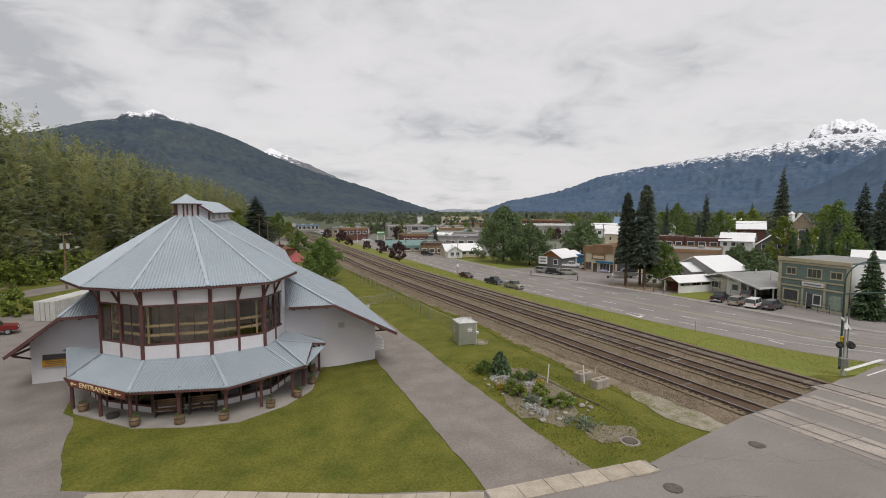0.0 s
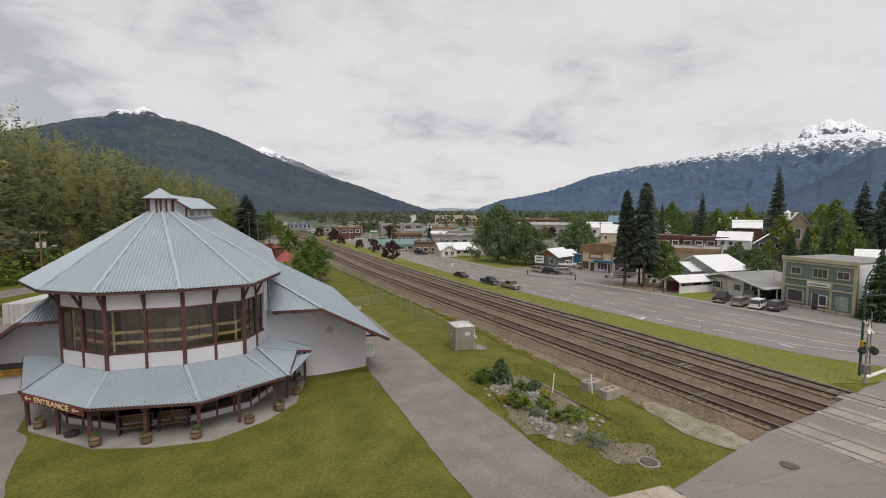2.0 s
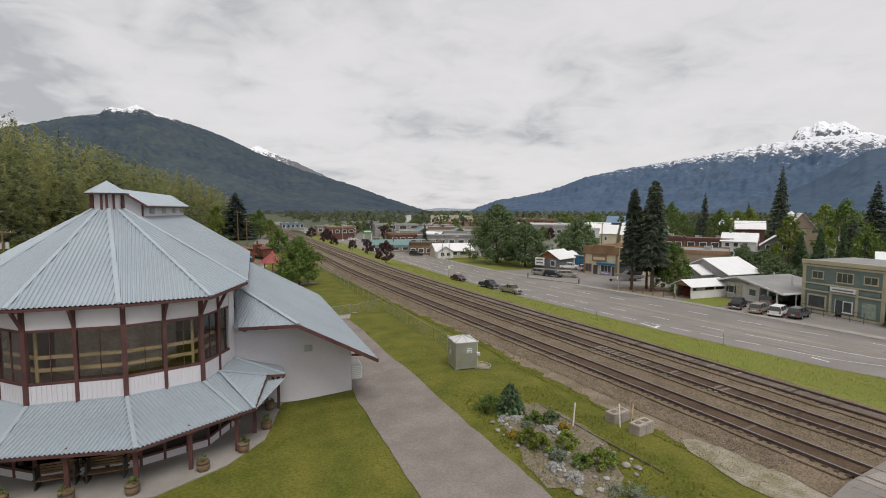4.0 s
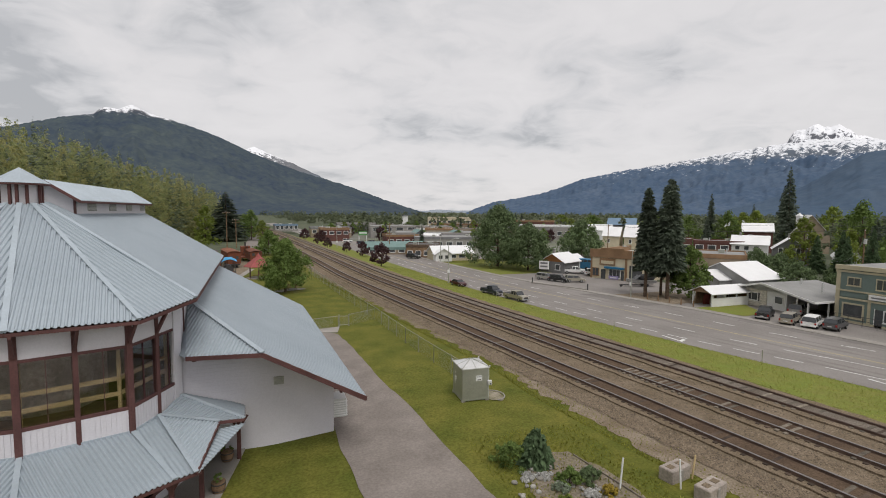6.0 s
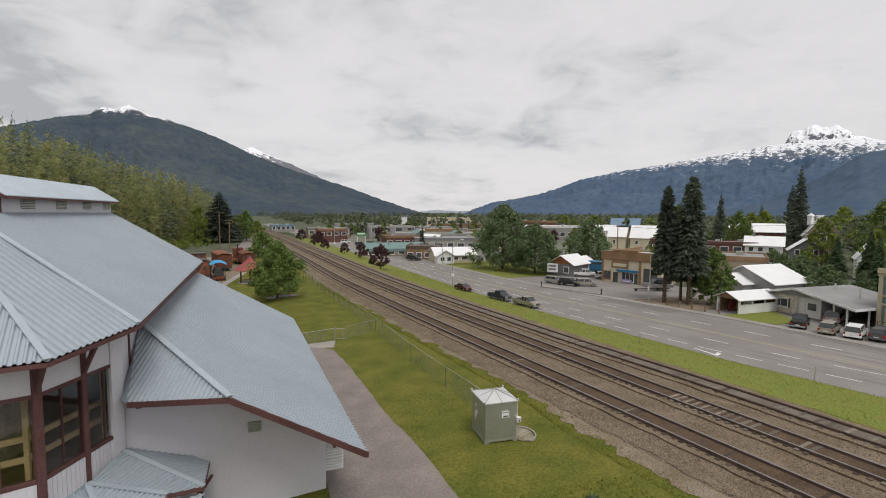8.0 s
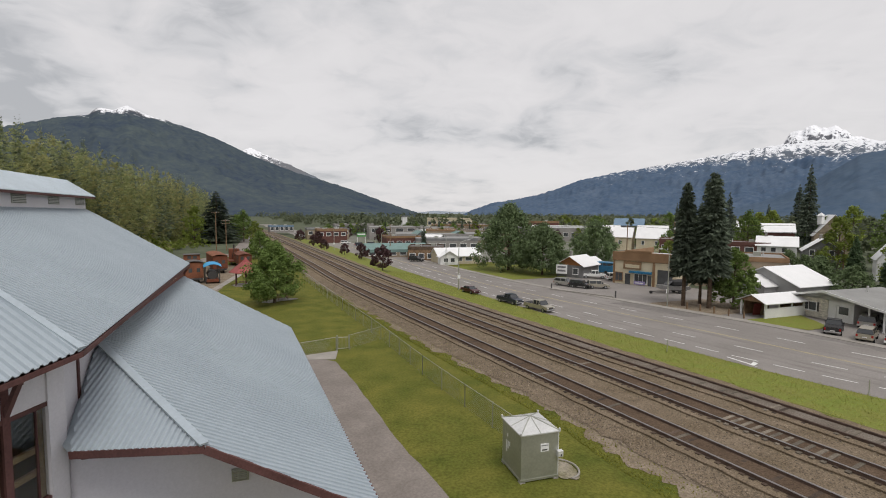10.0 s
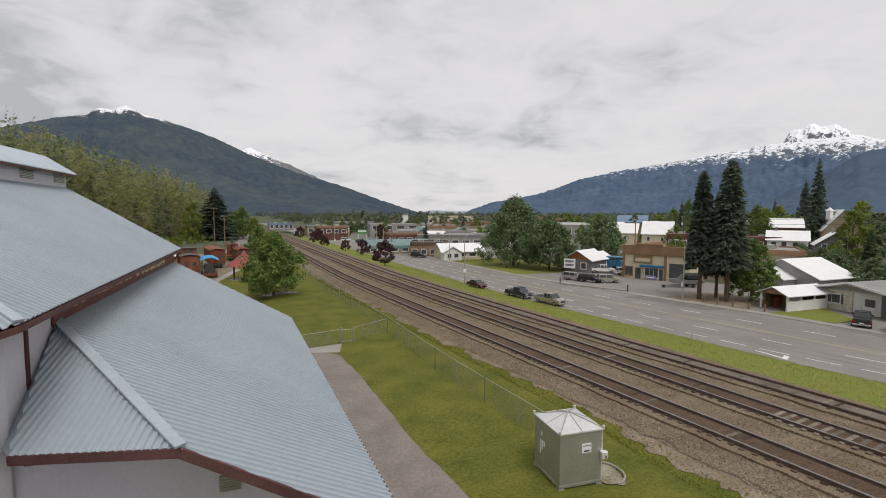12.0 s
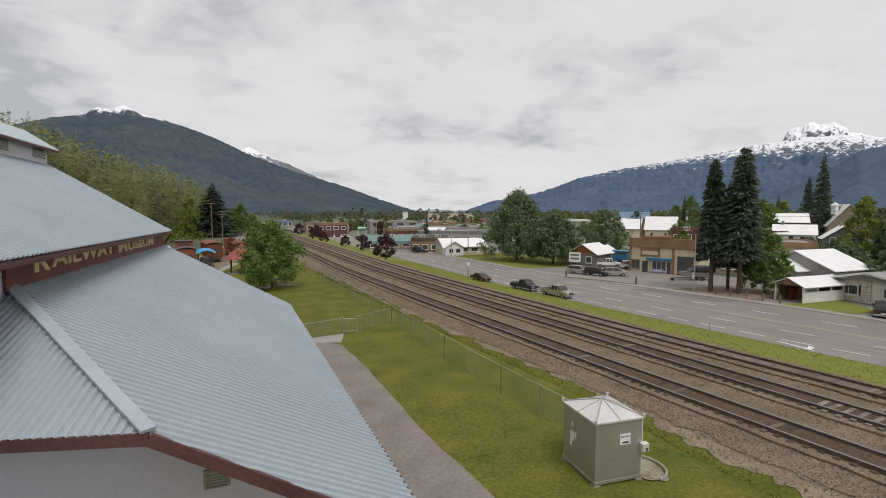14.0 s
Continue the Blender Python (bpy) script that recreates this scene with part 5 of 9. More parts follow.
# lawn tree by the gazebo
settle(broadleaf("lawn_tree", "round bright green tree on the museum lawn", 8.4, 7.6, LEAF_A, 34, 200, 80, 0.15, 0.17), 6.5, 96.0)
settle(broadleaf("round_tree", "rounded green tree beside the gravel road", 7.2, 8.0, LEAF_A, 35, 70, 40, 0.3, 0.05), 4.0, 166.0)
# maroon street trees on the verge
mtree = settle(broadleaf("maroon_tree", "maroon-leaved street tree on the grass verge", 6.2, 5.8, LEAF_M, 41, 60, 34, 0.26, 0.2, group="maroon street trees"), 32.0, 141.0)
for _x, _y, _s in ((33.2, 175, 0.78), (30.6, 192, 0.62), (25.6, 208, 0.66), (24, 232, 0.8), (20, 250, 0.85), (29, 262, 0.9)):
    again(mtree, _x, _y, _s, _s, _x * 37)

# town trees
con_a = settle(conifer("spruce", "dark spruce between town houses", 20.0, 6.6, NEEDLE, 51, 0.08, 60, 20, group="town conifers", power=0.75), 166.6, 158.6, 1.15)
con_b = settle(conifer("spruce", "blue-green spruce beside a house", 11.5, 4.6, NEEDLE_B, 52, 0.05, 50, 22, group="town conifers", power=0.8), 106.1, 75.1)
dec_a = settle(broadleaf("town_tree", "full green tree among town houses", 14.0, 11.0, LEAF_A, 53, 95, 36, 0.31, 0.12, group="town trees"), 168.6, 170.8)
dec_b = settle(broadleaf("town_tree", "yellow-green tree among town houses", 14.0, 10.0, LEAF_B, 54, 95, 36, 0.31, 0.12, group="town trees"), 187.5, 165.4)
dec_c = settle(broadleaf("town_tree", "small dark green tree beside a house", 9.0, 8.0, LEAF_C, 55, 100, 45, 0.24, 0.08, group="town trees"), 103.5, 90.0, 0.8)
for _x, _y, _h, _w in ((207.2, 157, 34.7, 10), (258, 195, 30, 10), (143.3, 139.5, 14.6, 4.5), (145.5, 87.9, 23.4, 9), (138.8, 79.5, 23.5, 8.5), (126, 81.4, 15, 6.5), (189.9, 205.7, 20, 5), (200.4, 381.3, 15, 6), (200.1, 370, 14, 6), (152, 76, 26, 9), (160, 84, 25, 9), (-12.6, 238, 20.5, 18), (230, 190, 20, 6)):
    again(con_a, _x, _y, _w / 6.0, _h / 20.0, _x * 3)
for _x, _y, _h, _w in ((103.7, 69.7, 13, 4.4), (82.8, 48.3, 10.4, 5.4), (138.8, 101.3, 10, 5), (112, 66, 11, 4.5), (118, 83, 12, 5)):
    again(con_b, _x, _y, _w / 4.4, _h / 11.5, _x * 3)
for _i, (_x, _y, _h, _w) in enumerate(((163.0, 148.0, 16, 11), (143.9, 108.1, 14.6, 11), (159.6, 103.2, 18.7, 13), (123.6, 85, 12.4, 7), (118.6, 74.4, 13, 8), (216.2, 178, 17, 12), (201.8, 222, 15.5, 13), (210.6, 241, 12.5, 14), (218.6, 228.9, 20, 13), (208.5, 178.3, 16, 12), (212.2, 154.3, 14, 15), (242.6, 161.6, 19, 15), (131, 140, 7, 7), (160, 120, 8, 8), (140, 160, 9, 9), (120, 140, 7, 8), (240, 331, 13, 21), (243, 378, 13, 26), (150, 420, 12, 20), (115, 330, 8, 10), (70, 300, 9, 9), (60, 262, 8, 7), (92, 330, 8, 10), (140, 330, 9, 10), (175, 340, 11, 14), (50, 330, 8, 9), (38, 300, 8, 10), (200, 300, 11, 12), (170, 250, 8, 9), (190, 265, 9, 10), (-3, 244, 13, 9), (1.5, 238, 9, 8), (-6, 252, 11, 9), (-20, 232, 15, 10))):
    again((dec_a, dec_b)[_i % 2], _x, _y, _w / 11.0, _h / 14.0, _x * 7)
for _x, _y, _h, _w in ((98.5, 78.5, 6.5, 7.0), (96.5, 72.0, 6.0, 4), (131, 112, 6, 7), (121, 98, 6, 8), (110, 92, 6, 7)):
    again(dec_c, _x, _y, _w / 8.0, _h / 9.0, _x * 5)


# street and yard trees through the further town
_rnd = random.Random(17)
for _k in range(56):
    _y = _rnd.uniform(200, 345)
    _x = float(road_r(_y)) + _rnd.uniform(6, 150)
    _h = _rnd.uniform(4.5, 8.5)
    _src = (dec_a, dec_b, dec_a, mtree, con_a)[_k % 5]
    _hh = {id(dec_a): 14.0, id(dec_b): 14.0, id(mtree): 6.2, id(con_a): 20.0}[id(_src)]
    _ww = {id(dec_a): 11.0, id(dec_b): 10.0, id(mtree): 5.8, id(con_a): 6.6}[id(_src)]
    if _src is con_a:
        _h *= 1.4
    again(_src, _x, _y, _h * (0.85 if _src is not con_a else 0.3) / _ww, _h / _hh, _k * 40)


def far_woods(name, label, spots, material, leaf, seed, spire, fill=8, clumps=12, pointed=False, rise=1.5):
    """Many far trees as one sheet of loose sprays."""
    rng = np.random.default_rng(seed)
    allq = []
    for x, y, z, h, w in spots:
        if spire:
            q = needle_boughs(rng, h, w, h * 0.08, max(7, int(h * 0.9)), 8, 2.6, 0.85, 1)
        else:
            cl = crown_clumps(rng, clumps, w, h * 0.08, h * 0.96, top=0.8, pointed=pointed)
            q = leaf_cloud(rng, cl, fill, leaf, rise)
        allq.append(q + np.array([x, y, z]))
    q = np.concatenate(allq)
    me = fast_mesh(name, q, np.arange(len(q)).reshape(-1, 4), material)
    return tagged(new(name, me), label, "woods", kind="stuff")


def build_woods():
    rng = np.random.default_rng(77)
    lists = {"a": [], "b": [], "c": []}
    for i in range(1750):
        y = -10 + 420 * rng.random() if i < 1450 else 40 + 150 * rng.random()
        d = 3 + 80 * rng.random() ** 1.25 if i < 1450 else 1 + 28 * rng.random()
        x = float(hill_x(y)) - d
        z = float(hill_z(x, y)) - 0.4
        if d < 6 and rng.random() < 0.5:
            h = 5 + 5 * rng.random()
        else:
            h = 15 + 12 * rng.random()
        k = rng.random()
        mixv = noise.noise((x * 0.02, y * 0.02, 5.0))
        key = "c" if k < 0.2 else ("b" if k + mixv * 0.5 > 0.72 else "a")
        lists[key].append((x, y, z, h * (1.1 if key == "c" else 1), h * (0.30 if key == "c" else 0.20 + 0.11 * rng.random())))
    for key, name, label, m in (("a", "hillside_birches", "green birch and poplar woods on the hillside", WOODS_A), ("b", "hillside_poplars", "olive young poplar woods on the hillside", WOODS_B)):
        near = [q for q in lists[key] if q[1] < 190 and q[0] > float(hill_x(q[1])) - 55]
        far = [q for q in lists[key] if not (q[1] < 190 and q[0] > float(hill_x(q[1])) - 55)]
        far_woods(name, label, near, m, 0.21, 1, False, 22, 32, True, 2.0)
        far_woods(name, label, far, m, 0.34, 2, False, 13, 24, True, 2.6)
    far_woods("hillside_spruces", "dark spruces among the hillside woods", lists["c"], WOODS_C, 0.75, 3, True)
    # tree cover of the valley beyond the town
    spots, spots2 = [], []
    for i in range(1900):
        y = 330 + 1500 * rng.random() ** 1.7
        x = -350 + 1700 * rng.random()
        if abs(x - float(track_x(y)) - 25) < 25 + 0.02 * y:
            continue
        h = 8 + 7 * rng.random()
        (spots if rng.random() < 0.6 else spots2).append((x, y, float(gz(x, y)), h, h * 0.8))
    for i in range(420):
        a = radians(38 + 30 * rng.random())
        r = 170 + 420 * rng.random()
        x, y = r * math.sin(a), r * math.cos(a)
        if x < 175 and y < 250:
            continue
        h = 7 + 7 * rng.random()
        (spots if rng.random() < 0.55 else spots2).append((x, y, float(gz(x, y)), h, h * 0.85))
    for i in range(620):
        y = 260 + 700 * rng.random() ** 1.3
        off = -8 - 100 * rng.random() if i % 3 else 75 + 170 * rng.random()
        x = float(rail_x(y)) + off
        h = 5 + 6 * rng.random()
        if off < 0 and x < float(hill_x(y)) + 4:
            continue
        (spots if rng.random() < 0.75 else spots2).append((x, y, float(gz(x, y)), h, h * 0.85))
    far_woods("valley_trees", "green trees across the valley floor", spots, WOODS_V, 1.1, 4, False)
    far_woods("valley_spruces", "dark conifers across the valley floor", spots2, WOODS_C, 0.9, 5, True)
    # low scrub at the foot of the hill
    spots = []
    for i in range(260):
        y = 45 + 260 * rng.random()
        x = float(hill_x(y)) + 5 * rng.normal() - 1
        if -45 < x and y < 80:
            continue
        h = 1.2 + 2.2 * rng.random()
        spots.append((x, y, float(hill_z(x, y)) - 0.2, h, h * 1.3))
    for i in range(150):
        y = 42 + 90 * rng.random()
        x = float(hill_x(y)) - 7 * rng.random()
        h = 2.5 + 4 * rng.random()
        spots.append((x, y, float(hill_z(x, y)) - 0.2, h, h * 0.8))
    far_woods("hill_scrub", "light green scrub at the foot of the hill", spots, LEAF_B, 0.24, 6, False, 20, 14)


build_woods()


def shrub(name, label, x, y, h, w, m, seed, leaf=0.10, group=""):
    rng = np.random.default_rng(seed)
    t = thing(name, label, "shrub", x, y, g1(x, y), group=group)
    bm = bmesh.new()
    for k in range(4):
        a = k * 1.6 + rng.random()
        rod(bm, (0, 0, -0.05), (0.25 * w * math.cos(a), 0.25 * w * math.sin(a), h * 0.6), 0.02, 0.008, 5)
    part("stem", bm, BARK, t)
    cl = crown_clumps(rng, 40, w, 0.05, h * 0.95, top=0.5)
    q = leaf_cloud(rng, cl, 60, leaf * 0.65)
    c = new("foliage", fast_mesh("foliage", q, np.arange(len(q)).reshape(-1, 4), m))
    c.parent = t
    return t


# planting bed by the path
settle(conifer("small_spruce", "small bushy young spruce in the planting bed", 1.75, 2.0, NEEDLE_B, 61, 0.02, 30, 30, power=0.6), 16.9, 36.5, 1.0)
OCHRE = mat("ochre_flowers", (0.36, 0.27, 0.05), 0.8, 0, 0.3, 2, 9, island=0.4, spec=0.1, leafy=0.3)
BLOSSOM = mat("white_blossom", (0.46, 0.455, 0.43), 0.8, 0, 0.25, 2, 9, island=0.25, spec=0.1, leafy=0.2)
SILVER = mat("silver_leaves", (0.23, 0.27, 0.19), 0.8, 0, 0.3, 2, 9, island=0.3, spec=0.1, leafy=0.3)
for _k, (_x, _y, _h, _w, _m) in enumerate(((15.7, 36.8, 1.1, 2.0, LEAF_A), (17.5, 34.3, 0.8, 1.2, LEAF_A), (18.5, 34.1, 0.8, 1.1, LEAF_C), (15.9, 32.2, 0.9, 1.5, LEAF_B), (16.1, 31.2, 0.95, 1.4, LEAF_B), (17.6, 31.0, 1.0, 1.3, LEAF_B), (18.1, 28.7, 1.0, 1.4, LEAF_B), (17.3, 29.2, 0.6, 1.2, LEAF_A), (18.9, 29.0, 0.5, 0.9, LEAF_A))):
    shrub("garden_shrub", "leafy green shrub in the stony planting bed", _x, _y, _h, _w, _m, 100 + _k, group="planting bed shrubs")
for _k, (_x, _y, _h, _w, _m, _n) in enumerate(((18.7, 32.9, 0.5, 0.9, OCHRE, "ochre"), (15.4, 33.0, 0.45, 0.9, OCHRE, "ochre"), (15.8, 29.3, 0.16, 1.1, BLOSSOM, "white"), (16.2, 28.2, 0.16, 1.2, BLOSSOM, "white"), (17.9, 33.2, 0.2, 0.9, BLOSSOM, "white"), (15.8, 35.4, 0.15, 0.9, BLOSSOM, "white"), (16.7, 35.2, 0.18, 0.8, BLOSSOM, "white"), (16.5, 30.2, 0.5, 1.1, SILVER, "silver-leaved"), (17.8, 25.8, 0.25, 2.2, SILVER, "silver-leaved"), (16.8, 34.0, 0.35, 0.9, SILVER, "silver-leaved"))):
    shrub("flower_clump", "low clump of " + _n + " flowers in the planting bed", _x, _y, _h, _w, _m, 140 + _k, leaf=0.07, group="planting bed flowers")
# bushes beside the red pickup
for _k, (_x, _y, _h, _w) in enumerate(((-39.5, 78.0, 4.2, 5.5), (-35.0, 80.0, 3.6, 4.5), (-44, 74, 4.5, 6), (-48, 82, 5.5, 7))):
    shrub("roadside_bush", "bright green bush at the edge of the yard", _x, _y, _h, _w, LEAF_B, 140 + _k, 0.3, "roadside bushes")


def tufts(name, label, n, xf, y0, y1, h, material, seed):
    """Loose grass blades scattered along a stretch of the plan."""
    rng = np.random.default_rng(seed)
    y = y0 + (y1 - y0) * rng.random(n)
    x = np.array([xf(v, r) for v, r in zip(y, rng.random(n))])
    z = gz(x, y)
    a = rng.random(n) * 2 * math.pi
    hh = h * (0.4 + 0.9 * rng.random(n))
    w = 0.02 + 0.05 * rng.random(n)
    lean = rng.normal(size=(n, 2)) * 0.35 * hh[:, None]
    b = np.stack([x, y, z], 1)
    s = np.stack([np.cos(a) * w, np.sin(a) * w, 0 * a], 1)
    t = b + np.stack([lean[:, 0], lean[:, 1], hh], 1)
    q = np.stack([b - s, b + s, t], 1).reshape(-1, 3)
    me = fast_mesh(name, q, np.arange(len(q)).reshape(-1, 3), material, 3)
    return tagged(new(name, me), label, "grass", kind="stuff")


strip("street_verge", lambda y: rail_x(y) + 12.2, lambda y: road_l(y) + 0.1, 28.5, 300, 0.03, ROUGH_GRASS, 0.8, 10, "yellow-green rough grass verge of the street", "verge", edge=0.25, seed=15)
tufts("verge_grass", "long rough grass between the line and the street", 26000, lambda y, r: rail_x(y) + 12.4 + (road_l(y) + 0.3 - rail_x(y) - 12.4) * r ** 0.6, 29, 140, 0.15, BLADE, 7)
tufts("lineside_grass", "ragged grass at the edge of the ballast", 12000, lambda y, r: rail_x(y) - 5.2 + 0.9 * ease((y - 44) / 8) + 3.0 * r * r, 25, 110, 0.09, LAWN_BLADE, 8)
tufts("bed_grass", "weedy grass round the planting bed", 5200, lambda y, r: 14.3 + 7.5 * r, 21.5, 40, 0.13, LAWN_BLADE, 9)

# ---- the street and the town ----
TOWN_LOT = mat("town_lots", (0.20, 0.195, 0.18), 0.9, 0, 0.25, 0.05, 1.5, 0, 20, col2=(0.12, 0.135, 0.075))
strip("kerb_pavement", road_r, lambda y: road_r(y) + 1.7, 30, 330, 0.13, CONCRETE, 2.0, 2, "pale concrete kerb and pavement along the street", "pavement", thick=0.2)
strip("town_yards", lambda y: road_r(y) + 1.6, lambda y: road_r(y) + 26, 30, 126, 0.04, STREET, 2.0, 10, "grey gravel and asphalt yards in front of the houses", "yard")
strip("street_lawn", lambda y: road_r(y) + 1.7, lambda y: road_r(y) + 24, 122, 150, 0.07, ROUGH_GRASS, 2.0, 6, "green street lawn under big trees", "lawn", edge=0.4)
strip("house_lawn", lerp_line((67.5, 71.5), (75, 69.0)), lerp_line((67.5, 75.5), (75.5, 80.5)), 68, 75.2, 0.09, ROUGH_GRASS, 0.8, 5, "small green front lawn with dandelions", "lawn", edge=0.3)
strip("spruce_ground", lambda y: road_r(y) + 1.8, lambda y: road_r(y) + 14, 78.8, 90, 0.08, EARTH, 1.0, 5, "dry brown ground under the spruces", "ground", edge=0.5, seed=4)
strip("town_lots", lambda y: road_r(y) + 1.7, lambda y: road_r(y) + 120, 168.5, 345, 0.03, TOWN_LOT, 4.0, 16, "grey paved lots between the stores", "yard")
strip("side_street", lambda y: road_r(y), lambda y: 260, 158.5, 168, 0.05, STREET, 2.0, 40, "grey side street", "road")
strip("gravel_road", lerp_line((60, -66), (95, -49), (125, -33), (160, -14.5), (185, -4.5), (300, -4.5)), lerp_line((60, -58), (95, -41), (125, -26), (160, -8.5), (185, 0.8), (300, 0.5)), 60, 300, 0.03, LOT, 2.0, 4, "pale gravel road below the wooded hill", "road", edge=0.3, seed=6)
strip("yard_track_bed", lerp_line((104, -15), (150, -9)), lerp_line((104, -2), (118, -1.2), (150, 2)), 104, 150, 0.03, EARTH, 1.5, 5, "earthy bed of the museum yard", "yard", edge=0.4, seed=12)


STREET_WORN = mat("worn_wheel_track", (0.238, 0.219, 0.205), 0.85, 0, 0.16, 0.3, 8, 0.3, 40, col2=(0.20, 0.182, 0.169), spec=0.2)
TAR = mat("dark_asphalt_patch", (0.165, 0.152, 0.142), 0.85, 0, 0.2, 0.6, 10, 0.3, 40, col2=(0.205, 0.189, 0.176), spec=0.2)
for _o, _w in ((0.21, 0.7), (0.29, 0.6), (0.44, 0.8), (0.62, 0.7), (0.71, 0.7), (0.86, 0.6)):
    strip("wheel_track", lambda y, o=_o: road_l(y) + (road_r(y) - road_l(y)) * o, lambda y, o=_o, w=_w: road_l(y) + (road_r(y) - road_l(y)) * o + w, 30, 240, 0.0545, STREET_WORN, 1.2, 2, "darker worn wheel track along the street", "road", edge=0.22, seed=20 + _o * 30)
strip("street_patch", lambda y: road_r(y) - 3.4, lambda y: road_r(y) + 0.1, 79, 91.5, 0.058, TAR, 0.8, 4, "dark asphalt repair at the yard entrance", "road", edge=0.5, seed=31)
strip("street_patch", lambda y: road_r(y) - 1.6, lambda y: road_r(y) - 0.1, 44, 66, 0.058, TAR, 0.8, 3, "dark asphalt repair along the gutter", "road", edge=0.4, seed=33)


def lane_marks():
    def dash(row, y, length, w=0.14, name="lane_dash"):
        n = max(1, round(length / 1.5))
        bm = bmesh.new()
        for i in range(n):
            pts = []
            for yy, s in ((y + length * i / n, -1), (y + length * i / n, 1), (y + length * (i + 1) / n, 1), (y + length * (i + 1) / n, -1)):
                x = float(road_l(yy)) + float(row(yy)) + s * w / 2
                pts.append((x, yy, g1(x, yy) + 0.066))
            slab(bm, pts, 0.008)
        tagged(part(name, bm, MARK), "worn white painted lane dash", "road marking", "painted lane dashes", "structure")
    row_1, row_2, row_3 = lerp_line((30, 6.5), (36.5, 5.9), (43, 4.1), (49, 3.6), (55, 3.2), (63, 2.6), (75, 2.3), (200, 2.0)), lerp_line((30, 9.5), (47, 8.2), (56, 7.4), (72, 6.5), (200, 5.2)), lerp_line((30, 17.5), (47, 16.0), (64, 15.2), (79, 14.7), (120, 11.5), (200, 9.5))
    for k in range(28):
        dash(row_1, 49.3 + k * 3.78, 2.5)
    for k in range(17):
        dash(row_2, 55.9 + k * 7.1, 2.8)
        dash(row_3, 42.5 + k * 7.1, 2.9)
    for row, y0, y1 in ((row_1, 31.5, 47.6), (row_2, 32.0, 53.4)):
        dash(row, y0, y1 - y0, 0.13, "lane_line")
    yel = mat("faded_yellow_paint", (0.42, 0.36, 0.20), 0.8, 0, 0.2, 1, 12)
    for off in (10.75, 11.0):
        verts, faces = [], []
        for i, y in enumerate(np.arange(32, 260, 3.0)):
            x = float(road_l(y)) + off * min(1.0, float(road_r(y) - road_l(y)) / 20)
            z = g1(x, y) + 0.058
            verts += [(x - 0.06, y, z), (x + 0.06, y, z)]
            if i:
                faces.append((2 * i - 2, 2 * i - 1, 2 * i + 1, 2 * i))
        tagged(raw("centre_line", verts, faces, yel), "faded yellow centre line of the street", "road marking", kind="structure")
    for (x, y) in ((50.8, 61.2), (56.9, 42.2)):
        bm = bmesh.new()
        z = g1(x, y) + 0.062
        slab(bm, [(x - 0.1, y + 1.6, z), (x + 0.1, y + 1.6, z), (x + 0.15, y - 1.0, z), (x - 0.1, y - 1.0, z)], 0.008)
        slab(bm, [(x + 0.12, y - 1.0, z), (x + 1.1, y - 0.5, z), (x + 1.0, y - 1.1, z), (x + 0.1, y - 1.4, z)], 0.008)
        slab(bm, [(x - 0.55, y - 0.9, z), (x + 0.2, y - 0.9, z), (x - 0.1, y - 1.9, z)], 0.008)
        tagged(part("turn_arrow", bm, MARK), "white painted turn arrow on the street", "road marking", "painted arrows", "structure")
    for a, b, w in (((48.3, 29.6), (57.0, 31.6), 0.5), ((47.2, 27.6), (60, 30.4), 0.16), ((49, 25.5), (62, 27.6), 0.16)):
        d = Vector((b[0] - a[0], b[1] - a[1], 0)).normalized()
        s = Vector((-d.y, d.x, 0)) * w
        pts = [(a[0], a[1]), (b[0], b[1]), (b[0] + s.x, b[1] + s.y), (a[0] + s.x, a[1] + s.y)]
        tagged(part("stop_line", slab(bmesh.new(), [(x, y, g1(x, y) + 0.075) for x, y in pts], 0.01), MARK), "white painted stop line at the crossing", "road marking", "painted stop lines", "structure")


lane_marks()

WHITE_ROOF = mat("white_metal_roof", (0.80, 0.80, 0.80), 0.45, 0.1, 0.05, 0.5, 8)
GREY_ROOF = mat("grey_membrane_roof", (0.27, 0.268, 0.26), 0.85, 0, 0.12, 0.4, 9)
TEAL_WALL = mat("teal_stucco", (0.165, 0.217, 0.2), 0.85, 0, 0.12, 0.8, 16)
CREAM = mat("cream_trim", (0.47, 0.425, 0.3), 0.75, 0, 0.12, 0.8, 14)
CREAM_WALL = mat("cream_stucco", (0.58, 0.51, 0.37), 0.85, 0, 0.1, 0.6, 12)
TAN_BAND = mat("tan_band", (0.26, 0.16, 0.09), 0.8, 0, 0.15, 0.6, 12)
BLOCK_WALL = mat("grey_block", (0.30, 0.285, 0.27), 0.9, 0, 0.12, 0.5, 10)
RED_WALL = mat("brick_red_wall", (0.14, 0.066, 0.056), 0.85, 0, 0.2, 0.6, 10)
TAN_WALL = mat("tan_wall", (0.29, 0.235, 0.17), 0.85, 0, 0.15, 0.5, 8)
GREY_WALL = mat("grey_siding", (0.20, 0.20, 0.205), 0.85, 0, 0.15, 0.6, 10)
PALE_GREY = mat("pale_grey_siding", (0.36, 0.36, 0.355), 0.85, 0, 0.12, 0.6, 10)
ORANGE_GABLE = mat("cedar_gable", (0.34, 0.15, 0.06), 0.8, 0, 0.2, 0.8, 10)
BLUE_ROOF = mat("blue_town_roof", (0.16, 0.24, 0.33), 0.6, 0.1, 0.1, 0.5, 8)
TEAL_ROOF = mat("teal_metal_roof", (0.17, 0.26, 0.245), 0.6, 0.1, 0.12, 0.5, 8)
DARK_ROOF = mat("dark_shingle_roof", (0.12, 0.11, 0.105), 0.9, 0, 0.2, 0.6, 10)
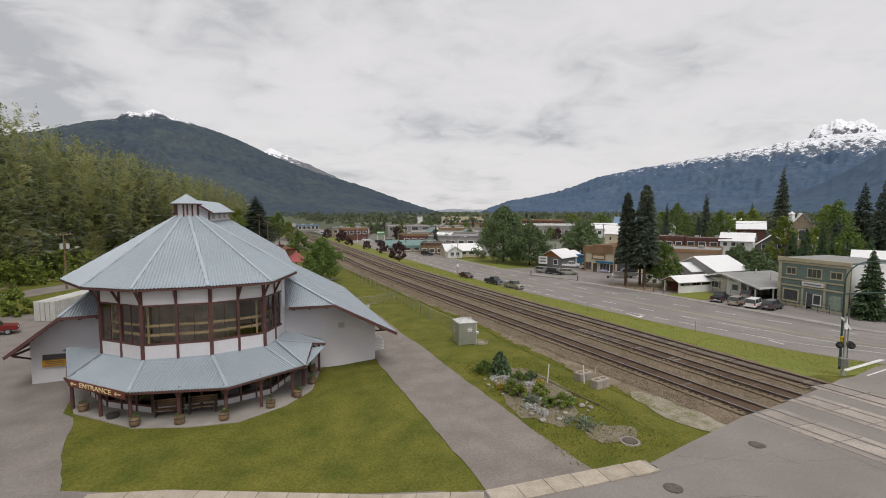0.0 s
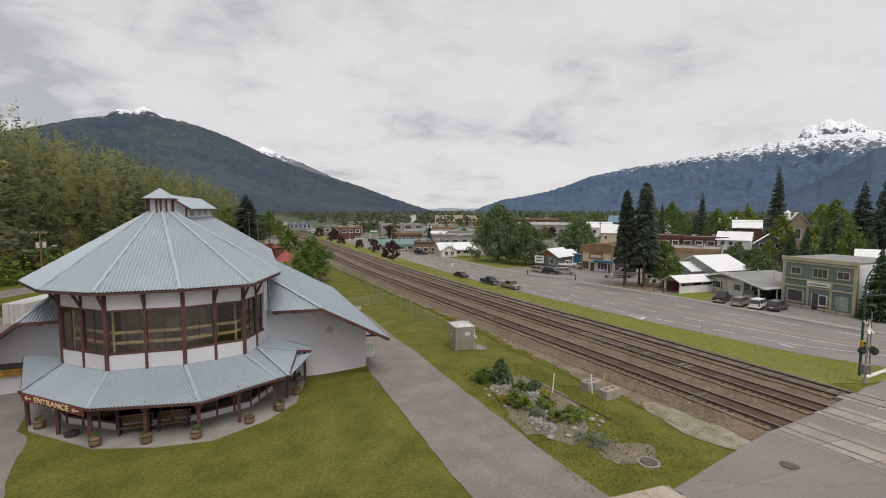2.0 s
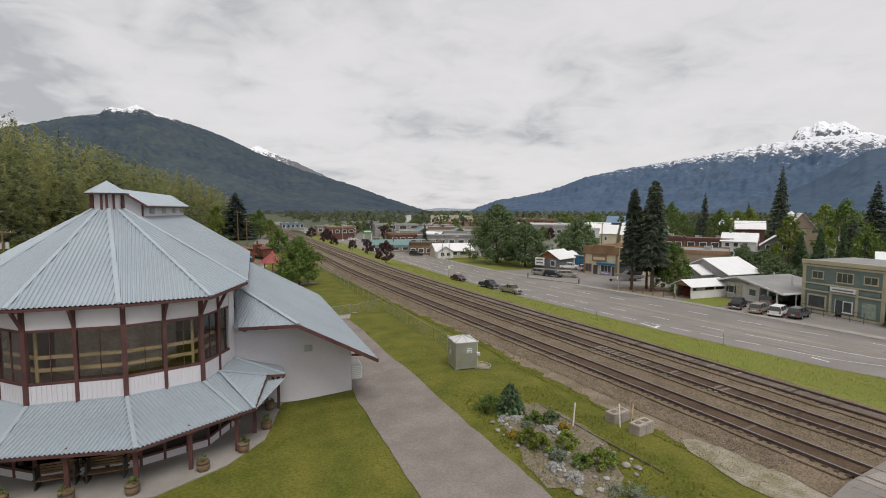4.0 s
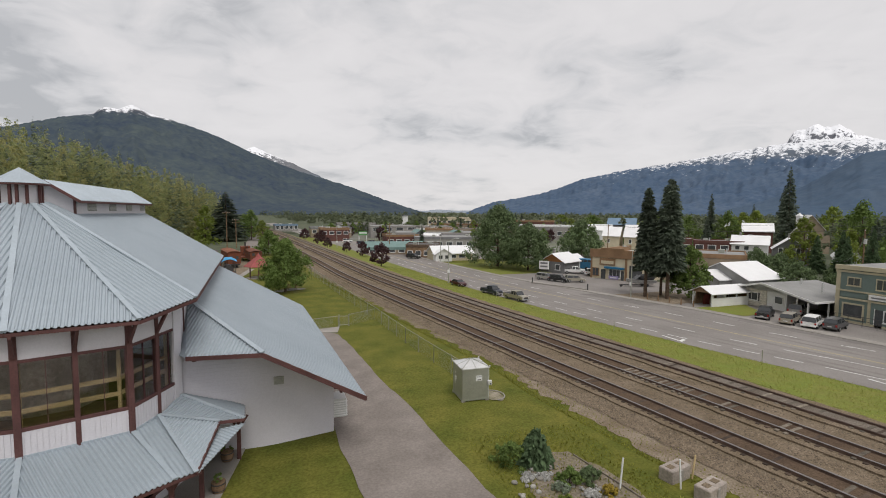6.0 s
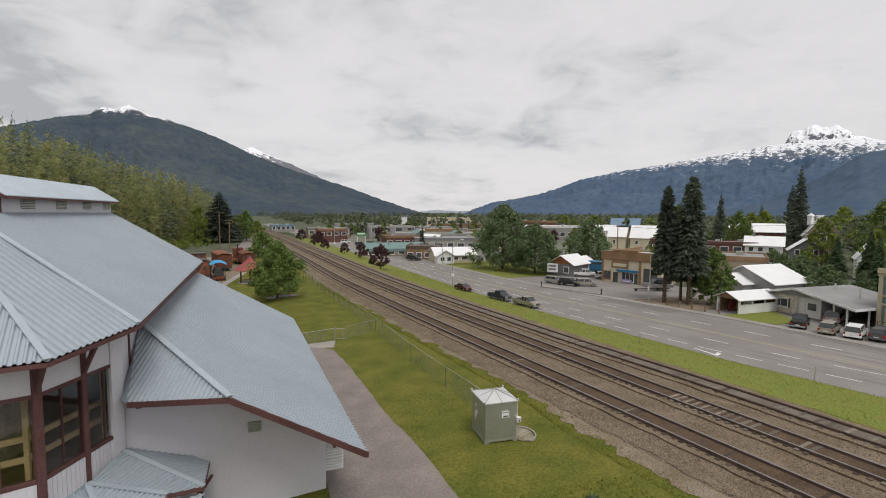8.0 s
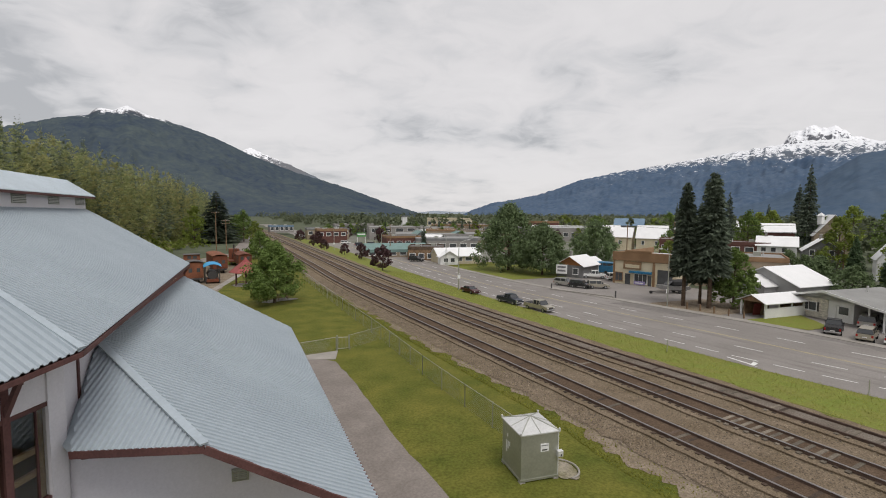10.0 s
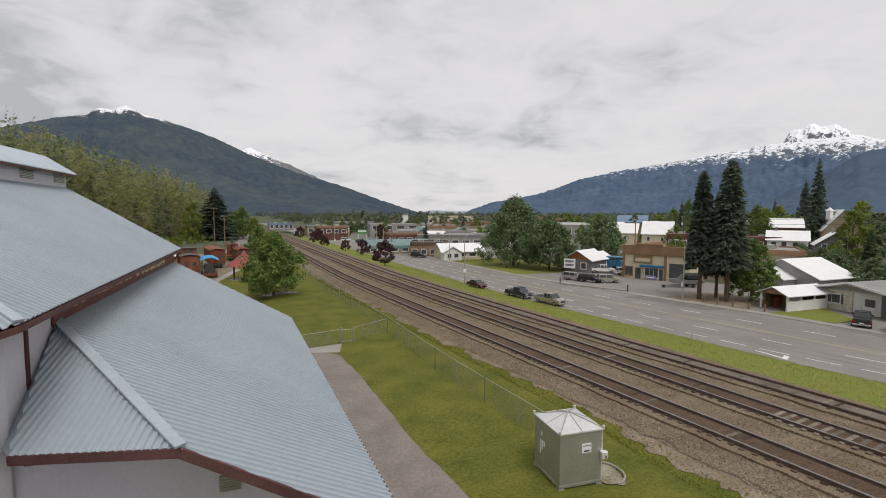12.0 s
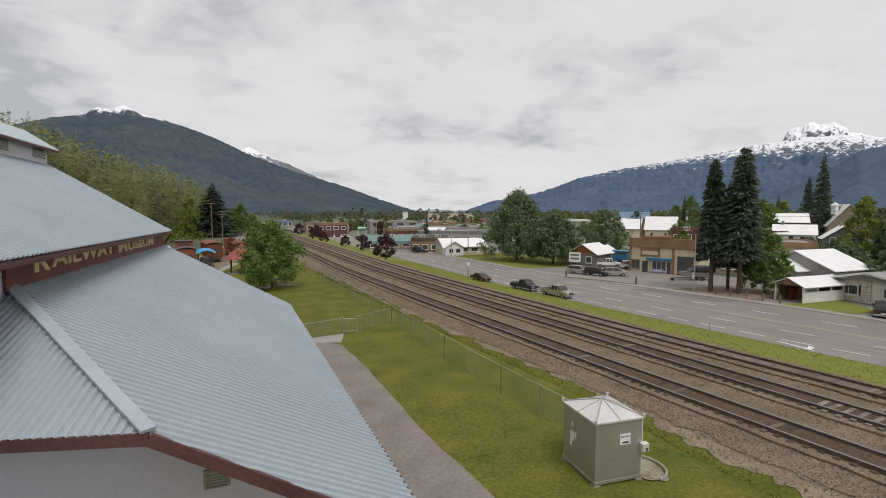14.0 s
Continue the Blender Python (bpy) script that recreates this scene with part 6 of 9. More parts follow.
BLUE_SIGN = mat("blue_shop_awning", (0.03, 0.16, 0.30), 0.6, 0, 0.15, 1, 10)
STONE_FACE = mat("pale_stone", (0.66, 0.62, 0.54), 0.9, 0, 0.2, 1.5, 12, 0.3, 20, obj_var=0.2)
PANE = mat("dark_pane", (0.075, 0.08, 0.085), 0.12, 0.0, 0.2, 1.0, 6, spec=0.6)


def window(parent, x0, z0, x1, z1, y=0.0, trim=None, split=1, fw=0.12):
    """A window set on a front wall at depth y: frame, panes, sill."""
    w = part("window", box(x0 - fw, y - 0.07, z0 - fw, x1 + fw, y + 0.02, z1 + fw, 0.01), trim or WHITE_PAINT, parent)
    step = (x1 - x0) / split
    for k in range(split):
        part("pane", box(x0 + k * step + 0.04, y - 0.085, z0 + 0.03, x0 + (k + 1) * step - 0.04, y - 0.055, z1 - 0.03), PANE, w)
    part("sill", box(x0 - fw - 0.05, y - 0.14, z0 - fw - 0.05, x1 + fw + 0.05, y + 0.0, z0 - fw + 0.02), trim or WHITE_PAINT, w)
    return w


def build_green_shop():
    W, D, H = 11.3, 12.0, 8.15
    h = thing("two_storey_shop", "two-storey teal shop with cream trim and flat roof", "shop", 82.2, 62.2, -2.6, -90)
    part("wall", box(0.25, 0.02, -0.5, W, D, H - 0.1), TEAL_WALL, h)
    part("side_wall", box(W - 0.02, 0.3, -0.5, W + 0.03, D - 0.1, H - 0.3), WHITE_PAINT, h, "pale weathered side wall")
    part("roof", box(0.1, 0.1, H - 0.12, W - 0.1, D, H - 0.02), GREY_ROOF, h)
    for nm, x0, z0, x1, z1, y in (("cornice", -0.15, H - 0.55, W + 0.15, H + 0.1, -0.28), ("cornice_band", -0.12, H - 0.95, W + 0.12, H - 0.65, -0.13), ("belt_course", -0.05, 4.5, W + 0.05, 4.72, -0.12), ("belt_course", -0.05, 3.35, W + 0.05, 3.6, -0.14), ("base_course", -0.02, -0.4, W + 0.02, 0.35, -0.06),
                                  ("pilaster", -0.02, 0.3, 0.5, H - 0.6, -0.10), ("pilaster", W - 0.5, 0.3, W + 0.02, H - 0.6, -0.10), ("pilaster", 4.1, 0.3, 4.45, 4.5, -0.10), ("pilaster", 7.6, 0.3, 7.95, 4.5, -0.10)):
        part(nm, box(x0, y, z0, x1, 0.05, z1, 0.015), CREAM, h)
    window(h, 1.5, 5.45, 3.0, 6.5, 0.0, CREAM, 2)
    window(h, 5.0, 5.25, 7.1, 6.6, 0.0, CREAM, 3)
    window(h, 8.6, 5.45, 10.2, 6.45, 0.0, CREAM, 2)
    sg = part("sign", box(4.3, -0.35, 3.75, 7.7, -0.1, 4.45, 0.02), WHITE_PAINT, h, "white blank-looking shop sign")
    part("sign_text_bar", box(4.6, -0.37, 4.0, 7.4, -0.34, 4.2), GREY_WALL, sg)
    window(h, 1.1, 0.9, 3.5, 2.7, 0.0, CREAM, 1, 0.2)
    d = part("door", box(5.0, -0.06, 0.0, 5.9, 0.04, 2.5, 0.01), PANE, h, "dark glazed shop door")
    part("door_frame", box(4.9, -0.05, 0.0, 5.0, 0.06, 2.6), WHITE_PAINT, d)
    window(h, 6.1, 0.9, 7.2, 2.4, 0.0, WHITE_PAINT, 1)
    part("shutter", box(8.5, -0.08, 0.5, 10.3, 0.03, 2.7, 0.01), mat("pale_green_shutter", (0.30, 0.36, 0.30), 0.8), h)
    for x0, x1, z0, z1 in ((0.7, 3.9, 3.75, 4.3), (8.1, 10.6, 3.75, 4.3)):
        part("panel_trim", box(x0, -0.08, z0, x1, 0.03, z1), TEAL_WALL, h)
    f = thing("railing", "dark tubular steel railing in front of the shop", "railing", 80.2, 61.0, g1(80.2, 58), -90)
    for k in range(6):
        part("post", rod(bmesh.new(), (k * 1.75, 0, -0.2), (k * 1.75, 0, 1.5), 0.035), METAL_DARK, f)
    for z in (0.35, 0.95, 1.48):
        part("rail", rod(bmesh.new(), (0, 0, z), (8.75, 0, z), 0.03), METAL_DARK, f)


build_green_shop()


def gable_house(name, label, x, y, rz, W, D, eave, ridge, wall_m, roof_m, along="x", over=0.45, wins=(), base=None, chimney=None, gable_m=None, group=""):
    """A house: body, two roof slopes, gables; the ridge runs along its width (x) or its depth (y). Origin: front left corner."""
    z0 = g1(x, y) if base is None else base
    h = thing(name, label, "house", x, y, z0, rz, group=group)
    part("wall", box(0, 0, -0.6, W, D, eave, 0.0), wall_m, h)
    bm = bmesh.new()
    if along == "x":
        tri = [(0.03, 0, eave), (0.03, D, eave), (0.03, D / 2, ridge - 0.08)]
        off = (W - 0.06, 0, 0)
        slopes = (((-over, -over, eave - 0.12), (W + over, -over, eave - 0.12), (W + over, D / 2, ridge), (-over, D / 2, ridge)), ((-over, D + over, eave - 0.12), (W + over, D + over, eave - 0.12), (W + over, D / 2, ridge), (-over, D / 2, ridge)))
    else:
        tri = [(0, 0.03, eave), (W, 0.03, eave), (W / 2, 0.03, ridge - 0.08)]
        off = (0, D - 0.06, 0)
        slopes = (((-over, -over, eave - 0.12), (-over, D + over, eave - 0.12), (W / 2, D + over, ridge), (W / 2, -over, ridge)), ((W + over, -over, eave - 0.12), (W + over, D + over, eave - 0.12), (W / 2, D + over, ridge), (W / 2, -over, ridge)))
    a = [bm.verts.new(v) for v in tri]
    b = [bm.verts.new((v[0] + off[0], v[1] + off[1], v[2])) for v in tri]
    bm.faces.new(a[::-1])
    bm.faces.new(b)
    for i in range(3):
        bm.faces.new((a[i], a[(i + 1) % 3], b[(i + 1) % 3], b[i]))
    part("gable", bm, gable_m or wall_m, h)
    for s in slopes:
        part("roof_slope", slab(bmesh.new(), s, 0.12), roof_m, h)
    for (wx0, wz0, wx1, wz1) in wins:
        window(h, wx0, wz0, wx1, wz1)
    if chimney:
        cx, cy = chimney
        c = part("chimney", box(cx - 0.3, cy - 0.3, eave, cx + 0.3, cy + 0.3, ridge + 0.9, 0.02), BLOCK_WALL, h)
        part("chimney_cap", box(cx - 0.38, cy - 0.38, ridge + 0.9, cx + 0.38, cy + 0.38, ridge + 1.0), GALV, c)
    return h


def flat_building(name, label, x, y, rz, W, D, H, wall_m, roof_m, band_m=None, n_win=0, wz=(1.0, 2.2), base=None, group="", units=2):
    z0 = g1(x, y) if base is None else base
    h = thing(name, label, "building", x, y, z0, rz, group=group)
    part("wall", box(0, 0, -0.5, W, D, H), wall_m, h)
    part("roof", box(0.15, 0.15, H, W - 0.15, D - 0.15, H + 0.05), roof_m, h)
    bd = band_m or wall_m
    for x0, y0, x1, y1 in ((-0.1, -0.12, W + 0.1, 0.12), (-0.1, D - 0.12, W + 0.1, D + 0.12), (-0.12, -0.1, 0.12, D + 0.1), (W - 0.12, -0.1, W + 0.12, D + 0.1)):
        part("parapet", box(x0, y0, H - 0.6, x1, y1, H + 0.35, 0.02), bd, h)
    for k in range(n_win):
        s = W / n_win
        window(h, k * s + s * 0.2, wz[0], k * s + s * 0.8, wz[1], 0.0, None, 1)
    for k in range(units):
        ux, uy = W * (0.25 + 0.45 * k), D * (0.35 + 0.25 * (k % 2))
        u = part("roof_unit", box(ux - 0.7, uy - 0.5, H, ux + 0.7, uy + 0.5, H + 0.9, 0.03), GALV, h)
        part("unit_pipe", rod(bmesh.new(), (ux + 1.1, uy, H), (ux + 1.1, uy, H + 1.1), 0.12), GALV_ROOF, u)
    return h


def build_street_houses():
    # grey low-gabled house with an open car shelter under its roof
    h = thing("bungalow", "low bungalow with pale stone front and grey roof", "house", 80.0, 76.6, -2.6, -92)
    part("wall", box(0.6, 1.2, -0.4, 8.2, 11.5, 2.9), WHITE_PAINT, h)
    sf = part("stone_front", box(0.5, 1.0, -0.4, 4.9, 1.25, 2.9), STONE_FACE, h, "pale rough stone cladding")
    me_bm = bmesh.new()
    cube(me_bm, -0.24, -0.04, -0.075, 0.24, 0.04, 0.075, 0.015)
    me = bpy.data.meshes.new("stone")
    me_bm.to_mesh(me)
    me_bm.free()
    me.materials.append(STONE_FACE)
    rnd = random.Random(5)
    for r in range(19):
        for c in range(9):
            xx, zz = 0.75 + c * 0.5 + (0.25 if r % 2 else 0), -0.2 + r * 0.163
            if xx > 4.8 or (0.95 < xx < 3.75 and 0.85 < zz < 2.3):
                continue
            o = new("stone", me)
            o.parent = sf
            o.matrix_basis = Matrix.Translation((xx, 0.98 + rnd.uniform(-0.015, 0.015), zz)) @ Matrix.Diagonal((rnd.uniform(0.8, 1.0), 1, rnd.uniform(0.85, 1.0), 1))
    window(h, 1.25, 1.05, 3.4, 2.25, 1.0, WHITE_PAINT, 2, 0.1)
    part("shutter", box(0.85, 0.9, 0.95, 1.1, 1.0, 2.35), METAL_DARK, h)
    part("shutter", box(3.55, 0.9, 0.95, 3.8, 1.0, 2.35), METAL_DARK, h)
    window(h, 6.3, 1.1, 7.6, 2.2, 1.2)
    part("door", box(5.2, 1.1, 0, 6.0, 1.25, 2.1, 0.01), WHITE_PAINT, h)
    for s in (((-0.6, 0.2, 2.95), (-0.6, 12.2, 2.95), (5.0, 12.2, 4.3), (5.0, -0.4, 4.3)), ((14.2, -1.3, 2.75), (14.2, 12.2, 2.75), (5.0, 12.2, 4.3), (5.0, -0.4, 4.3))):
        part("roof_slope", slab(bmesh.new(), s, 0.16), GREY_ROOF, h)
    for a, b in (((-0.6, 0.18, 2.85), (5.0, -0.42, 4.2)), ((5.0, -0.42, 4.2), (14.2, -1.32, 2.65)), ((14.22, -1.3, 2.65), (14.22, 12.2, 2.65))):
        part("fascia", beam(bmesh.new(), a, b, 0.08, 0.3), WHITE_PAINT, h)
    for x, y in ((12.8, -0.6), (13.4, 2.8), (10.6, 0.2), (13.4, 7.0)):
        part("post", box(x - 0.09, y - 0.09, -0.3, x + 0.09, y + 0.09, 2.75), WHITE_PAINT, h)
    part("shelter_back", box(8.2, 8.2, -0.4, 13.6, 8.4, 2.7), GREY_WALL, h)
    part("gable", slab(bmesh.new(), [(0.6, 1.15, 2.9), (8.3, 1.15, 2.9), (8.3, 1.15, 3.4), (5, 1.15, 4.1)], 0.05), WHITE_PAINT, h)
    for x, y in ((6.5, 6.5), (10.5, 5.5)):
        part("roof_pipe", rod(bmesh.new(), (x, y, 3.2), (x, y, 4.9), 0.13), GALV_ROOF, h)
    # white-roofed house behind
    gable_house("white_roofed_house", "grey-sided house with a bright white metal roof", 87.6, 92.0, -88, 11.5, 9.5, 3.2, 5.9, PALE_GREY, WHITE_ROOF, "y", 0.5, ((1.2, 1.0, 2.4, 2.1), (5, 1.0, 6.4, 2.1)), -2.6)
    gable_house("white_roofed_house", "small wing with grey gable and white metal roof", 84.6, 90.0, -88, 6.0, 6.0, 2.9, 4.5, PALE_GREY, WHITE_ROOF, "y", 0.4, ((2.2, 1.0, 3.6, 2.0),), -2.6)
    # white carport
    c = thing("carport", "open white carport with a white metal gable roof", "carport", 72.5, 78.6, -2.6, -90)
    for y in (0.1, 8.2):
        for x in (0.1, 3.8):
            part("post", box(x - 0.1, y - 0.1, -0.3, x + 0.1, y + 0.1, 2.3), WHITE_PAINT, c)
    part("side_wall", box(3.75, 0.2, -0.3, 3.87, 8.3, 1.5), WHITE_PAINT, c)
    part("side_wall_top", box(3.75, 0.2, 2.0, 3.87, 8.3, 2.35), WHITE_PAINT, c)
    for y in (0.3, 2.9, 5.6, 8.1):
        part("side_mullion", box(3.74, y - 0.1, 1.5, 3.88, y + 0.1, 2.0), WHITE_PAINT, c)
    part("back_wall", box(0.1, 8.2, -0.3, 3.8, 8.3, 2.3), OLD_WOOD, c)
    part("inner_wall", box(0.1, 0.6, -0.3, 0.2, 8.2, 2.2), OLD_WOOD, c)
    for s in (((-0.45, -0.5, 2.25), (-0.45, 8.9, 2.25), (1.95, 8.9, 3.35), (1.95, -0.5, 3.35)), ((4.35, -0.5, 2.25), (4.35, 8.9, 2.25), (1.95, 8.9, 3.35), (1.95, -0.5, 3.35))):
        part("roof_slope", slab(bmesh.new(), s, 0.08), WHITE_ROOF, c)
    gb = bmesh.new()
    vs = [gb.verts.new(v) for v in ((0, -0.2, 2.3), (3.9, -0.2, 2.3), (1.95, -0.2, 3.2))]
    gb.faces.new(vs)
    r = bmesh.ops.extrude_face_region(gb, geom=gb.faces[:])
    bmesh.ops.translate(gb, verts=[v for v in r["geom"] if isinstance(v, bmesh.types.BMVert)], vec=(0, 0.08, 0))
    part("gable", gb, OLD_WOOD, c)
    red_board = mat("red_board", (0.22, 0.05, 0.04), 0.8)
    for k, x in enumerate((0.6, 1.1, 1.6)):
        b = part("stacked_board", box(0, 0, 0, 1.8, 0.06, 1.7 + 0.1 * k), (red_board, OLD_WOOD, WHITE_PAINT)[k])
        b.matrix_basis = pose(73.6 + 0.9 * k, 78.0 - x, -2.56, 8, 0, -8)
        tagged(b, ("red", "brown", "white")[k] + " board leaning upright inside the carport", "board", "boards in the carport")
    # cream and tan shop
    s = thing("street_shop", "cream shop with a tan parapet and blue awning", "shop", 76.2, 111.6, -2.6, -64)
    part("wall", box(0, 0, -0.4, 13.0, 22, 5.2), CREAM_WALL, s)
    part("parapet", box(-0.2, -0.2, 5.0, 13.2, 0.3, 6.9, 0.03), TAN_BAND, s)
    part("parapet", box(-0.2, 0.3, 5.0, 0.25, 22, 6.7, 0.03), TAN_BAND, s)
    part("parapet", box(12.8, 0.3, 4.0, 13.25, 22, 6.2, 0.03), TAN_BAND, s)
    part("parapet_cap", box(2.5, -0.25, 6.9, 8.0, 0.3, 7.3, 0.03), TAN_BAND, s)
    part("roof", box(0.2, 0.3, 5.2, 12.9, 21.8, 5.35), GALV_ROOF, s)
    fr = part("sign_frame", box(2.2, -0.14, 3.3, 6.0, 0.0, 4.9, 0.02), TAN_BAND, s)
    part("sign_field", box(2.6, -0.18, 3.6, 5.6, -0.12, 4.3), CREAM_WALL, fr)
    part("awning", box(3.6, -0.7, 2.55, 8.2, 0.0, 3.0, 0.04), BLUE_SIGN, s, "blue shop awning with a pale text band")
    part("corner_band", box(-0.05, -0.12, 0, 0.35, 0.1, 5.1), TAN_BAND, s)
    part("corner_band", box(8.3, -0.12, 0, 8.8, 0.1, 5.1), TAN_BAND, s)
    window(s, 0.5, 0.7, 2.0, 2.4, 0.0, TAN_BAND, 2)
    part("door", box(2.6, -0.05, 0, 3.7, 0.05, 2.3), PANE, s)
    window(s, 4.6, 0.5, 7.2, 2.4, 0.0, WHITE_PAINT, 3)
    part("door", box(7.4, -0.05, 0, 8.1, 0.05, 2.2), PANE, s)
    # no real opening: a dark panel paints the doorway's inner shade
    part("garage_shade_panel", box(9.3, -0.05, 0, 12.2, 0.1, 3.6), PANE, s, "dark panel for the shade inside an open garage doorway")
    bn = part("banner", box(4.7, -0.45, 0.2, 7.0, -0.40, 0.95), mat("lilac_banner", (0.35, 0.30, 0.52), 0.7), s)
    part("banner_text_bar", box(5.0, -0.47, 0.45, 6.6, -0.44, 0.65), WHITE_PAINT, bn)
    flat_building("rear_workshop", "long tan workshop behind the street shops", 90.0, 103.0, -50, 16, 14, 6.2, TAN_WALL, GREY_ROOF, TAN_BAND, 3)
    # cedar-gabled house with white roof, beyond the car park
    gable_house("cedar_gabled_house", "blue-grey house with cedar gable and pale roof", 70.6, 124.8, -62, 6.6, 8.0, 2.9, 5.0, GREY_WALL, WHITE_ROOF, "y", 0.5, ((1.0, 0.9, 2.0, 2.2), (4.2, 0.9, 5.4, 2.2)), -2.6, (2.0, 3.0), ORANGE_GABLE)
    gable_house("white_roofed_house", "small annex with a white metal roof", 76.5, 127.0, -62, 5.0, 7.0, 2.6, 4.2, WHITE_PAINT, WHITE_ROOF, "y", 0.4, (), -2.6)


build_street_houses()


def build_town():
    gh, fb = gable_house, flat_building
    # houses behind the street
    gh("town_house", "white two-storey house with a white metal roof", 141.0, 128.0, -55, 9.5, 9, 6.0, 8.6, WHITE_PAINT, WHITE_ROOF, "x", 0.5, ((1, 4.2, 2.2, 5.4), (3.4, 4.2, 4.6, 5.4), (6, 4.2, 7.2, 5.4), (2, 1.2, 3.4, 2.6), (6, 1.2, 7.4, 2.6)), None, (2, 4.5))
    gh("town_house", "dark grey barn-roofed house with pale window trim", 143.5, 116.5, -52, 8.5, 8, 5.2, 8.6, GREY_WALL, WHITE_ROOF, "y", 0.4, ((1.4, 4.0, 2.4, 5.4), (5.6, 4.0, 6.6, 5.4), (1.4, 1.0, 2.6, 2.4)), None, (4, 4))
    gh("town_house", "house with a white hipped metal roof", 182.0, 157.0, -50, 10, 9, 8.4, 11.6, RED_WALL, WHITE_ROOF, "x", 0.5, ((2, 5.5, 3.2, 7),))
    gh("church", "white-roofed church with a small belfry", 200.0, 150.0, -50, 12, 18, 7.0, 15.0, TAN_WALL, WHITE_ROOF, "y", 0.4, ((5, 4, 7, 8),))
    bel = thing("belfry", "small white belfry on the church ridge", "belfry", 206.5, 152.0, 8.6)
    part("tower", box(-0.8, -0.8, 0, 0.8, 0.8, 3.4), WHITE_PAINT, bel)
    bm = bmesh.new()
    bmesh.ops.create_cone(bm, cap_ends=True, segments=4, radius1=1.5, radius2=0, depth=1.3, matrix=Matrix.Translation((0, 0, 4.0)) @ Matrix.Rotation(radians(45), 4, "Z"))
    part("spire", bm, WHITE_ROOF, bel)
    gh("town_house", "small house with a steep white roof", 134.5, 94.5, -55, 5, 7, 5.0, 8.8, WHITE_PAINT, WHITE_ROOF, "y", 0.4, ((1.5, 1, 3, 2.4),))
    gh("town_house", "pale house with a white roof near tall conifers", 102.0, 63.0, -60, 7, 8, 6.0, 8.6, WHITE_PAINT, WHITE_ROOF, "x", 0.4, ((1.5, 3.6, 3, 5),))
    fb("red_block", "long dark red flat-roofed building", 122.0, 146.0, -47, 15, 10, 6.8, RED_WALL, GREY_ROOF, RED_WALL, 5, (3.5, 5.2))
    fb("red_block", "dark red flat-roofed wing", 134.0, 136.0, -47, 14, 9, 6.4, RED_WALL, GREY_ROOF, RED_WALL, 4, (3.5, 5.2))
    gh("town_house", "cream house with a bright white metal roof", 140.5, 190.0, -50, 7, 8, 5.4, 9.2, CREAM_WALL, WHITE_ROOF, "x", 0.4, ((2, 2.5, 3, 4),))
    gh("town_house", "cream house with a broad white metal roof", 146.0, 183.0, -50, 11, 9, 5.2, 10.2, CREAM_WALL, WHITE_ROOF, "x", 0.4, ((2, 2.5, 3, 4), (7, 2.5, 8, 4)))
    gh("town_house", "house with a blue metal roof", 200.0, 262.0, -45, 16, 12, 8, 12, GREY_WALL, BLUE_ROOF, "x", 0.5, ((3, 4, 5, 6),))
    gh("town_house", "small house with a pale roof among trees", 222.0, 246.0, -45, 9, 9, 5, 9.5, WHITE_PAINT, WHITE_ROOF, "y", 0.5, ((3, 3, 5, 5),))
    fb("warehouse", "long pale blue-grey warehouse", 135.0, 262.0, -38, 36, 16, 7.6, BLOCK_WALL, GALV_ROOF, WHITE_PAINT, 9, (2.5, 4.5))
    fb("brown_block", "brown flat-roofed block behind trees", 150.0, 292.0, -35, 26, 14, 9.5, RED_WALL, GREY_ROOF, TAN_BAND, 6, (4, 6))
    gh("town_house", "row of white-roofed sheds", 172.0, 246.0, -45, 14, 9, 5.5, 8.6, WHITE_PAINT, WHITE_ROOF, "x", 0.4, ((4, 2, 6, 4),))
    gh("town_house", "house with a white roof among trees", 240.0, 215.0, -45, 10, 9, 7, 11.5, WHITE_PAINT, WHITE_ROOF, "x", 0.4, ((4, 3, 6, 5),))
    # along the street, further on
    fb("teal_roofed_store", "low tan store under a teal metal roof", 36.5, 183.0, -6, 20.5, 12, 2.2, TAN_WALL, TEAL_ROOF, TEAL_ROOF, 6, (0.7, 1.8))
    gh("store_roof_block", "store with a sloping teal metal roof", 37.0, 184.0, -6, 19.5, 10, 2.2, 4.3, TAN_WALL, TEAL_ROOF, "x", 0.8, (), None)
    fb("timber_inn", "dark timber inn with a roof deck", 47.0, 171.0, -20, 11, 12, 4.0, OLD_WOOD, DARK_ROOF, BARK, 4, (0.8, 2.2))
    gh("white_porch_house", "cream house with a white porch and white roof", 52.4, 157.4, -4, 12.5, 9, 2.4, 4.5, CREAM_WALL, WHITE_ROOF, "x", 0.5, ((5, 0.9, 7, 1.9), (8, 0.9, 10, 1.9)), None)
    gh("white_porch_house", "white gabled porch of the cream house", 52.2, 155.6, -4, 5.2, 3.0, 2.3, 4.0, WHITE_PAINT, WHITE_ROOF, "y", 0.4, ((1, 0.8, 2.2, 1.9), (3, 0.8, 4.2, 1.9)), None)
    fb("flat_store", "long low grey flat-roofed store", 62.0, 212.0, -16, 34, 22, 4.2, BLOCK_WALL, GREY_ROOF, GREY_WALL, 8, (0.8, 2.4), None, "", 4)
    fb("flat_store", "grey flat-roofed store with a tan front", 60.0, 236.0, -14, 46, 24, 5.0, TAN_WALL, GREY_ROOF, BLOCK_WALL, 9, (0.8, 2.6), None, "", 4)
    fb("flat_store", "large pale grey store block", 58.0, 285.0, -8, 26, 24, 6.6, BLOCK_WALL, GREY_ROOF, BLOCK_WALL, 4, (4, 6), None, "", 3)
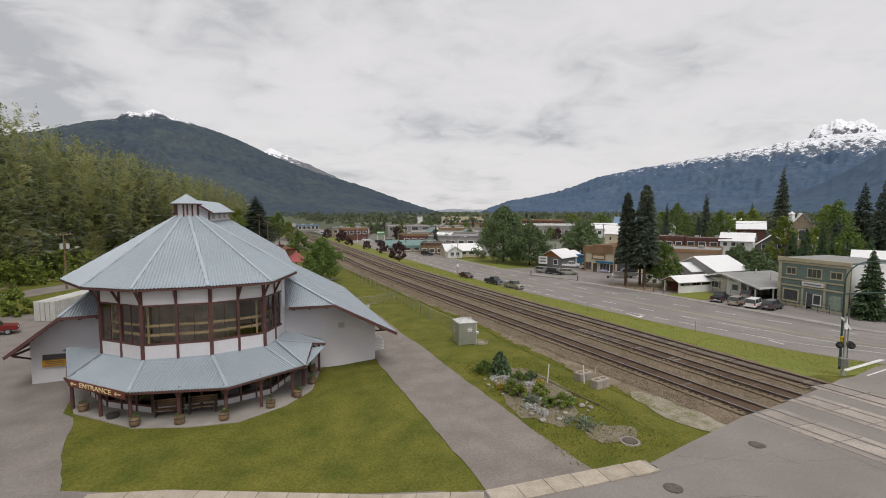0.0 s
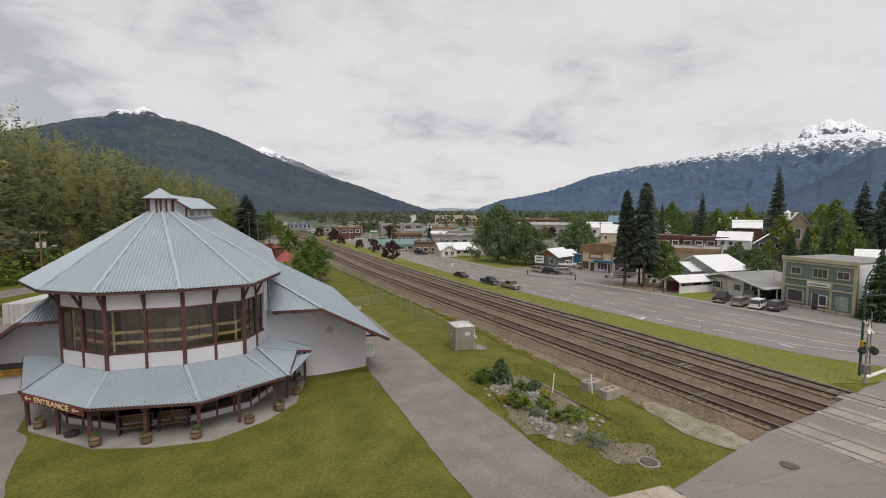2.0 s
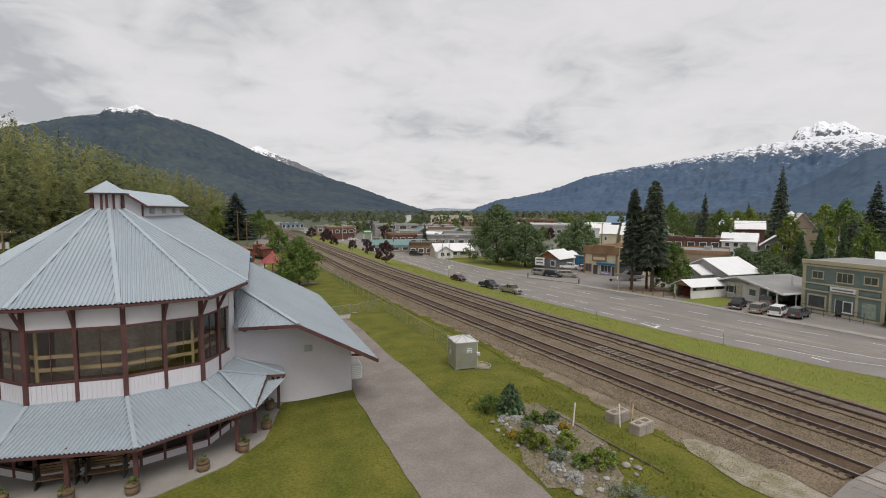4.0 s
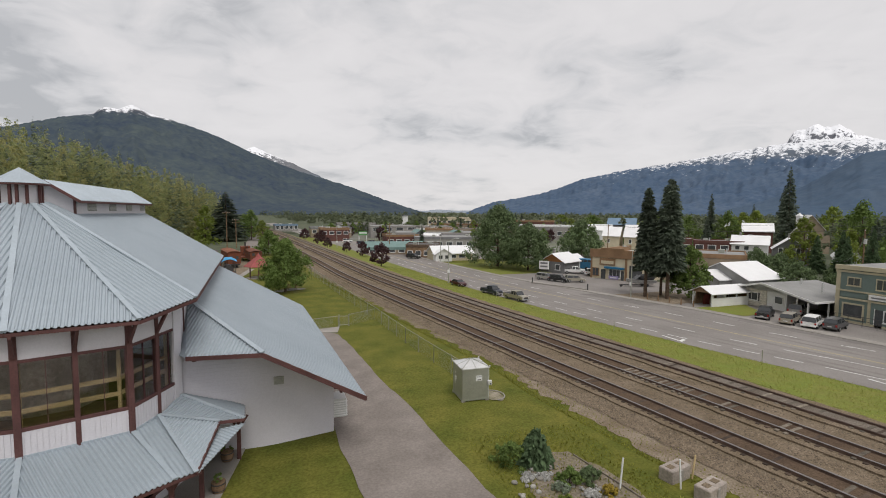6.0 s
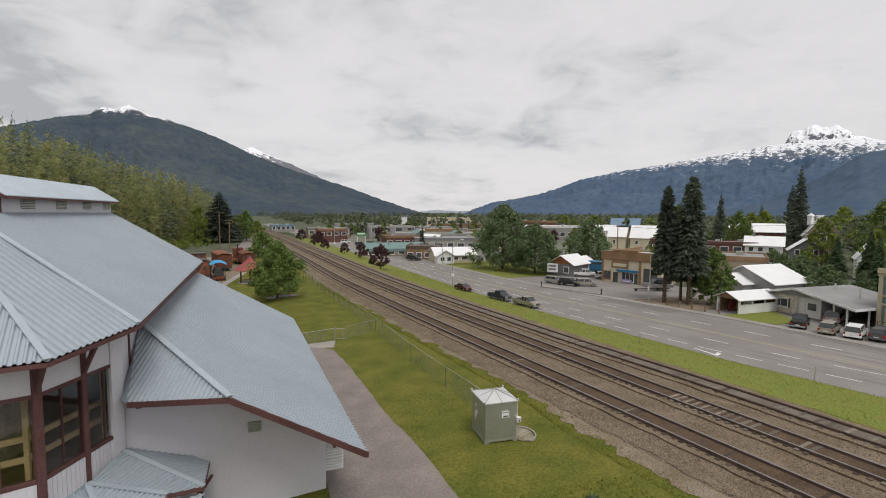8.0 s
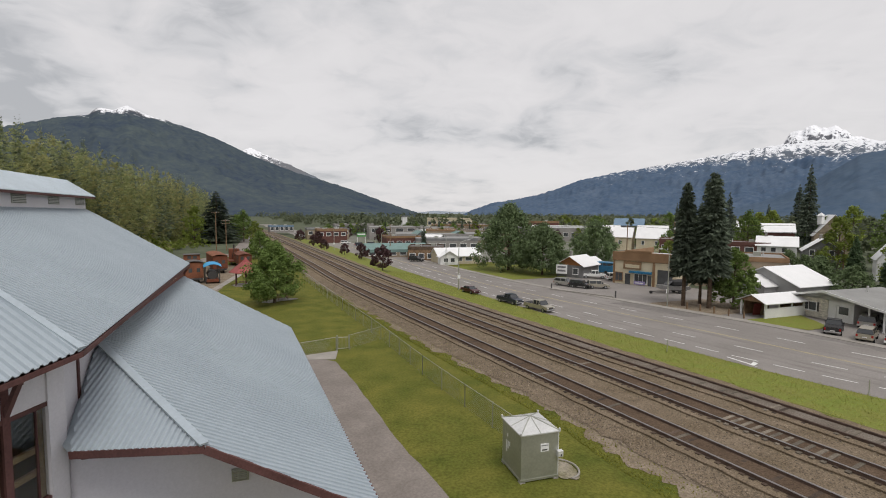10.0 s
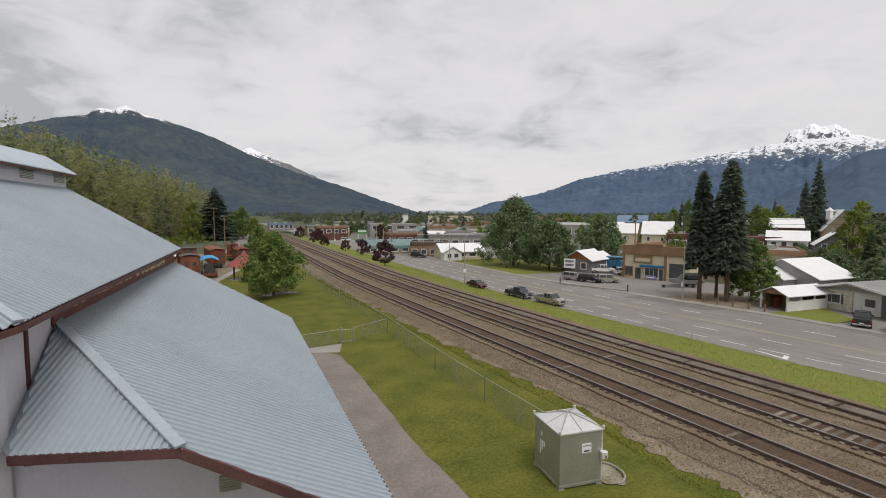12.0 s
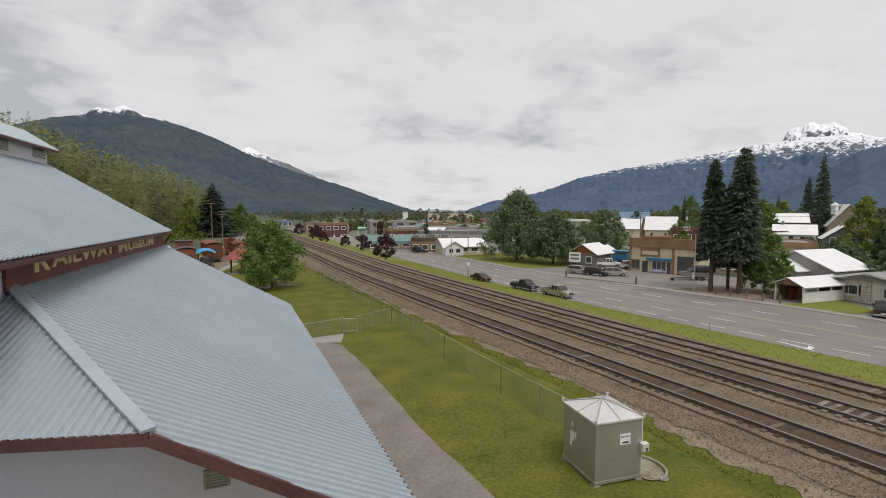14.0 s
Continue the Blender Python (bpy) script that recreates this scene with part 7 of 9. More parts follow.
    fb("flat_store", "wide dark-roofed shopping block", 88.0, 262.0, -20, 34, 22, 5.4, BLOCK_WALL, DARK_ROOF, TAN_WALL, 8, (1, 3), None, "", 3)
    fb("yellow_block", "pale yellow flat-roofed school block", 128.0, 398.0, -20, 36, 20, 10.0, CREAM_WALL, GREY_ROOF, CREAM_WALL, 9, (5, 7.5), None, "", 2)
    fb("flat_store", "low brown flat-roofed store block", 112.0, 340.0, -20, 40, 22, 6.4, TAN_WALL, GREY_ROOF, TAN_BAND, 8, (1.5, 3.5), None, "", 2)
    fb("red_store", "red two-storey corner store", 28.5, 262.0, 0, 14, 12, 6.2, RED_WALL, GREY_ROOF, TAN_BAND, 4, (3.4, 4.8))
    fb("flat_store", "pale corner block beside the street", 26.0, 290.0, 0, 22, 16, 5.6, TAN_WALL, GREY_ROOF, GREY_WALL, 6, (2.8, 4.4))
    fb("flat_store", "long low pale store far along the street", 8.0, 340.0, 5, 14, 12, 3.6, BLOCK_WALL, GREY_ROOF, BLUE_ROOF, 5, (1, 3))
    fb("flat_store", "far grey block beyond the line", 48.0, 350.0, -4, 28, 16, 6.4, GREY_WALL, GREY_ROOF, BLOCK_WALL, 6, (2, 4))
    fb("flat_store", "far pale flat-roofed store among trees", 158.0, 372.0, -30, 32, 18, 5.0, BLOCK_WALL, GREY_ROOF, BLOCK_WALL, 6, (2, 4))
    fb("flat_store", "low grey store with a tan front", 84.0, 206.0, -24, 22, 14, 4.4, TAN_WALL, GREY_ROOF, BLOCK_WALL, 5, (0.8, 2.4))
    rnd = random.Random(31)
    for k in range(30):
        y = rnd.uniform(225, 430)
        x = float(road_r(y)) + rnd.uniform(8, 60 + 0.35 * y)
        W, D, H = rnd.uniform(9, 24), rnd.uniform(8, 14), rnd.uniform(3.4, 7.0)
        wall = (BLOCK_WALL, TAN_WALL, CREAM_WALL, GREY_WALL, WHITE_PAINT, RED_WALL)[k % 6]
        if k % 3 == 0:
            gh("far_house", "far house with a pale roof among town trees", x, y, rnd.uniform(-50, 0), W * 0.6, D * 0.8, H * 0.7, H * 0.7 + 2.6, wall, (WHITE_ROOF, GREY_ROOF, DARK_ROOF, TEAL_ROOF)[k % 4], "xy"[k % 2], 0.4, ((1.5, 1.2, 2.8, 2.4),), group="far town houses")
        else:
            fb("far_store", "far low flat-roofed store among town trees", x, y, rnd.uniform(-40, 0), W, D, H, wall, (GREY_ROOF, GALV_ROOF, DARK_ROOF)[k % 3], (BLOCK_WALL, TAN_BAND, WHITE_PAINT, GREY_WALL)[k % 4], 4, (1.0, 2.6), group="far stores", units=1)
    tw = thing("hose_tower", "slim white tower above the town roofs", "tower", 96.0, 352.0, g1(96, 352))
    part("shaft", box(-1.7, -1.7, 0, 1.7, 1.7, 11.5), WHITE_PAINT, tw)
    part("cap", box(-2.0, -2.0, 11.5, 2.0, 2.0, 12.3, 0.05), GREY_WALL, tw)
    ch = thing("green_canopy_sign", "green filling-station price sign on posts", "sign", 46.0, 244.0, g1(46, 244))
    part("panel", box(-2.0, -0.2, 3.8, 2.0, 0.2, 5.6, 0.05), mat("green_sign", (0.10, 0.30, 0.09), 0.6), ch)
    for x in (-1.8, 1.8):
        part("post", rod(bmesh.new(), (x, 0, -0.2), (x, 0, 3.7), 0.15), WHITE_PAINT, ch)
    part("text_bar", box(-1.8, -0.24, 4.6, 1.8, -0.19, 5.2), WHITE_PAINT, ch)


build_town()

# ---- vehicles ----
def car_paint(name, col, metal=0.3):
    return mat(name, col, 0.32, metal, 0.06, 2, 12, spec=0.5, world_co=False)


PAINT = {"white": car_paint("white_car_paint", (0.72, 0.72, 0.71), 0.0), "silver": car_paint("silver_car_paint", (0.42, 0.41, 0.39), 0.5), "black": car_paint("black_car_paint", (0.035, 0.035, 0.038)), "navy": car_paint("navy_car_paint", (0.035, 0.042, 0.062)),
         "grey": car_paint("grey_car_paint", (0.12, 0.12, 0.125)), "maroon": car_paint("maroon_car_paint", (0.075, 0.018, 0.02)), "red": car_paint("red_car_paint", (0.20, 0.018, 0.015)), "sand": car_paint("sand_car_paint", (0.36, 0.33, 0.27), 0.4)}
CAR_GLASS = mat("car_glass", (0.04, 0.044, 0.048), 0.08, 0, 0.1, 2, 10, spec=0.7)
LAMP_RED = mat("red_lamp", (0.35, 0.02, 0.015), 0.3)
LAMP_CLEAR = mat("clear_lamp", (0.7, 0.7, 0.68), 0.2)

SHAPES = {
    # length, width, belt profile (x, z) of the lower body; cab profile (x, z)
    "sedan": (4.7, 1.8, ((0, 0.35), (0.05, 0.72), (1.2, 0.92), (3.9, 0.98), (4.65, 0.88), (4.7, 0.4)), ((1.15, 0.9), (1.95, 1.4), (3.3, 1.42), (4.05, 0.96))),
    "suv": (4.7, 1.85, ((0, 0.4), (0.05, 0.85), (1.15, 1.05), (4.6, 1.1), (4.7, 0.45)), ((1.1, 1.02), (1.75, 1.68), (4.3, 1.7), (4.62, 1.08))),
    "van": (4.9, 1.95, ((0, 0.35), (0.05, 0.8), (1.0, 1.0), (4.85, 1.05), (4.9, 0.4)), ((0.75, 0.95), (1.7, 1.72), (4.6, 1.74), (4.86, 1.02))),
    "pickup": (5.6, 1.95, ((0, 0.45), (0.05, 0.95), (1.4, 1.1), (5.55, 1.12), (5.6, 0.5)), ((1.35, 1.08), (1.95, 1.78), (3.3, 1.78), (3.55, 1.1))),
}


def vehicle(kind, label, colour, x, y, heading, name=None, size=1.0):
    """A car with its nose along heading (degrees from +y to the right)."""
    L, W, low, cab = SHAPES[kind]
    names = {"sedan": "sedan", "suv": "sport_utility_car", "van": "minivan", "pickup": "pickup_truck"}
    t = thing(name or names[kind], label, "car", x, y, g1(x, y) + 0.06, -heading + 90)
    pm = PAINT[colour]

    def loft(prof, w0, w1, z_split=None, bev=0.06):
        bm = bmesh.new()
        zs = [q[1] for q in prof]
        z0, z1 = min(zs), max(zs)
        left, right = [], []
        for px_, pz in prof:
            w = w0 + (w1 - w0) * (pz - z0) / (z1 - z0)
            left.append(bm.verts.new((L / 2 - px_, w / 2, pz)))
            right.append(bm.verts.new((L / 2 - px_, -w / 2, pz)))
        k = len(prof)
        for i in range(k):
            bm.faces.new((left[i], left[(i + 1) % k], right[(i + 1) % k], right[i]))
        bm.faces.new(left[::-1])
        bm.faces.new(right)
        bmesh.ops.bevel(bm, geom=bm.edges[:], offset=bev, segments=2, affect="EDGES")
        return bm
    part("body", loft(low, W, W - 0.08), pm, t, smooth=False)
    part("cabin", loft(cab, W - 0.12, W - 0.42, bev=0.05), CAR_GLASS, t, "dark glazed cabin")
    r0, r1 = cab[1][0], cab[2][0]
    part("roof_panel", box(L / 2 - r1 - 0.02, -(W - 0.46) / 2, cab[1][1] - 0.03, L / 2 - r0 + 0.02, (W - 0.46) / 2, cab[1][1] + 0.025, 0.02), pm, t)
    for f in (0.0, 0.45, 1.0) if kind != "sedan" else (0.5,):
        xx = L / 2 - (r0 + (r1 - r0) * f)
        for s in (-1, 1):
            part("pillar", beam(bmesh.new(), (xx, s * (W - 0.13) / 2, cab[0][1] - 0.02), (xx, s * (W - 0.44) / 2, cab[1][1]), 0.1, 0.05), pm, t)
    if kind == "pickup":
        part("cargo_bed", box(-L / 2 + 0.12, -W / 2 + 0.14, 0.8, L / 2 - 3.75, W / 2 - 0.14, 1.13), PLASTIC_DARK, t, "dark open cargo bed")
    for wx in (L / 2 - 0.95, -L / 2 + 1.0):
        for s in (-1, 1):
            w = part("wheel", rod(bmesh.new(), (wx, s * (W / 2 - 0.2), 0.34), (wx, s * (W / 2 + 0.02), 0.34), 0.345, seg=16), PLASTIC_DARK, t, "black tyre")
            part("rim", rod(bmesh.new(), (wx, s * (W / 2 - 0.02), 0.34), (wx, s * (W / 2 + 0.03), 0.34), 0.21, seg=12), CHROME, w)
    hz = low[1][1] - 0.14
    for s in (-1, 1):
        part("headlight", box(L / 2 - 0.12, s * (W / 2 - 0.3) - 0.17, hz - 0.08, L / 2 + 0.012, s * (W / 2 - 0.3) + 0.17, hz + 0.08, 0.02), LAMP_CLEAR, t)
        part("tail_light", box(-L / 2 - 0.012, s * (W / 2 - 0.17) - 0.1, 0.68, -L / 2 + 0.1, s * (W / 2 - 0.17) + 0.1, 0.98, 0.02), LAMP_RED, t)
        part("mirror", box(L / 2 - cab[0][0] - 0.35, s * (W / 2 + 0.02) - 0.1, cab[0][1] + 0.03, L / 2 - cab[0][0] - 0.2, s * (W / 2 + 0.02) + 0.1, cab[0][1] + 0.2, 0.02), pm, t)
    part("bumper", box(L / 2 - 0.1, -W / 2 + 0.05, 0.34, L / 2 + 0.06, W / 2 - 0.05, 0.55, 0.03), CHROME if kind == "pickup" else pm, t)
    part("bumper", box(-L / 2 - 0.06, -W / 2 + 0.05, 0.36, -L / 2 + 0.1, W / 2 - 0.05, 0.57, 0.03), CHROME if kind == "pickup" else pm, t)
    part("plate", box(-L / 2 - 0.075, -0.25, 0.6, -L / 2 - 0.02, 0.25, 0.72), WHITE_PAINT, t)
    part("grille", box(L / 2 - 0.05, -0.5, 0.55, L / 2 + 0.02, 0.5, hz + 0.05), METAL_DARK, t)
    t.matrix_basis = t.matrix_basis @ Matrix.Diagonal((size, size, size, 1))
    return t


vehicle("pickup", "dark pickup truck parked in front of the bungalow", "black", 73.6, 66.4, 62, size=0.93)
vehicle("suv", "silver family car parked nose-in by the bungalow", "sand", 73.4, 62.6, 68, size=0.93)
vehicle("van", "white minivan parked nose-in by the bungalow", "white", 74.4, 60.2, 68, size=0.93)
vehicle("van", "silver minivan under the bungalow's car shelter", "silver", 81.2, 66.6, 70)
vehicle("suv", "dark grey car parked in front of the teal shop", "grey", 75.9, 58.2, 75, size=0.93)
vehicle("suv", "white car parked beside the teal shop", "white", 86.0, 50.6, -72)
vehicle("pickup", "dark navy pickup parked on the street verge", "navy", 43.0, 96.4, 166, size=0.88)
vehicle("pickup", "silver crew-cab pickup parked on the street verge", "sand", 44.6, 90.0, 166, size=0.9)
vehicle("sedan", "dark maroon car parked on the street verge", "maroon", 40.6, 107.2, 168, size=0.9)
vehicle("suv", "black car in the shop car park", "black", 64.8, 107.6, 150, size=0.92)
vehicle("suv", "silver car in the shop car park", "sand", 67.8, 105.9, 115, size=0.92)
vehicle("suv", "small pale car in the shop car park", "silver", 63.4, 111.0, 150, size=0.92)
vehicle("pickup", "white pickup beside the blue bus", "white", 76.6, 118.8, 120)
vehicle("suv", "white car beside the shop", "white", 79.2, 114.0, 110)
vehicle("pickup", "red pickup parked on the museum forecourt", "red", -32.6, 67.6, 70)
vehicle("suv", "dark car parked by the timber inn", "black", 48.2, 166.4, 140)
for _x, _y, _c in ((52, 226, "white"), (47, 214, "silver"), (44, 236, "navy"), (40, 252, "white"), (50, 240, "grey"), (34, 282, "white"), (28, 320, "silver"), (24, 330, "white")):
    vehicle("suv", "car parked on a store forecourt", _c, _x, _y, 90)

# ---- lineside things ----
def soil_patch(name, label, cx, cy, rx, ry, dz, material, seed, ang=0.0, category="ground"):
    """An irregular patch of bare ground."""
    verts, faces = [(cx, cy, g1(cx, cy) + dz)], []
    n, rings = 40, 5
    for r in range(1, rings + 1):
        for k in range(n):
            a = 2 * math.pi * k / n
            f = r / rings * (1 + 0.35 * noise.noise((math.cos(a) * 1.5, math.sin(a) * 1.5, seed)) + 0.15 * noise.noise((math.cos(a) * 5, math.sin(a) * 5, seed + 3)))
            u, v = rx * f * math.cos(a), ry * f * math.sin(a)
            x, y = cx + u * math.cos(ang) - v * math.sin(ang), cy + u * math.sin(ang) + v * math.cos(ang)
            verts.append((x, y, g1(x, y) + dz))
    for k in range(n):
        faces.append((0, 1 + k, 1 + (k + 1) % n))
        for r in range(rings - 1):
            a, b = 1 + r * n, 1 + (r + 1) * n
            faces.append((a + k, b + k, b + (k + 1) % n, a + (k + 1) % n))
    return tagged(raw(name, verts, faces, material), label, category, kind="structure")


GRAVELLY = mat("pale_gravel", (0.33, 0.292, 0.235), 0.95, 0, 0.4, 1.3, 9, 0.6, 25, col2=(0.19, 0.172, 0.095))
BED_SOIL = mat("bed_soil", (0.225, 0.188, 0.148), 0.95, 0, 0.45, 1.4, 7, 0.7, 18, col2=(0.165, 0.142, 0.088))
soil_patch("bare_gravel", "bare pale gravel beside the crossing", 26.0, 25.6, 2.1, 3.8, 0.035, GRAVELLY, 2, 0.15)
soil_patch("bed_ground", "stony soil of the planting bed", 17.3, 31.6, 2.75, 5.4, 0.03, BED_SOIL, 5, -0.18)
soil_patch("worn_earth", "worn earth round the manhole", 18.6, 24.2, 1.6, 1.2, 0.028, BED_SOIL, 9)


def build_signal_cabinet():
    t = thing("signal_cabinet", "grey-green galvanised railway signal cabinet with pyramid roof", "equipment cabinet", 17.2, 45.75, g1(17.2, 45.7), -3)
    a, b, z0, z1 = 0.95, 1.02, 0.1, 2.27
    part("body", box(-a, -b, z0, a, b, z1, 0.015), GALV, t)
    apex = 2.66
    e = 0.05
    c = [(-a - e, -b - e), (a + e, -b - e), (a + e, b + e), (-a - e, b + e)]
    for i in range(4):
        p0, p1 = c[i], c[(i + 1) % 4]
        bm = bmesh.new()
        v = [bm.verts.new((p0[0], p0[1], z1)), bm.verts.new((p1[0], p1[1], z1)), bm.verts.new((0, 0, apex)), bm.verts.new((p0[0], p0[1], z1 - 0.06)), bm.verts.new((p1[0], p1[1], z1 - 0.06))]
        bm.faces.new(v[:3])
        bm.faces.new((v[3], v[4], v[1], v[0]))
        part("roof_plate", bm, GALV_ROOF, t)
        part("roof_seam", beam(bmesh.new(), (p0[0], p0[1], z1 + 0.01), (0, 0, apex + 0.01), 0.05, 0.03), GALV, t)
        m = ((p0[0] + p1[0]) / 2, (p0[1] + p1[1]) / 2)
        part("roof_seam", beam(bmesh.new(), (m[0], m[1], z1 + 0.01), (0, 0, apex + 0.01), 0.035, 0.02), GALV, t)
        eye = bmesh.new()
        rod(eye, (p0[0] * 0.98, p0[1] * 0.98, z1), (p0[0] * 0.98, p0[1] * 0.98, z1 + 0.12), 0.05)
        part("lifting_eye", eye, GALV_ROOF, t)
    for x in (-a + 0.1, a - 0.1):
        for y in (-b + 0.1, b - 0.1):
            f = part("foot", box(x - 0.07, y - 0.07, -0.15, x + 0.07, y + 0.07, z0, 0.01), METAL_DARK, t)
            part("pad", box(x - 0.13, y - 0.13, -0.15, x + 0.13, y + 0.13, 0.04, 0.01), CONCRETE, f)
    sg = part("warning_sign", box(0.02, -b - 0.025, 1.37, 0.44, -b - 0.005, 1.74), WHITE_PAINT, t, "small white warning notice")
    part("sign_bar", box(0.05, -b - 0.032, 1.64, 0.41, -b - 0.022, 1.68), GREY_WALL, sg)
    part("sign_bar", box(0.1, -b - 0.032, 1.42, 0.36, -b - 0.022, 1.48), METAL_DARK, sg)
    part("door_lip", box(a - 0.04, -b - 0.02, z0 + 0.05, a + 0.01, -b + 0.0, z1 - 0.05), GALV_ROOF, t)
    mb = part("meter_box", box(a - 0.12, -b - 0.2, 1.07, a + 0.16, -b, 1.37, 0.02), GALV_ROOF, t)
    part("latch", box(a + 0.02, -b - 0.22, 1.12, a + 0.07, -b - 0.19, 1.22), METAL_DARK, mb)
    for y, z, h in ((0.35, 1.2, 0.35), (0.5, 1.1, 0.55), (0.2, 1.3, 0.2), (0.42, 1.65, 0.16)):
        part("emblem_bar", box(-a - 0.012, y - 0.05, z - h / 2, -a - 0.004, y + 0.05, z + h / 2), WHITE_PAINT, t)
    part("skirting", box(-a - 0.02, -b - 0.02, z0 - 0.04, a + 0.02, b + 0.02, z0 + 0.06), GALV, t)
    soil_patch("cabinet_pad", "small gravel pad beside the signal cabinet", 18.7, 45.3, 0.75, 0.85, 0.05, GRAVELLY, 3)
    hose = thing("edging_hose", "grey bent pipe edging the gravel pad", "pipe", 18.7, 45.3, g1(18.7, 45.3))
    bm = bmesh.new()
    pts = [(0.8 * math.cos(a), 0.9 * math.sin(a), 0.07) for a in np.linspace(-1.6, 1.4, 14)]
    for q0, q1 in zip(pts, pts[1:]):
        rod(bm, q0, q1, 0.05, seg=6)
    part("pipe", bm, CONCRETE, hose)


build_signal_cabinet()

MESH_WIRE = mat("fence_wire", (0.33, 0.34, 0.32), 0.5, 0.5, 0.1, 2, 10)


def chain_fence(name, label, a, b, h=1.5, gap=3.0, wire=0.13):
    a, b = Vector((a[0], a[1], 0)), Vector((b[0], b[1], 0))
    n = max(1, round((b - a).length / gap))
    t = thing(name, label, "fence", a.x, a.y, g1(a.x, a.y))
    base = t.matrix_basis.translation

    def at(f, z):
        p = a.lerp(b, f)
        return Vector((p.x, p.y, g1(p.x, p.y) + z)) - base
    for k in range(n + 1):
        f = k / n
        part("post", rod(bmesh.new(), at(f, -0.2), at(f, h + 0.04), 0.035), GALV, t)
    for k in range(n):
        part("top_rail", rod(bmesh.new(), at(k / n, h), at((k + 1) / n, h), 0.024, seg=6), GALV, t)
    verts, faces = [], []
    L = (b - a).length
    m = int(L / wire)
    run = h / L
    w = Vector((b - a)).normalized() * 0.007
    for k in range(-int(h / wire), m):
        for s in (1, -1):
            f0, f1 = k * wire / L, k * wire / L + run
            z0, z1 = (0.03, h) if s > 0 else (h, 0.03)
            if f0 < 0 or f1 > 1:
                continue
            p, q = at(f0, z0), at(f1, z1)
            i = len(verts)
            verts += [p - w, p + w, q + w, q - w]
            faces.append((i, i + 1, i + 2, i + 3))
    raw("wire_mesh", [tuple(v) for v in verts], faces, MESH_WIRE, t)
    return t


FENCE = ((17.9, 47.2), (17.3, 54.0), (16.7, 61.0), (16.0, 72.3), (14.6, 88.0), (13.0, 107.0), (12.0, 120.0))
for _a, _b in zip(FENCE, FENCE[1:]):
    chain_fence("chain_link_fence", "galvanised chain-link fence between lawn and railway", _a, _b)
chain_fence("chain_link_fence", "low chain-link cross fence on the lawn", (12.5, 69.6), (16.0, 72.3), 1.3)
chain_fence("chain_link_fence", "short chain-link fence beside the hall", (7.4, 68.6), (11.3, 69.6), 1.2)


def gate():
    t = thing("garden_gate", "small galvanised tube gate in the fence", "gate", 11.4, 69.65, g1(11.4, 69.6), -6)
    for x in (0, 1.05):
        part("gate_post", rod(bmesh.new(), (x, 0, -0.2), (x, 0, 1.35), 0.05), GALV, t)
    fr = part("gate_frame", rod(rod(bmesh.new(), (0.05, 0, 0.15), (1.0, 0, 0.15), 0.025), (0.05, 0, 1.15), (1.0, 0, 1.15), 0.025), GALV, t)
    for x in np.arange(0.12, 1.0, 0.12):
        part("gate_wire", rod(bmesh.new(), (x, 0, 0.15), (x, 0, 1.15), 0.008, seg=5), MESH_WIRE, fr)


gate()
tagged(part("gate_slab", slab(bmesh.new(), [(7.4, 67.6, 0.07), (10.9, 66.9, 0.06), (11.4, 69.3, 0.07), (7.4, 68.5, 0.07)], 0.1), CONCRETE), "pale concrete slab before the gate", "slab", kind="structure")


def concrete_block(x, y, rz):
    t = thing("concrete_block", "grey cast concrete block with lifting notches", "concrete block", x, y, g1(x, y), rz, "concrete blocks by the line")
    bm = box(-0.75, -0.38, -0.08, 0.75, 0.38, 0.68, 0.04)
    part("body", bm, PANEL, t)
    for sx in (-0.35, 0.35):
        part("notch", box(sx - 0.2, -0.16, 0.665, sx + 0.2, 0.16, 0.70, 0.01), BALLAST, t)
    part("key", box(-0.12, -0.42, 0.0, 0.12, -0.36, 0.6, 0.02), CONCRETE, t)


concrete_block(22.9, 33.3, 12)
concrete_block(23.2, 31.5, 14)
for _x, _y, _h, _lean in ((19.5, 33.2, 1.5, 5), (22.4, 32.4, 1.5, -6), (23.7, 33.0, 1.2, 8)):
    _t = thing("marker_stake", "thin weathered white wooden stake", "stake", _x, _y, g1(_x, _y), 0, "marker stakes")
    part("stake", beam(bmesh.new(), (0, 0, -0.2), (math.sin(radians(_lean)) * _h, 0, _h), 0.07, 0.05), WHITE_PAINT if _lean != 8 else TIMBER, _t)


def manhole(x, y, ring=True):
    t = thing("manhole", "round iron manhole cover" + (" in a pale concrete ring" if ring else " in the asphalt"), "manhole", x, y, g1(x, y) + (0.0 if ring else road_lift(x, y)))
    if ring:
        part("concrete_ring", rod(bmesh.new(), (0, 0, -0.1), (0, 0, 0.07), 0.62, 0.58, 24), PANEL, t)
    part("frame", rod(bmesh.new(), (0, 0, 0.0), (0, 0, 0.085 if ring else 0.012), 0.46, seg=20), METAL_DARK, t)
    part("cover", rod(bmesh.new(), (0, 0, 0.0), (0, 0, 0.10 if ring else 0.02), 0.40, seg=20), mat("manhole_iron", (0.14, 0.115, 0.095), 0.7, 0.3), t)


manhole(19.1, 22.95)
manhole(26.0, 20.4, False)
manhole(17.8, 18.2, False)


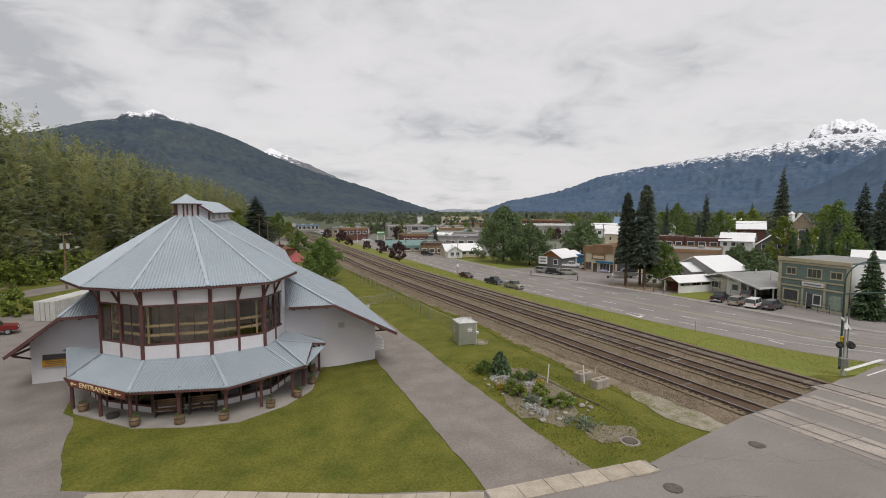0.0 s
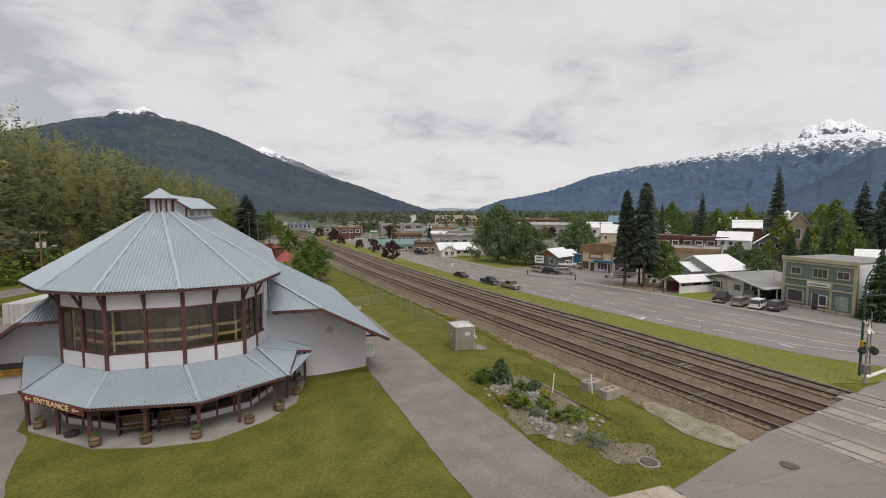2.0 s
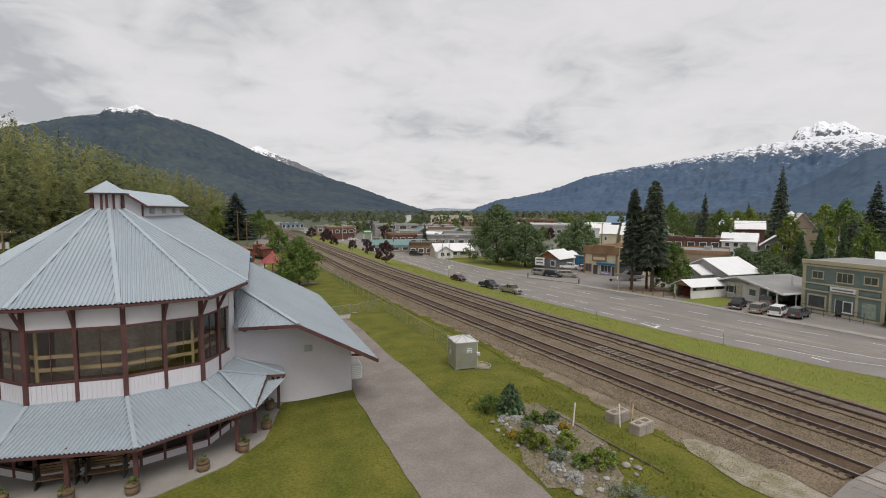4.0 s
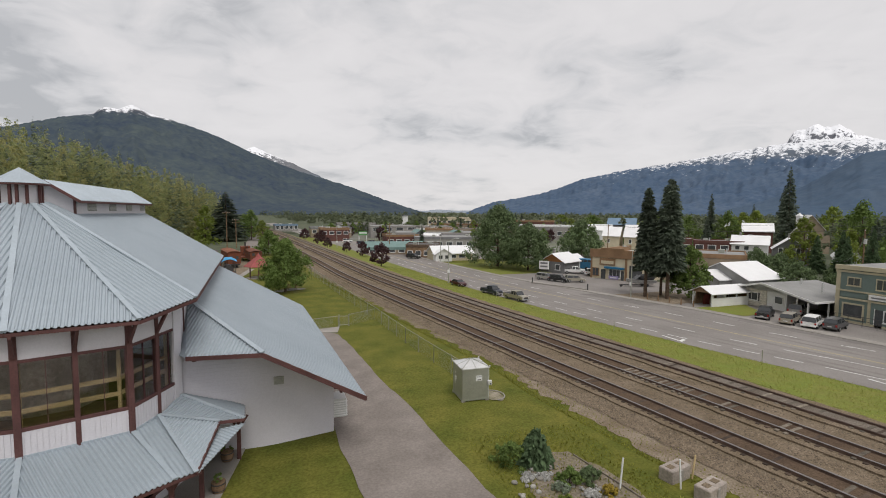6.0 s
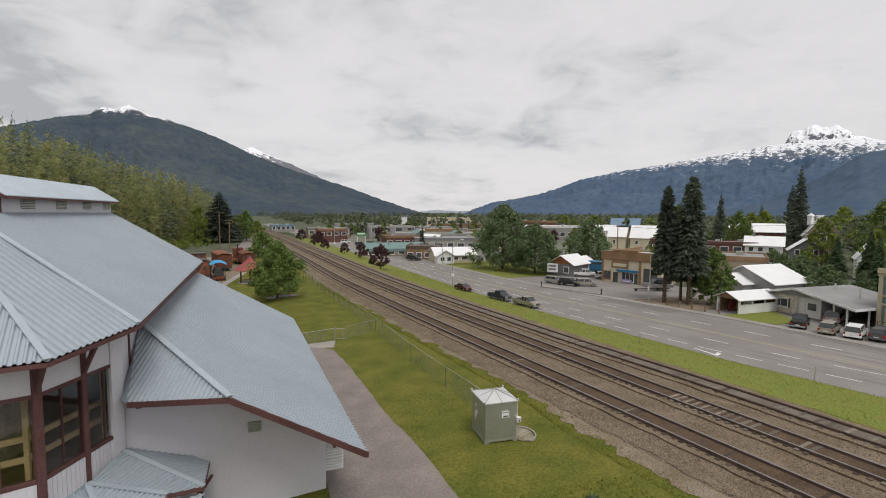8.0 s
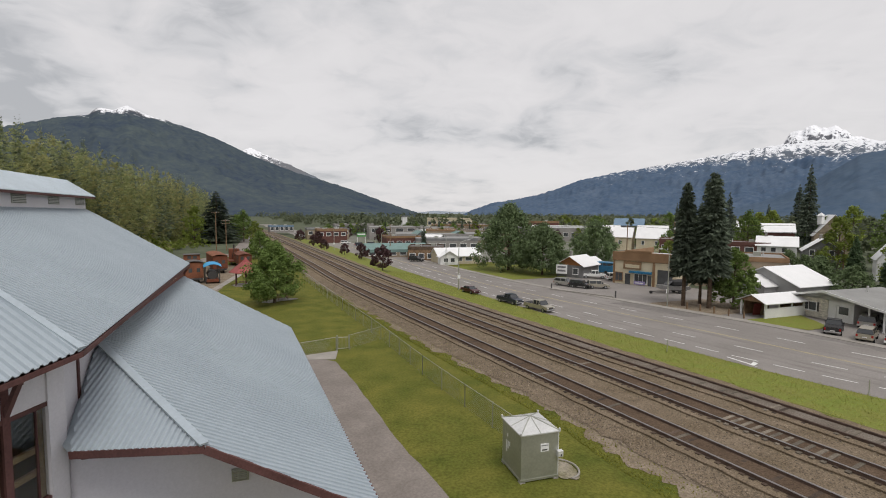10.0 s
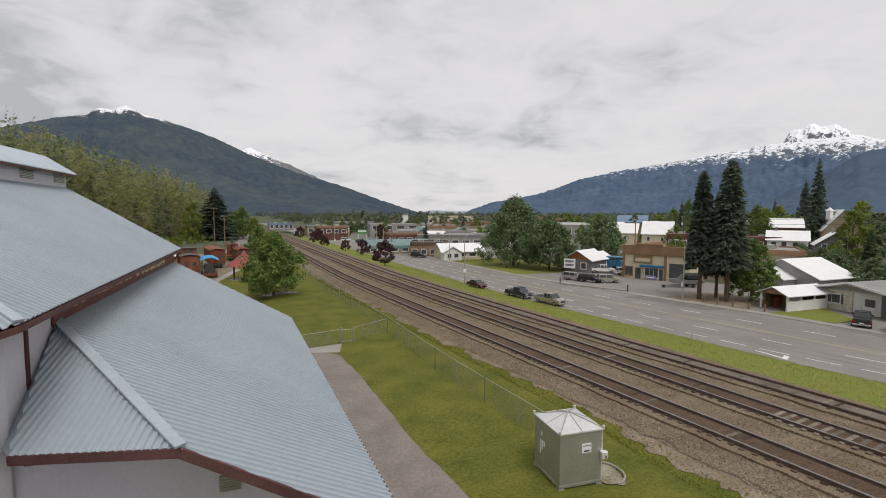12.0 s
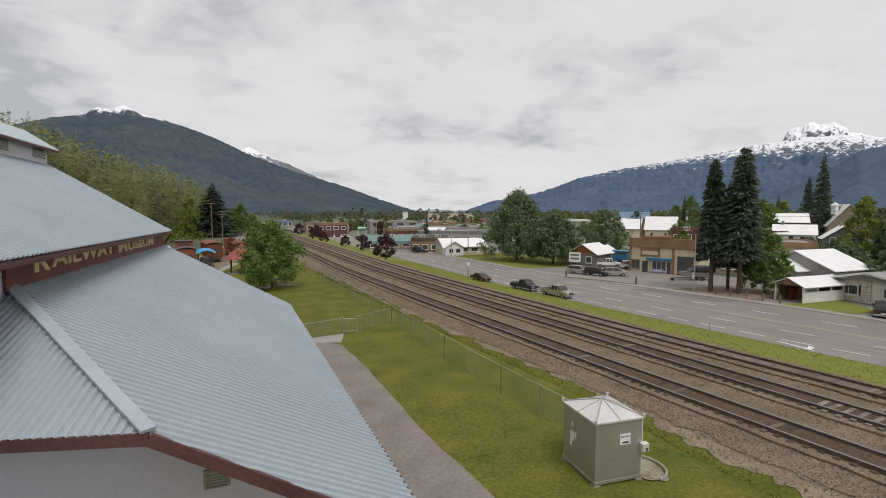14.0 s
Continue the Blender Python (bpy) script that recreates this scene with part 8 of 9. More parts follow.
def rocks():
    rnd = random.Random(21)
    pale, grey = mat("white_rock", (0.36, 0.345, 0.31), 0.9, 0, 0.3, 3, 20), mat("grey_rock", (0.25, 0.235, 0.21), 0.9, 0, 0.3, 3, 20)
    for k in range(120):
        y = rnd.uniform(26.8, 36.2)
        x = rnd.uniform(14.7 + (35.3 - y) * 0.05, 19.0 + (36.6 - y) * 0.14)
        s = rnd.uniform(0.05, 0.15) if k % 6 else rnd.uniform(0.15, 0.24)
        m = grey if rnd.random() < 0.7 else pale
        bm = bmesh.new()
        bmesh.ops.create_icosphere(bm, subdivisions=2, radius=s)
        for v in bm.verts:
            v.co *= 1 + 0.35 * noise.noise(v.co * 4 + Vector((k, 0, 0)))
            v.co.z *= 0.6
        o = part("garden_rock", bm, m)
        o.matrix_basis = pose(x, y, g1(x, y) + 0.04 + s * 0.2, 0, 0, rnd.uniform(0, 360))
        tagged(o, ("pale" if m is pale else "grey") + " rough stone in the planting bed", "stone", "planting bed stones")
    e = thing("bed_edging", "weathered log edging of the planting bed", "edging", 18.6, 34.2, g1(18.6, 34.2))
    pts = [(19.27, 36.6), (19.7, 33.8), (20.1, 31.1), (20.45, 29.1), (20.8, 27.1)]
    for a, b in zip(pts, pts[1:]):
        part("log", rod(bmesh.new(), (a[0] - 18.6, a[1] - 34.2, 0.06), (b[0] - 18.6, b[1] - 34.2, 0.05), 0.045, 0.04, 8), TIE_NEW, e)


rocks()


def scatter_stones():
    """Loose ballast chips over the bed."""
    rng = np.random.default_rng(3)
    n = 42000
    y = 26 + 90 * rng.random(n) ** 1.3
    pick = rng.random(n)
    gap = 1.0 + 2.4 * rng.random(n)
    x = np.where(pick < 0.55, rail_x(y) - 2.9 + 2.2 * rng.random(n), np.where(pick < 0.78, near_rail(0, y), near_rail(1, y)) + GAUGE + gap - 0.3)
    lift = 0.065 + 0 * pick
    c = np.stack([x, y, gz(x, y) + lift], 1)
    s = (0.022 + 0.05 * rng.random(n) ** 2)[:, None]
    base = np.array([(1, 0, 0), (-0.4, 0.9, 0), (-0.6, -0.8, 0), (0.05, 0.02, 0.9)])
    ang = rng.random(n) * 6.28
    rot = np.stack([np.stack([np.cos(ang), -np.sin(ang)], 1), np.stack([np.sin(ang), np.cos(ang)], 1)], 1)
    pts = np.repeat(base[None], n, 0) * (0.7 + 0.6 * rng.random((n, 4, 1)))
    xy = np.einsum("nij,nkj->nki", rot, pts[:, :, :2])
    v = np.concatenate([xy, pts[:, :, 2:]], 2) * s[:, None] + c[:, None]
    f = np.array([(0, 1, 3), (1, 2, 3), (2, 0, 3)])
    faces = (np.arange(n)[:, None, None] * 4 + f[None]).reshape(-1, 3)
    me = fast_mesh("ballast_chips", v.reshape(-1, 3), faces, STONE_CHIP, 3)
    tagged(new("ballast_chips", me), "loose grey ballast chips beside the rails", "ballast", kind="stuff")


scatter_stones()


def crossing_signal():
    t = thing("crossing_signal", "grey level-crossing signal mast with paired lamps", "crossing signal", 46.2, 28.7, g1(46.2, 28.7) + 0.02, -35)
    part("mast", rod(bmesh.new(), (0, 0, -0.2), (0, 0, 5.3), 0.075, seg=10), GALV, t)
    part("base", rod(bmesh.new(), (0, 0, -0.1), (0, 0, 0.5), 0.26, 0.16, 12), GALV, t)
    for s in (-1, 1):
        part("crossbuck_blade", beam(bmesh.new(), (-0.16 * s, -0.5, 4.2), (0.16 * s, 0.4, 5.1), 0.2, 0.06), GALV, t)
        lm = part("lamp", rod(bmesh.new(), (0.42 * s, -0.24, 2.75), (0.42 * s, -0.14, 2.75), 0.30, seg=18), PLASTIC_DARK, t, "round black lamp disc")
        part("lens", rod(bmesh.new(), (0.42 * s, -0.36, 2.75), (0.42 * s, -0.22, 2.75), 0.12, seg=14), METAL_DARK, lm)
    part("lamp_bar", beam(bmesh.new(), (-0.5, -0.1, 2.75), (0.5, -0.1, 2.75), 0.08, 0.08), GALV, t)
    part("lamp", rod(bmesh.new(), (0.55, 0.3, 2.75), (0.55, 0.4, 2.75), 0.28, seg=18), PLASTIC_DARK, t)
    cab = part("relay_box", box(-0.32, -0.25, 0.8, 0.3, 0.2, 1.6, 0.03), METAL_GREY, t)
    part("relay_door", box(-0.28, -0.28, 0.84, 0.26, -0.24, 1.56, 0.01), METAL_GREY, cab)
    part("barrier_arm", beam(bmesh.new(), (0.3, 0.1, 1.3), (0.25, 0.2, 5.9), 0.06, 0.08), METAL_GREY, t, "raised grey barrier arm")
    m = thing("traffic_mast", "green curved traffic-light mast at the crossing", "traffic light", 48.8, 30.6, g1(48.8, 30.6), -20)
    grn = mat("green_mast_paint", (0.045, 0.085, 0.078), 0.5, 0.2)
    bm = bmesh.new()
    rod(bm, (0, 0, -0.3), (0, 0, 8.2), 0.12, 0.08, 10)
    pts = [(0, 0, 8.2)] + [(2.2 * (1 - math.cos(a)), 0, 8.2 + 1.9 * math.sin(a)) for a in np.linspace(0.2, 1.5, 8)] + [(4.2, 0, 10.2)]
    for a, b in zip(pts, pts[1:]):
        rod(bm, a, b, 0.06, seg=8)
    part("mast", bm, grn, m)
    part("signal_arm", rod(bmesh.new(), (0, 0, 7.1), (6.5, 0, 7.4), 0.07, 0.05, 8), grn, m)
    hd = part("signal_head", box(-0.25, -0.35, 2.2, 0.15, -0.12, 3.2, 0.03), mat("yellow_signal", (0.55, 0.36, 0.02), 0.5), m)
    for k in range(3):
        part("lens", rod(bmesh.new(), (-0.05, -0.42, 2.4 + 0.3 * k), (-0.05, -0.33, 2.4 + 0.3 * k), 0.1, seg=12), PLASTIC_DARK, hd)
    part("luminaire", box(4.0, -0.15, 10.1, 4.8, 0.15, 10.26, 0.04), grn, m)


crossing_signal()


def street_lamp(x, y, h, rz, reach=2.2):
    t = thing("street_lamp", "grey steel street lamp with a curved arm", "street lamp", x, y, g1(x, y), rz, "street lamps")
    bm = rod(bmesh.new(), (0, 0, -0.3), (0, 0, h - 1.2), 0.11, 0.07, 8)
    pts = [(reach * (1 - math.cos(a)) , 0, h - 1.2 + 1.2 * math.sin(a)) for a in np.linspace(0, 1.45, 7)]
    for a, b in zip(pts, pts[1:]):
        rod(bm, a, b, 0.05, seg=6)
    part("pole", bm, GALV, t)
    part("luminaire", box(pts[-1][0] - 0.1, -0.14, h - 0.1, pts[-1][0] + 0.6, 0.14, h + 0.05, 0.03), GALV_ROOF, t)
    part("notice", box(-0.3, -0.12, 2.2, 0.3, -0.08, 2.9), WHITE_PAINT, t)


street_lamp(39.8, 111.0, 9.5, 10)
street_lamp(66.4, 86.6, 9.5, 190)
street_lamp(35.6, 158.0, 9.5, 10)
street_lamp(30.0, 214.0, 9.5, 10)
street_lamp(52.5, 152.0, 9.0, 190)
street_lamp(44.0, 205.0, 9.0, 190)
for _x, _y in ((47.9, 66.0), (44.0, 92.4), (54.6, 51.0)):
    _t = thing("marker_post", "thin grey marker post on the verge", "post", _x - 2, _y, g1(_x - 2, _y), 0, "marker posts")
    part("post", rod(bmesh.new(), (0, 0, -0.2), (0, 0, 1.3), 0.04), GALV, _t)



def utility_pole(x, y, h, rz, arms=1, cans=0, z=None, lamp=False):
    t = thing("utility_pole", "weathered wooden utility pole with crossarm", "utility pole", x, y, g1(x, y) if z is None else z, rz, "utility poles")
    part("pole", rod(bmesh.new(), (0, 0, -0.4), (0, 0, h), 0.17, 0.11, 9), OLD_WOOD, t)
    for k in range(arms):
        zz = h - 0.35 - 0.9 * k
        a = part("crossarm", beam(bmesh.new(), (-1.2, 0, zz), (1.2, 0, zz), 0.1, 0.12), OLD_WOOD, t)
        for xx in (-1.05, -0.4, 0.4, 1.05):
            part("insulator", rod(bmesh.new(), (xx, 0, zz + 0.05), (xx, 0, zz + 0.24), 0.05, 0.03, 7), WHITE_PAINT, a)
    for k in range(cans):
        s = -0.42 if k == 0 else 0.5
        part("transformer", rod(bmesh.new(), (s, -0.15, h - 2.9), (s, -0.15, h - 1.9), 0.28, seg=12), GALV_ROOF, t)
    if lamp:
        bm = bmesh.new()
        rod(bm, (0, 0, h - 3.6), (1.6, -0.3, h - 2.7), 0.045, seg=6)
        part("lamp_arm", bm, GALV, t)
        part("luminaire", box(1.5, -0.45, h - 2.75, 2.2, -0.15, h - 2.6, 0.03), GALV_ROOF, t)


utility_pole(-38.0, 104.0, 10.2, 35, 1, 2, lamp=True)
utility_pole(-9.4, 197.0, 12.5, 15, 1)
utility_pole(-6.4, 196.0, 10.0, 15, 2)
utility_pole(116.0, 78.0, 12.5, 30, 1, 1)
utility_pole(95.5, 130.0, 12.0, 30, 1, 0)
utility_pole(146.0, 108.0, 13.0, 30, 1, 1)
utility_pole(45.0, 186.0, 11.0, 10, 1)
utility_pole(132.0, 150.0, 12.5, 30, 1, 1)


def wire(a, b, sag=1.0, r=0.02, n=14):
    t = thing("overhead_wire", "thin dark sagging overhead wire", "wire", a[0], a[1], a[2], 0, "overhead wires")
    bm = bmesh.new()
    pts = []
    for k in range(n + 1):
        f = k / n
        pts.append(Vector(a).lerp(Vector(b), f) - Vector((0, 0, 4 * sag * f * (1 - f))) - Vector(a))
    side = Vector((b[1] - a[1], a[0] - b[0], 0)).normalized() * r
    rings = [[bm.verts.new(p + o) for o in (side, Vector((0, 0, r)), -side, Vector((0, 0, -r)))] for p in pts]
    for u, v in zip(rings, rings[1:]):
        for i in range(4):
            bm.faces.new((u[i], u[(i + 1) % 4], v[(i + 1) % 4], v[i]))
    part("cable", bm, METAL_DARK, t)


for _dz in (0.0, 0.9):
    wire((-38, 104, 9.6 - _dz), (-9.4, 197, 12.0 - _dz), 1.6)
    wire((-38, 104, 9.6 - _dz), (-62, 30, 10 - _dz), 1.6)
    wire((-9.4, 197, 12.0 - _dz), (-12, 300, 12 - _dz), 1.6)
wire((95.5, 130, 9.2), (116, 78, 9.8), 1.0, 0.035)
wire((116, 78, 9.8), (121, 30, 9.8), 1.0, 0.035)
wire((116, 78, 8.2), (100, 72, 4.5), 1.0, 0.03)
wire((132, 150, 9.6), (146, 108, 10.2), 0.8, 0.035)
wire((146, 108, 10.2), (160, 60, 10.2), 0.8, 0.035)
wire((95.5, 130, 9.2), (72, 205, 9.0), 1.0, 0.03)


# ---- the museum's yard ----
def gazebo():
    t = thing("gazebo", "open timber gazebo with a red pyramid roof", "gazebo", 2.2, 116.0, g1(2.2, 116))
    red = mat("red_metal_roof", (0.30, 0.075, 0.07), 0.55, 0.1, 0.12, 0.8, 10)
    part("floor", rod(bmesh.new(), (0, 0, -0.2), (0, 0, 0.08), 2.3, seg=8), CONCRETE, t)
    for a in range(0, 360, 60):
        x, y = 1.8 * math.sin(radians(a)), 1.8 * math.cos(radians(a))
        part("post", box(x - 0.09, y - 0.09, 0, x + 0.09, y + 0.09, 2.6), BROWN, t)
    for k in range(6):
        a0, a1 = radians(60 * k + 30), radians(60 * k + 90)
        r = 2.75
        bm = bmesh.new()
        slab(bm, [(r * math.sin(a0), r * math.cos(a0), 2.35), (r * math.sin(a1), r * math.cos(a1), 2.35), (0.55 * math.sin(a1), 0.55 * math.cos(a1), 4.1), (0.55 * math.sin(a0), 0.55 * math.cos(a0), 4.1)], 0.06)
        part("roof_facet", bm, red, t)
    bm = bmesh.new()
    bmesh.ops.create_cone(bm, cap_ends=True, segments=6, radius1=0.62, radius2=0, depth=0.8, matrix=Matrix.Translation((0, 0, 4.45)))
    part("roof_cap", bm, red, t)
    part("bench", box(-1.2, 1.0, 0.4, 1.2, 1.4, 0.48), OLD_WOOD, t)


gazebo()


def picnic_table(x, y, rz):
    t = thing("picnic_table", "weathered wooden picnic table under the lawn tree", "picnic table", x, y, g1(x, y) + 0.02, rz)
    for k in range(5):
        part("top_plank", box(-0.9, -0.36 + k * 0.15, 0.72, 0.9, -0.23 + k * 0.15, 0.76), OLD_WOOD, t)
    for s in (-1, 1):
        part("seat_plank", box(-0.9, s * 0.72 - 0.13, 0.43, 0.9, s * 0.72 + 0.13, 0.47), OLD_WOOD, t)
        part("leg", beam(bmesh.new(), (s * 0.65, -0.65, 0), (s * 0.65, 0.3, 0.74), 0.06, 0.1), OLD_WOOD, t)
        part("leg", beam(bmesh.new(), (s * 0.65, 0.65, 0), (s * 0.65, -0.3, 0.74), 0.06, 0.1), OLD_WOOD, t)


picnic_table(7.6, 98.0, 10)
soil_patch("tree_slab", "pale paving under the lawn tree", 7.0, 97.6, 2.2, 1.4, 0.03, CONCRETE, 4, category="paving")
strip("garden_walk", lerp_line((104, -4.6), (116, -2.4), (128, -0.6), (132, 0)), lerp_line((104, -3.4), (116, -1.2), (128, 0.7), (132, 1.2)), 104, 131, 0.05, CONCRETE, 1.0, 2, "pale garden walk beside the rolling stock", "path")

RUST = mat("rusty_red_steel", (0.20, 0.065, 0.035), 0.8, 0.1, 0.35, 0.8, 9, col2=(0.13, 0.05, 0.03))
BOXCAR = mat("boxcar_brown", (0.22, 0.085, 0.045), 0.8, 0, 0.3, 0.8, 9)


def rail_car(name, label, x, y, rz, L, W, H, m, roof_m, cupola=False, windows=3):
    t = thing(name, label, "rail car", x, y, g1(x, y) + 0.02, rz, "museum rolling stock")
    part("body", box(-W / 2, -L / 2, 0.95, W / 2, L / 2, H, 0.04), m, t)
    bm = bmesh.new()
    prof = [(-W / 2 - 0.1, H - 0.02), (-W / 4, H + 0.22), (0, H + 0.3), (W / 4, H + 0.22), (W / 2 + 0.1, H - 0.02)]
    for a, b in zip(prof, prof[1:]):
        slab(bm, [(a[0], -L / 2 - 0.2, a[1]), (b[0], -L / 2 - 0.2, b[1]), (b[0], L / 2 + 0.2, b[1]), (a[0], L / 2 + 0.2, a[1])], 0.06)
    part("roof", bm, roof_m, t)
    if cupola:
        c = part("cupola", box(-W / 2 + 0.15, -0.9, H, W / 2 - 0.15, 0.9, H + 1.1, 0.04), m, t)
        part("cupola_roof", box(-W / 2, -1.1, H + 1.1, W / 2, 1.1, H + 1.2, 0.03), roof_m, c)
        for s in (-1, 1):
            part("cupola_window", box(s * 0.45 - 0.3, -0.93, H + 0.4, s * 0.45 + 0.3, -0.88, H + 0.9), PANE, c)
    for k in range(windows):
        yy = -L / 2 + (k + 0.5) * L / windows
        for s in (-1, 1):
            part("window", box(s * W / 2 - 0.03, yy - 0.3, 2.0, s * W / 2 + 0.03, yy + 0.3, 2.7), PANE, t)
    part("end_window", box(-0.9, -L / 2 - 0.03, 2.0, -0.35, -L / 2 + 0.02, 2.7), PANE, t)
    part("end_window", box(0.35, -L / 2 - 0.03, 2.0, 0.9, -L / 2 + 0.02, 2.7), PANE, t)
    part("underframe", box(-W / 2 + 0.2, -L / 2 - 0.4, 0.7, W / 2 - 0.2, L / 2 + 0.4, 0.95), METAL_DARK, t)
    for yy in (-L / 2 + 1.1, -L / 2 + 2.1, L / 2 - 2.1, L / 2 - 1.1):
        for s in (-0.75, 0.75):
            part("wheel", rod(bmesh.new(), (s - 0.07, yy, 0.42), (s + 0.07, yy, 0.42), 0.42, seg=14), METAL_DARK, t)


rail_car("caboose", "weathered brown wooden caboose in the museum yard", -7.2, 124.5, 12, 9.0, 2.9, 3.7, BOXCAR, DARK_ROOF, True)
rail_car("boxcar", "rusty red boxcar in the museum yard", -4.4, 139.5, 12, 11.0, 2.8, 3.6, RUST, BOXCAR, False, 0)
rail_car("boxcar", "faded orange-brown work car in the museum yard", -11.2, 128.0, 12, 10.0, 2.8, 3.4, ORANGE_GABLE, WHITE_ROOF, False, 3)
rail_car("work_car", "dark red work car behind the gazebo", 0.4, 146.0, 10, 9.0, 2.7, 3.0, RUST, RUST, False, 2)


def tarp_machine():
    t = thing("covered_machine", "old machine under a bright blue tarpaulin", "machine", -3.6, 121.0, g1(-3.6, 121), 10)
    blue = mat("blue_tarpaulin", (0.05, 0.30, 0.55), 0.55, 0, 0.15, 1.5, 8)
    for x in (-1.1, 1.1):
        for y in (-1.6, 1.6):
            part("post", box(x - 0.07, y - 0.07, 0, x + 0.07, y + 0.07, 3.0), METAL_DARK, t)
    bm = bmesh.new()
    bmesh.ops.create_grid(bm, x_segments=14, y_segments=14, size=1)
    for v in bm.verts:
        x, y = v.co.x, v.co.y
        v.co = Vector((x * 1.45, y * 2.0, 3.75 - 0.5 * x * x - 0.28 * y * y + 0.10 * noise.noise((x * 3, y * 3, 1))))
    r = bmesh.ops.extrude_face_region(bm, geom=bm.faces[:])
    bmesh.ops.translate(bm, verts=[v for v in r["geom"] if isinstance(v, bmesh.types.BMVert)], vec=(0, 0, -0.06))
    part("tarpaulin", bm, blue, t, "bright blue tarpaulin")
    part("boiler", rod(bmesh.new(), (0, -1.5, 1.5), (0, 1.5, 1.5), 0.8, seg=14), METAL_DARK, t)
    part("chassis", box(-1.0, -1.8, 0.3, 1.0, 1.8, 0.8, 0.03), RUST, t)
    for y in (-1.1, 1.1):
        for x in (-0.95, 0.95):
            part("wheel", rod(bmesh.new(), (x - 0.08, y, 0.5), (x + 0.08, y, 0.5), 0.5, seg=14), METAL_DARK, t)
    c = thing("crane_wagon", "rusty railway crane wagon with a lattice jib", "crane wagon", -1.6, 152.0, g1(-1.6, 152), 5)
    part("deck", box(-1.4, -4.0, 0.9, 1.4, 4.0, 1.2, 0.02), RUST, c)
    part("cab", box(-1.2, 0.5, 1.2, 1.2, 3.4, 3.6, 0.03), RUST, c)
    for s in (-0.5, 0.5):
        part("jib_rail", beam(bmesh.new(), (s, 0.6, 1.6), (s * 0.5, -5.6, 4.2), 0.12, 0.14), METAL_DARK, c)
    for k in range(6):
        part("jib_brace", beam(bmesh.new(), (-0.45 + 0.04 * k, 0 - k * 0.9, 1.85 + k * 0.38), (0.45 - 0.04 * k, -0.6 - k * 0.9, 2.1 + k * 0.38), 0.06, 0.06), METAL_DARK, c)
    part("stack", rod(bmesh.new(), (0, 2.4, 3.6), (0, 2.4, 4.6), 0.2), METAL_DARK, c)
    for y in (-2.6, -1.6, 1.6, 2.6):
        for x in (-0.75, 0.75):
            part("wheel", rod(bmesh.new(), (x - 0.07, y, 0.45), (x + 0.07, y, 0.45), 0.45, seg=12), METAL_DARK, c)


tarp_machine()


def container():
    d = math.degrees(math.atan2(-(-26.5 + 29.0), 85.7 - 75.7))
    t = thing("shipping_container", "white ribbed shipping container behind the hall", "shipping container", -29.6, 74.2, g1(-29.6, 74.2), d)
    W, L, H = 2.44, 12.2, 2.6
    paint = mat("weathered_container_paint", (0.60, 0.60, 0.58), 0.6, 0, 0.22, 0.7, 9, col2=(0.47, 0.465, 0.44))
    part("body", box(-W / 2, 0, 0.05, W / 2, L, H, 0.02), paint, t)
    for k in range(30):
        y = 0.3 + k * 0.4
        for s in (-1, 1):
            part("side_rib", box(s * W / 2 - 0.02, y - 0.1, 0.2, s * W / 2 + 0.07, y + 0.1, H - 0.12), paint, t)
        part("roof_rib", box(-W / 2 + 0.1, y - 0.08, H - 0.01, W / 2 - 0.1, y + 0.08, H + 0.025), paint, t)
    for x in (-0.6, 0.0, 0.6):
        part("door_bar", rod(bmesh.new(), (x, -0.04, 0.15), (x, -0.04, H - 0.1), 0.03, seg=6), GALV, t)
    for s in (-1, 1):
        part("corner_post", box(s * W / 2 - 0.1, -0.03, 0, s * W / 2 + 0.03, 0.12, H + 0.03), GALV_ROOF, t)
        part("door", box(min(0, s) * (W / 2 - 0.12) + 0.02, -0.02, 0.12, max(0, s) * (W / 2 - 0.12) - 0.02, 0.02, H - 0.1, 0.005), paint, t)


container()


BARRELS = ((-13.7, 38.95), (-9.6, 35.15), (-6.9, 34.6), (-4.2, 34.35), (-1.3, 35.55), (0.55, 37.0), (1.75, 39.6), (1.9, 42.6))


def barrel(x, y, plant=True, seed=0):
    t = thing("barrel_planter", "half-barrel planter with iron hoops and green plants", "planter", x, y, FLOOR_Z, 0, "barrel planters")
    part("tub", rod(rod(bmesh.new(), (0, 0, 0), (0, 0, 0.25), 0.27, 0.33, 14), (0, 0, 0.25), (0, 0, 0.5), 0.33, 0.31, 14), OLD_WOOD, t)
    for z in (0.08, 0.40):
        part("hoop", rod(bmesh.new(), (0, 0, z), (0, 0, z + 0.05), 0.335 if z > 0.2 else 0.30, seg=14), METAL_DARK, t)
    rng = np.random.default_rng(200 + seed)
    q = leaf_cloud(rng, crown_clumps(rng, 8, 0.55, 0.45, 0.85), 22, 0.06)
    c = new("plants", fast_mesh("plants", q, np.arange(len(q)).reshape(-1, 4), LEAF_A))
    c.parent = t


for _k, (_x, _y) in enumerate(BARRELS):
    barrel(_x, _y, True, _k)


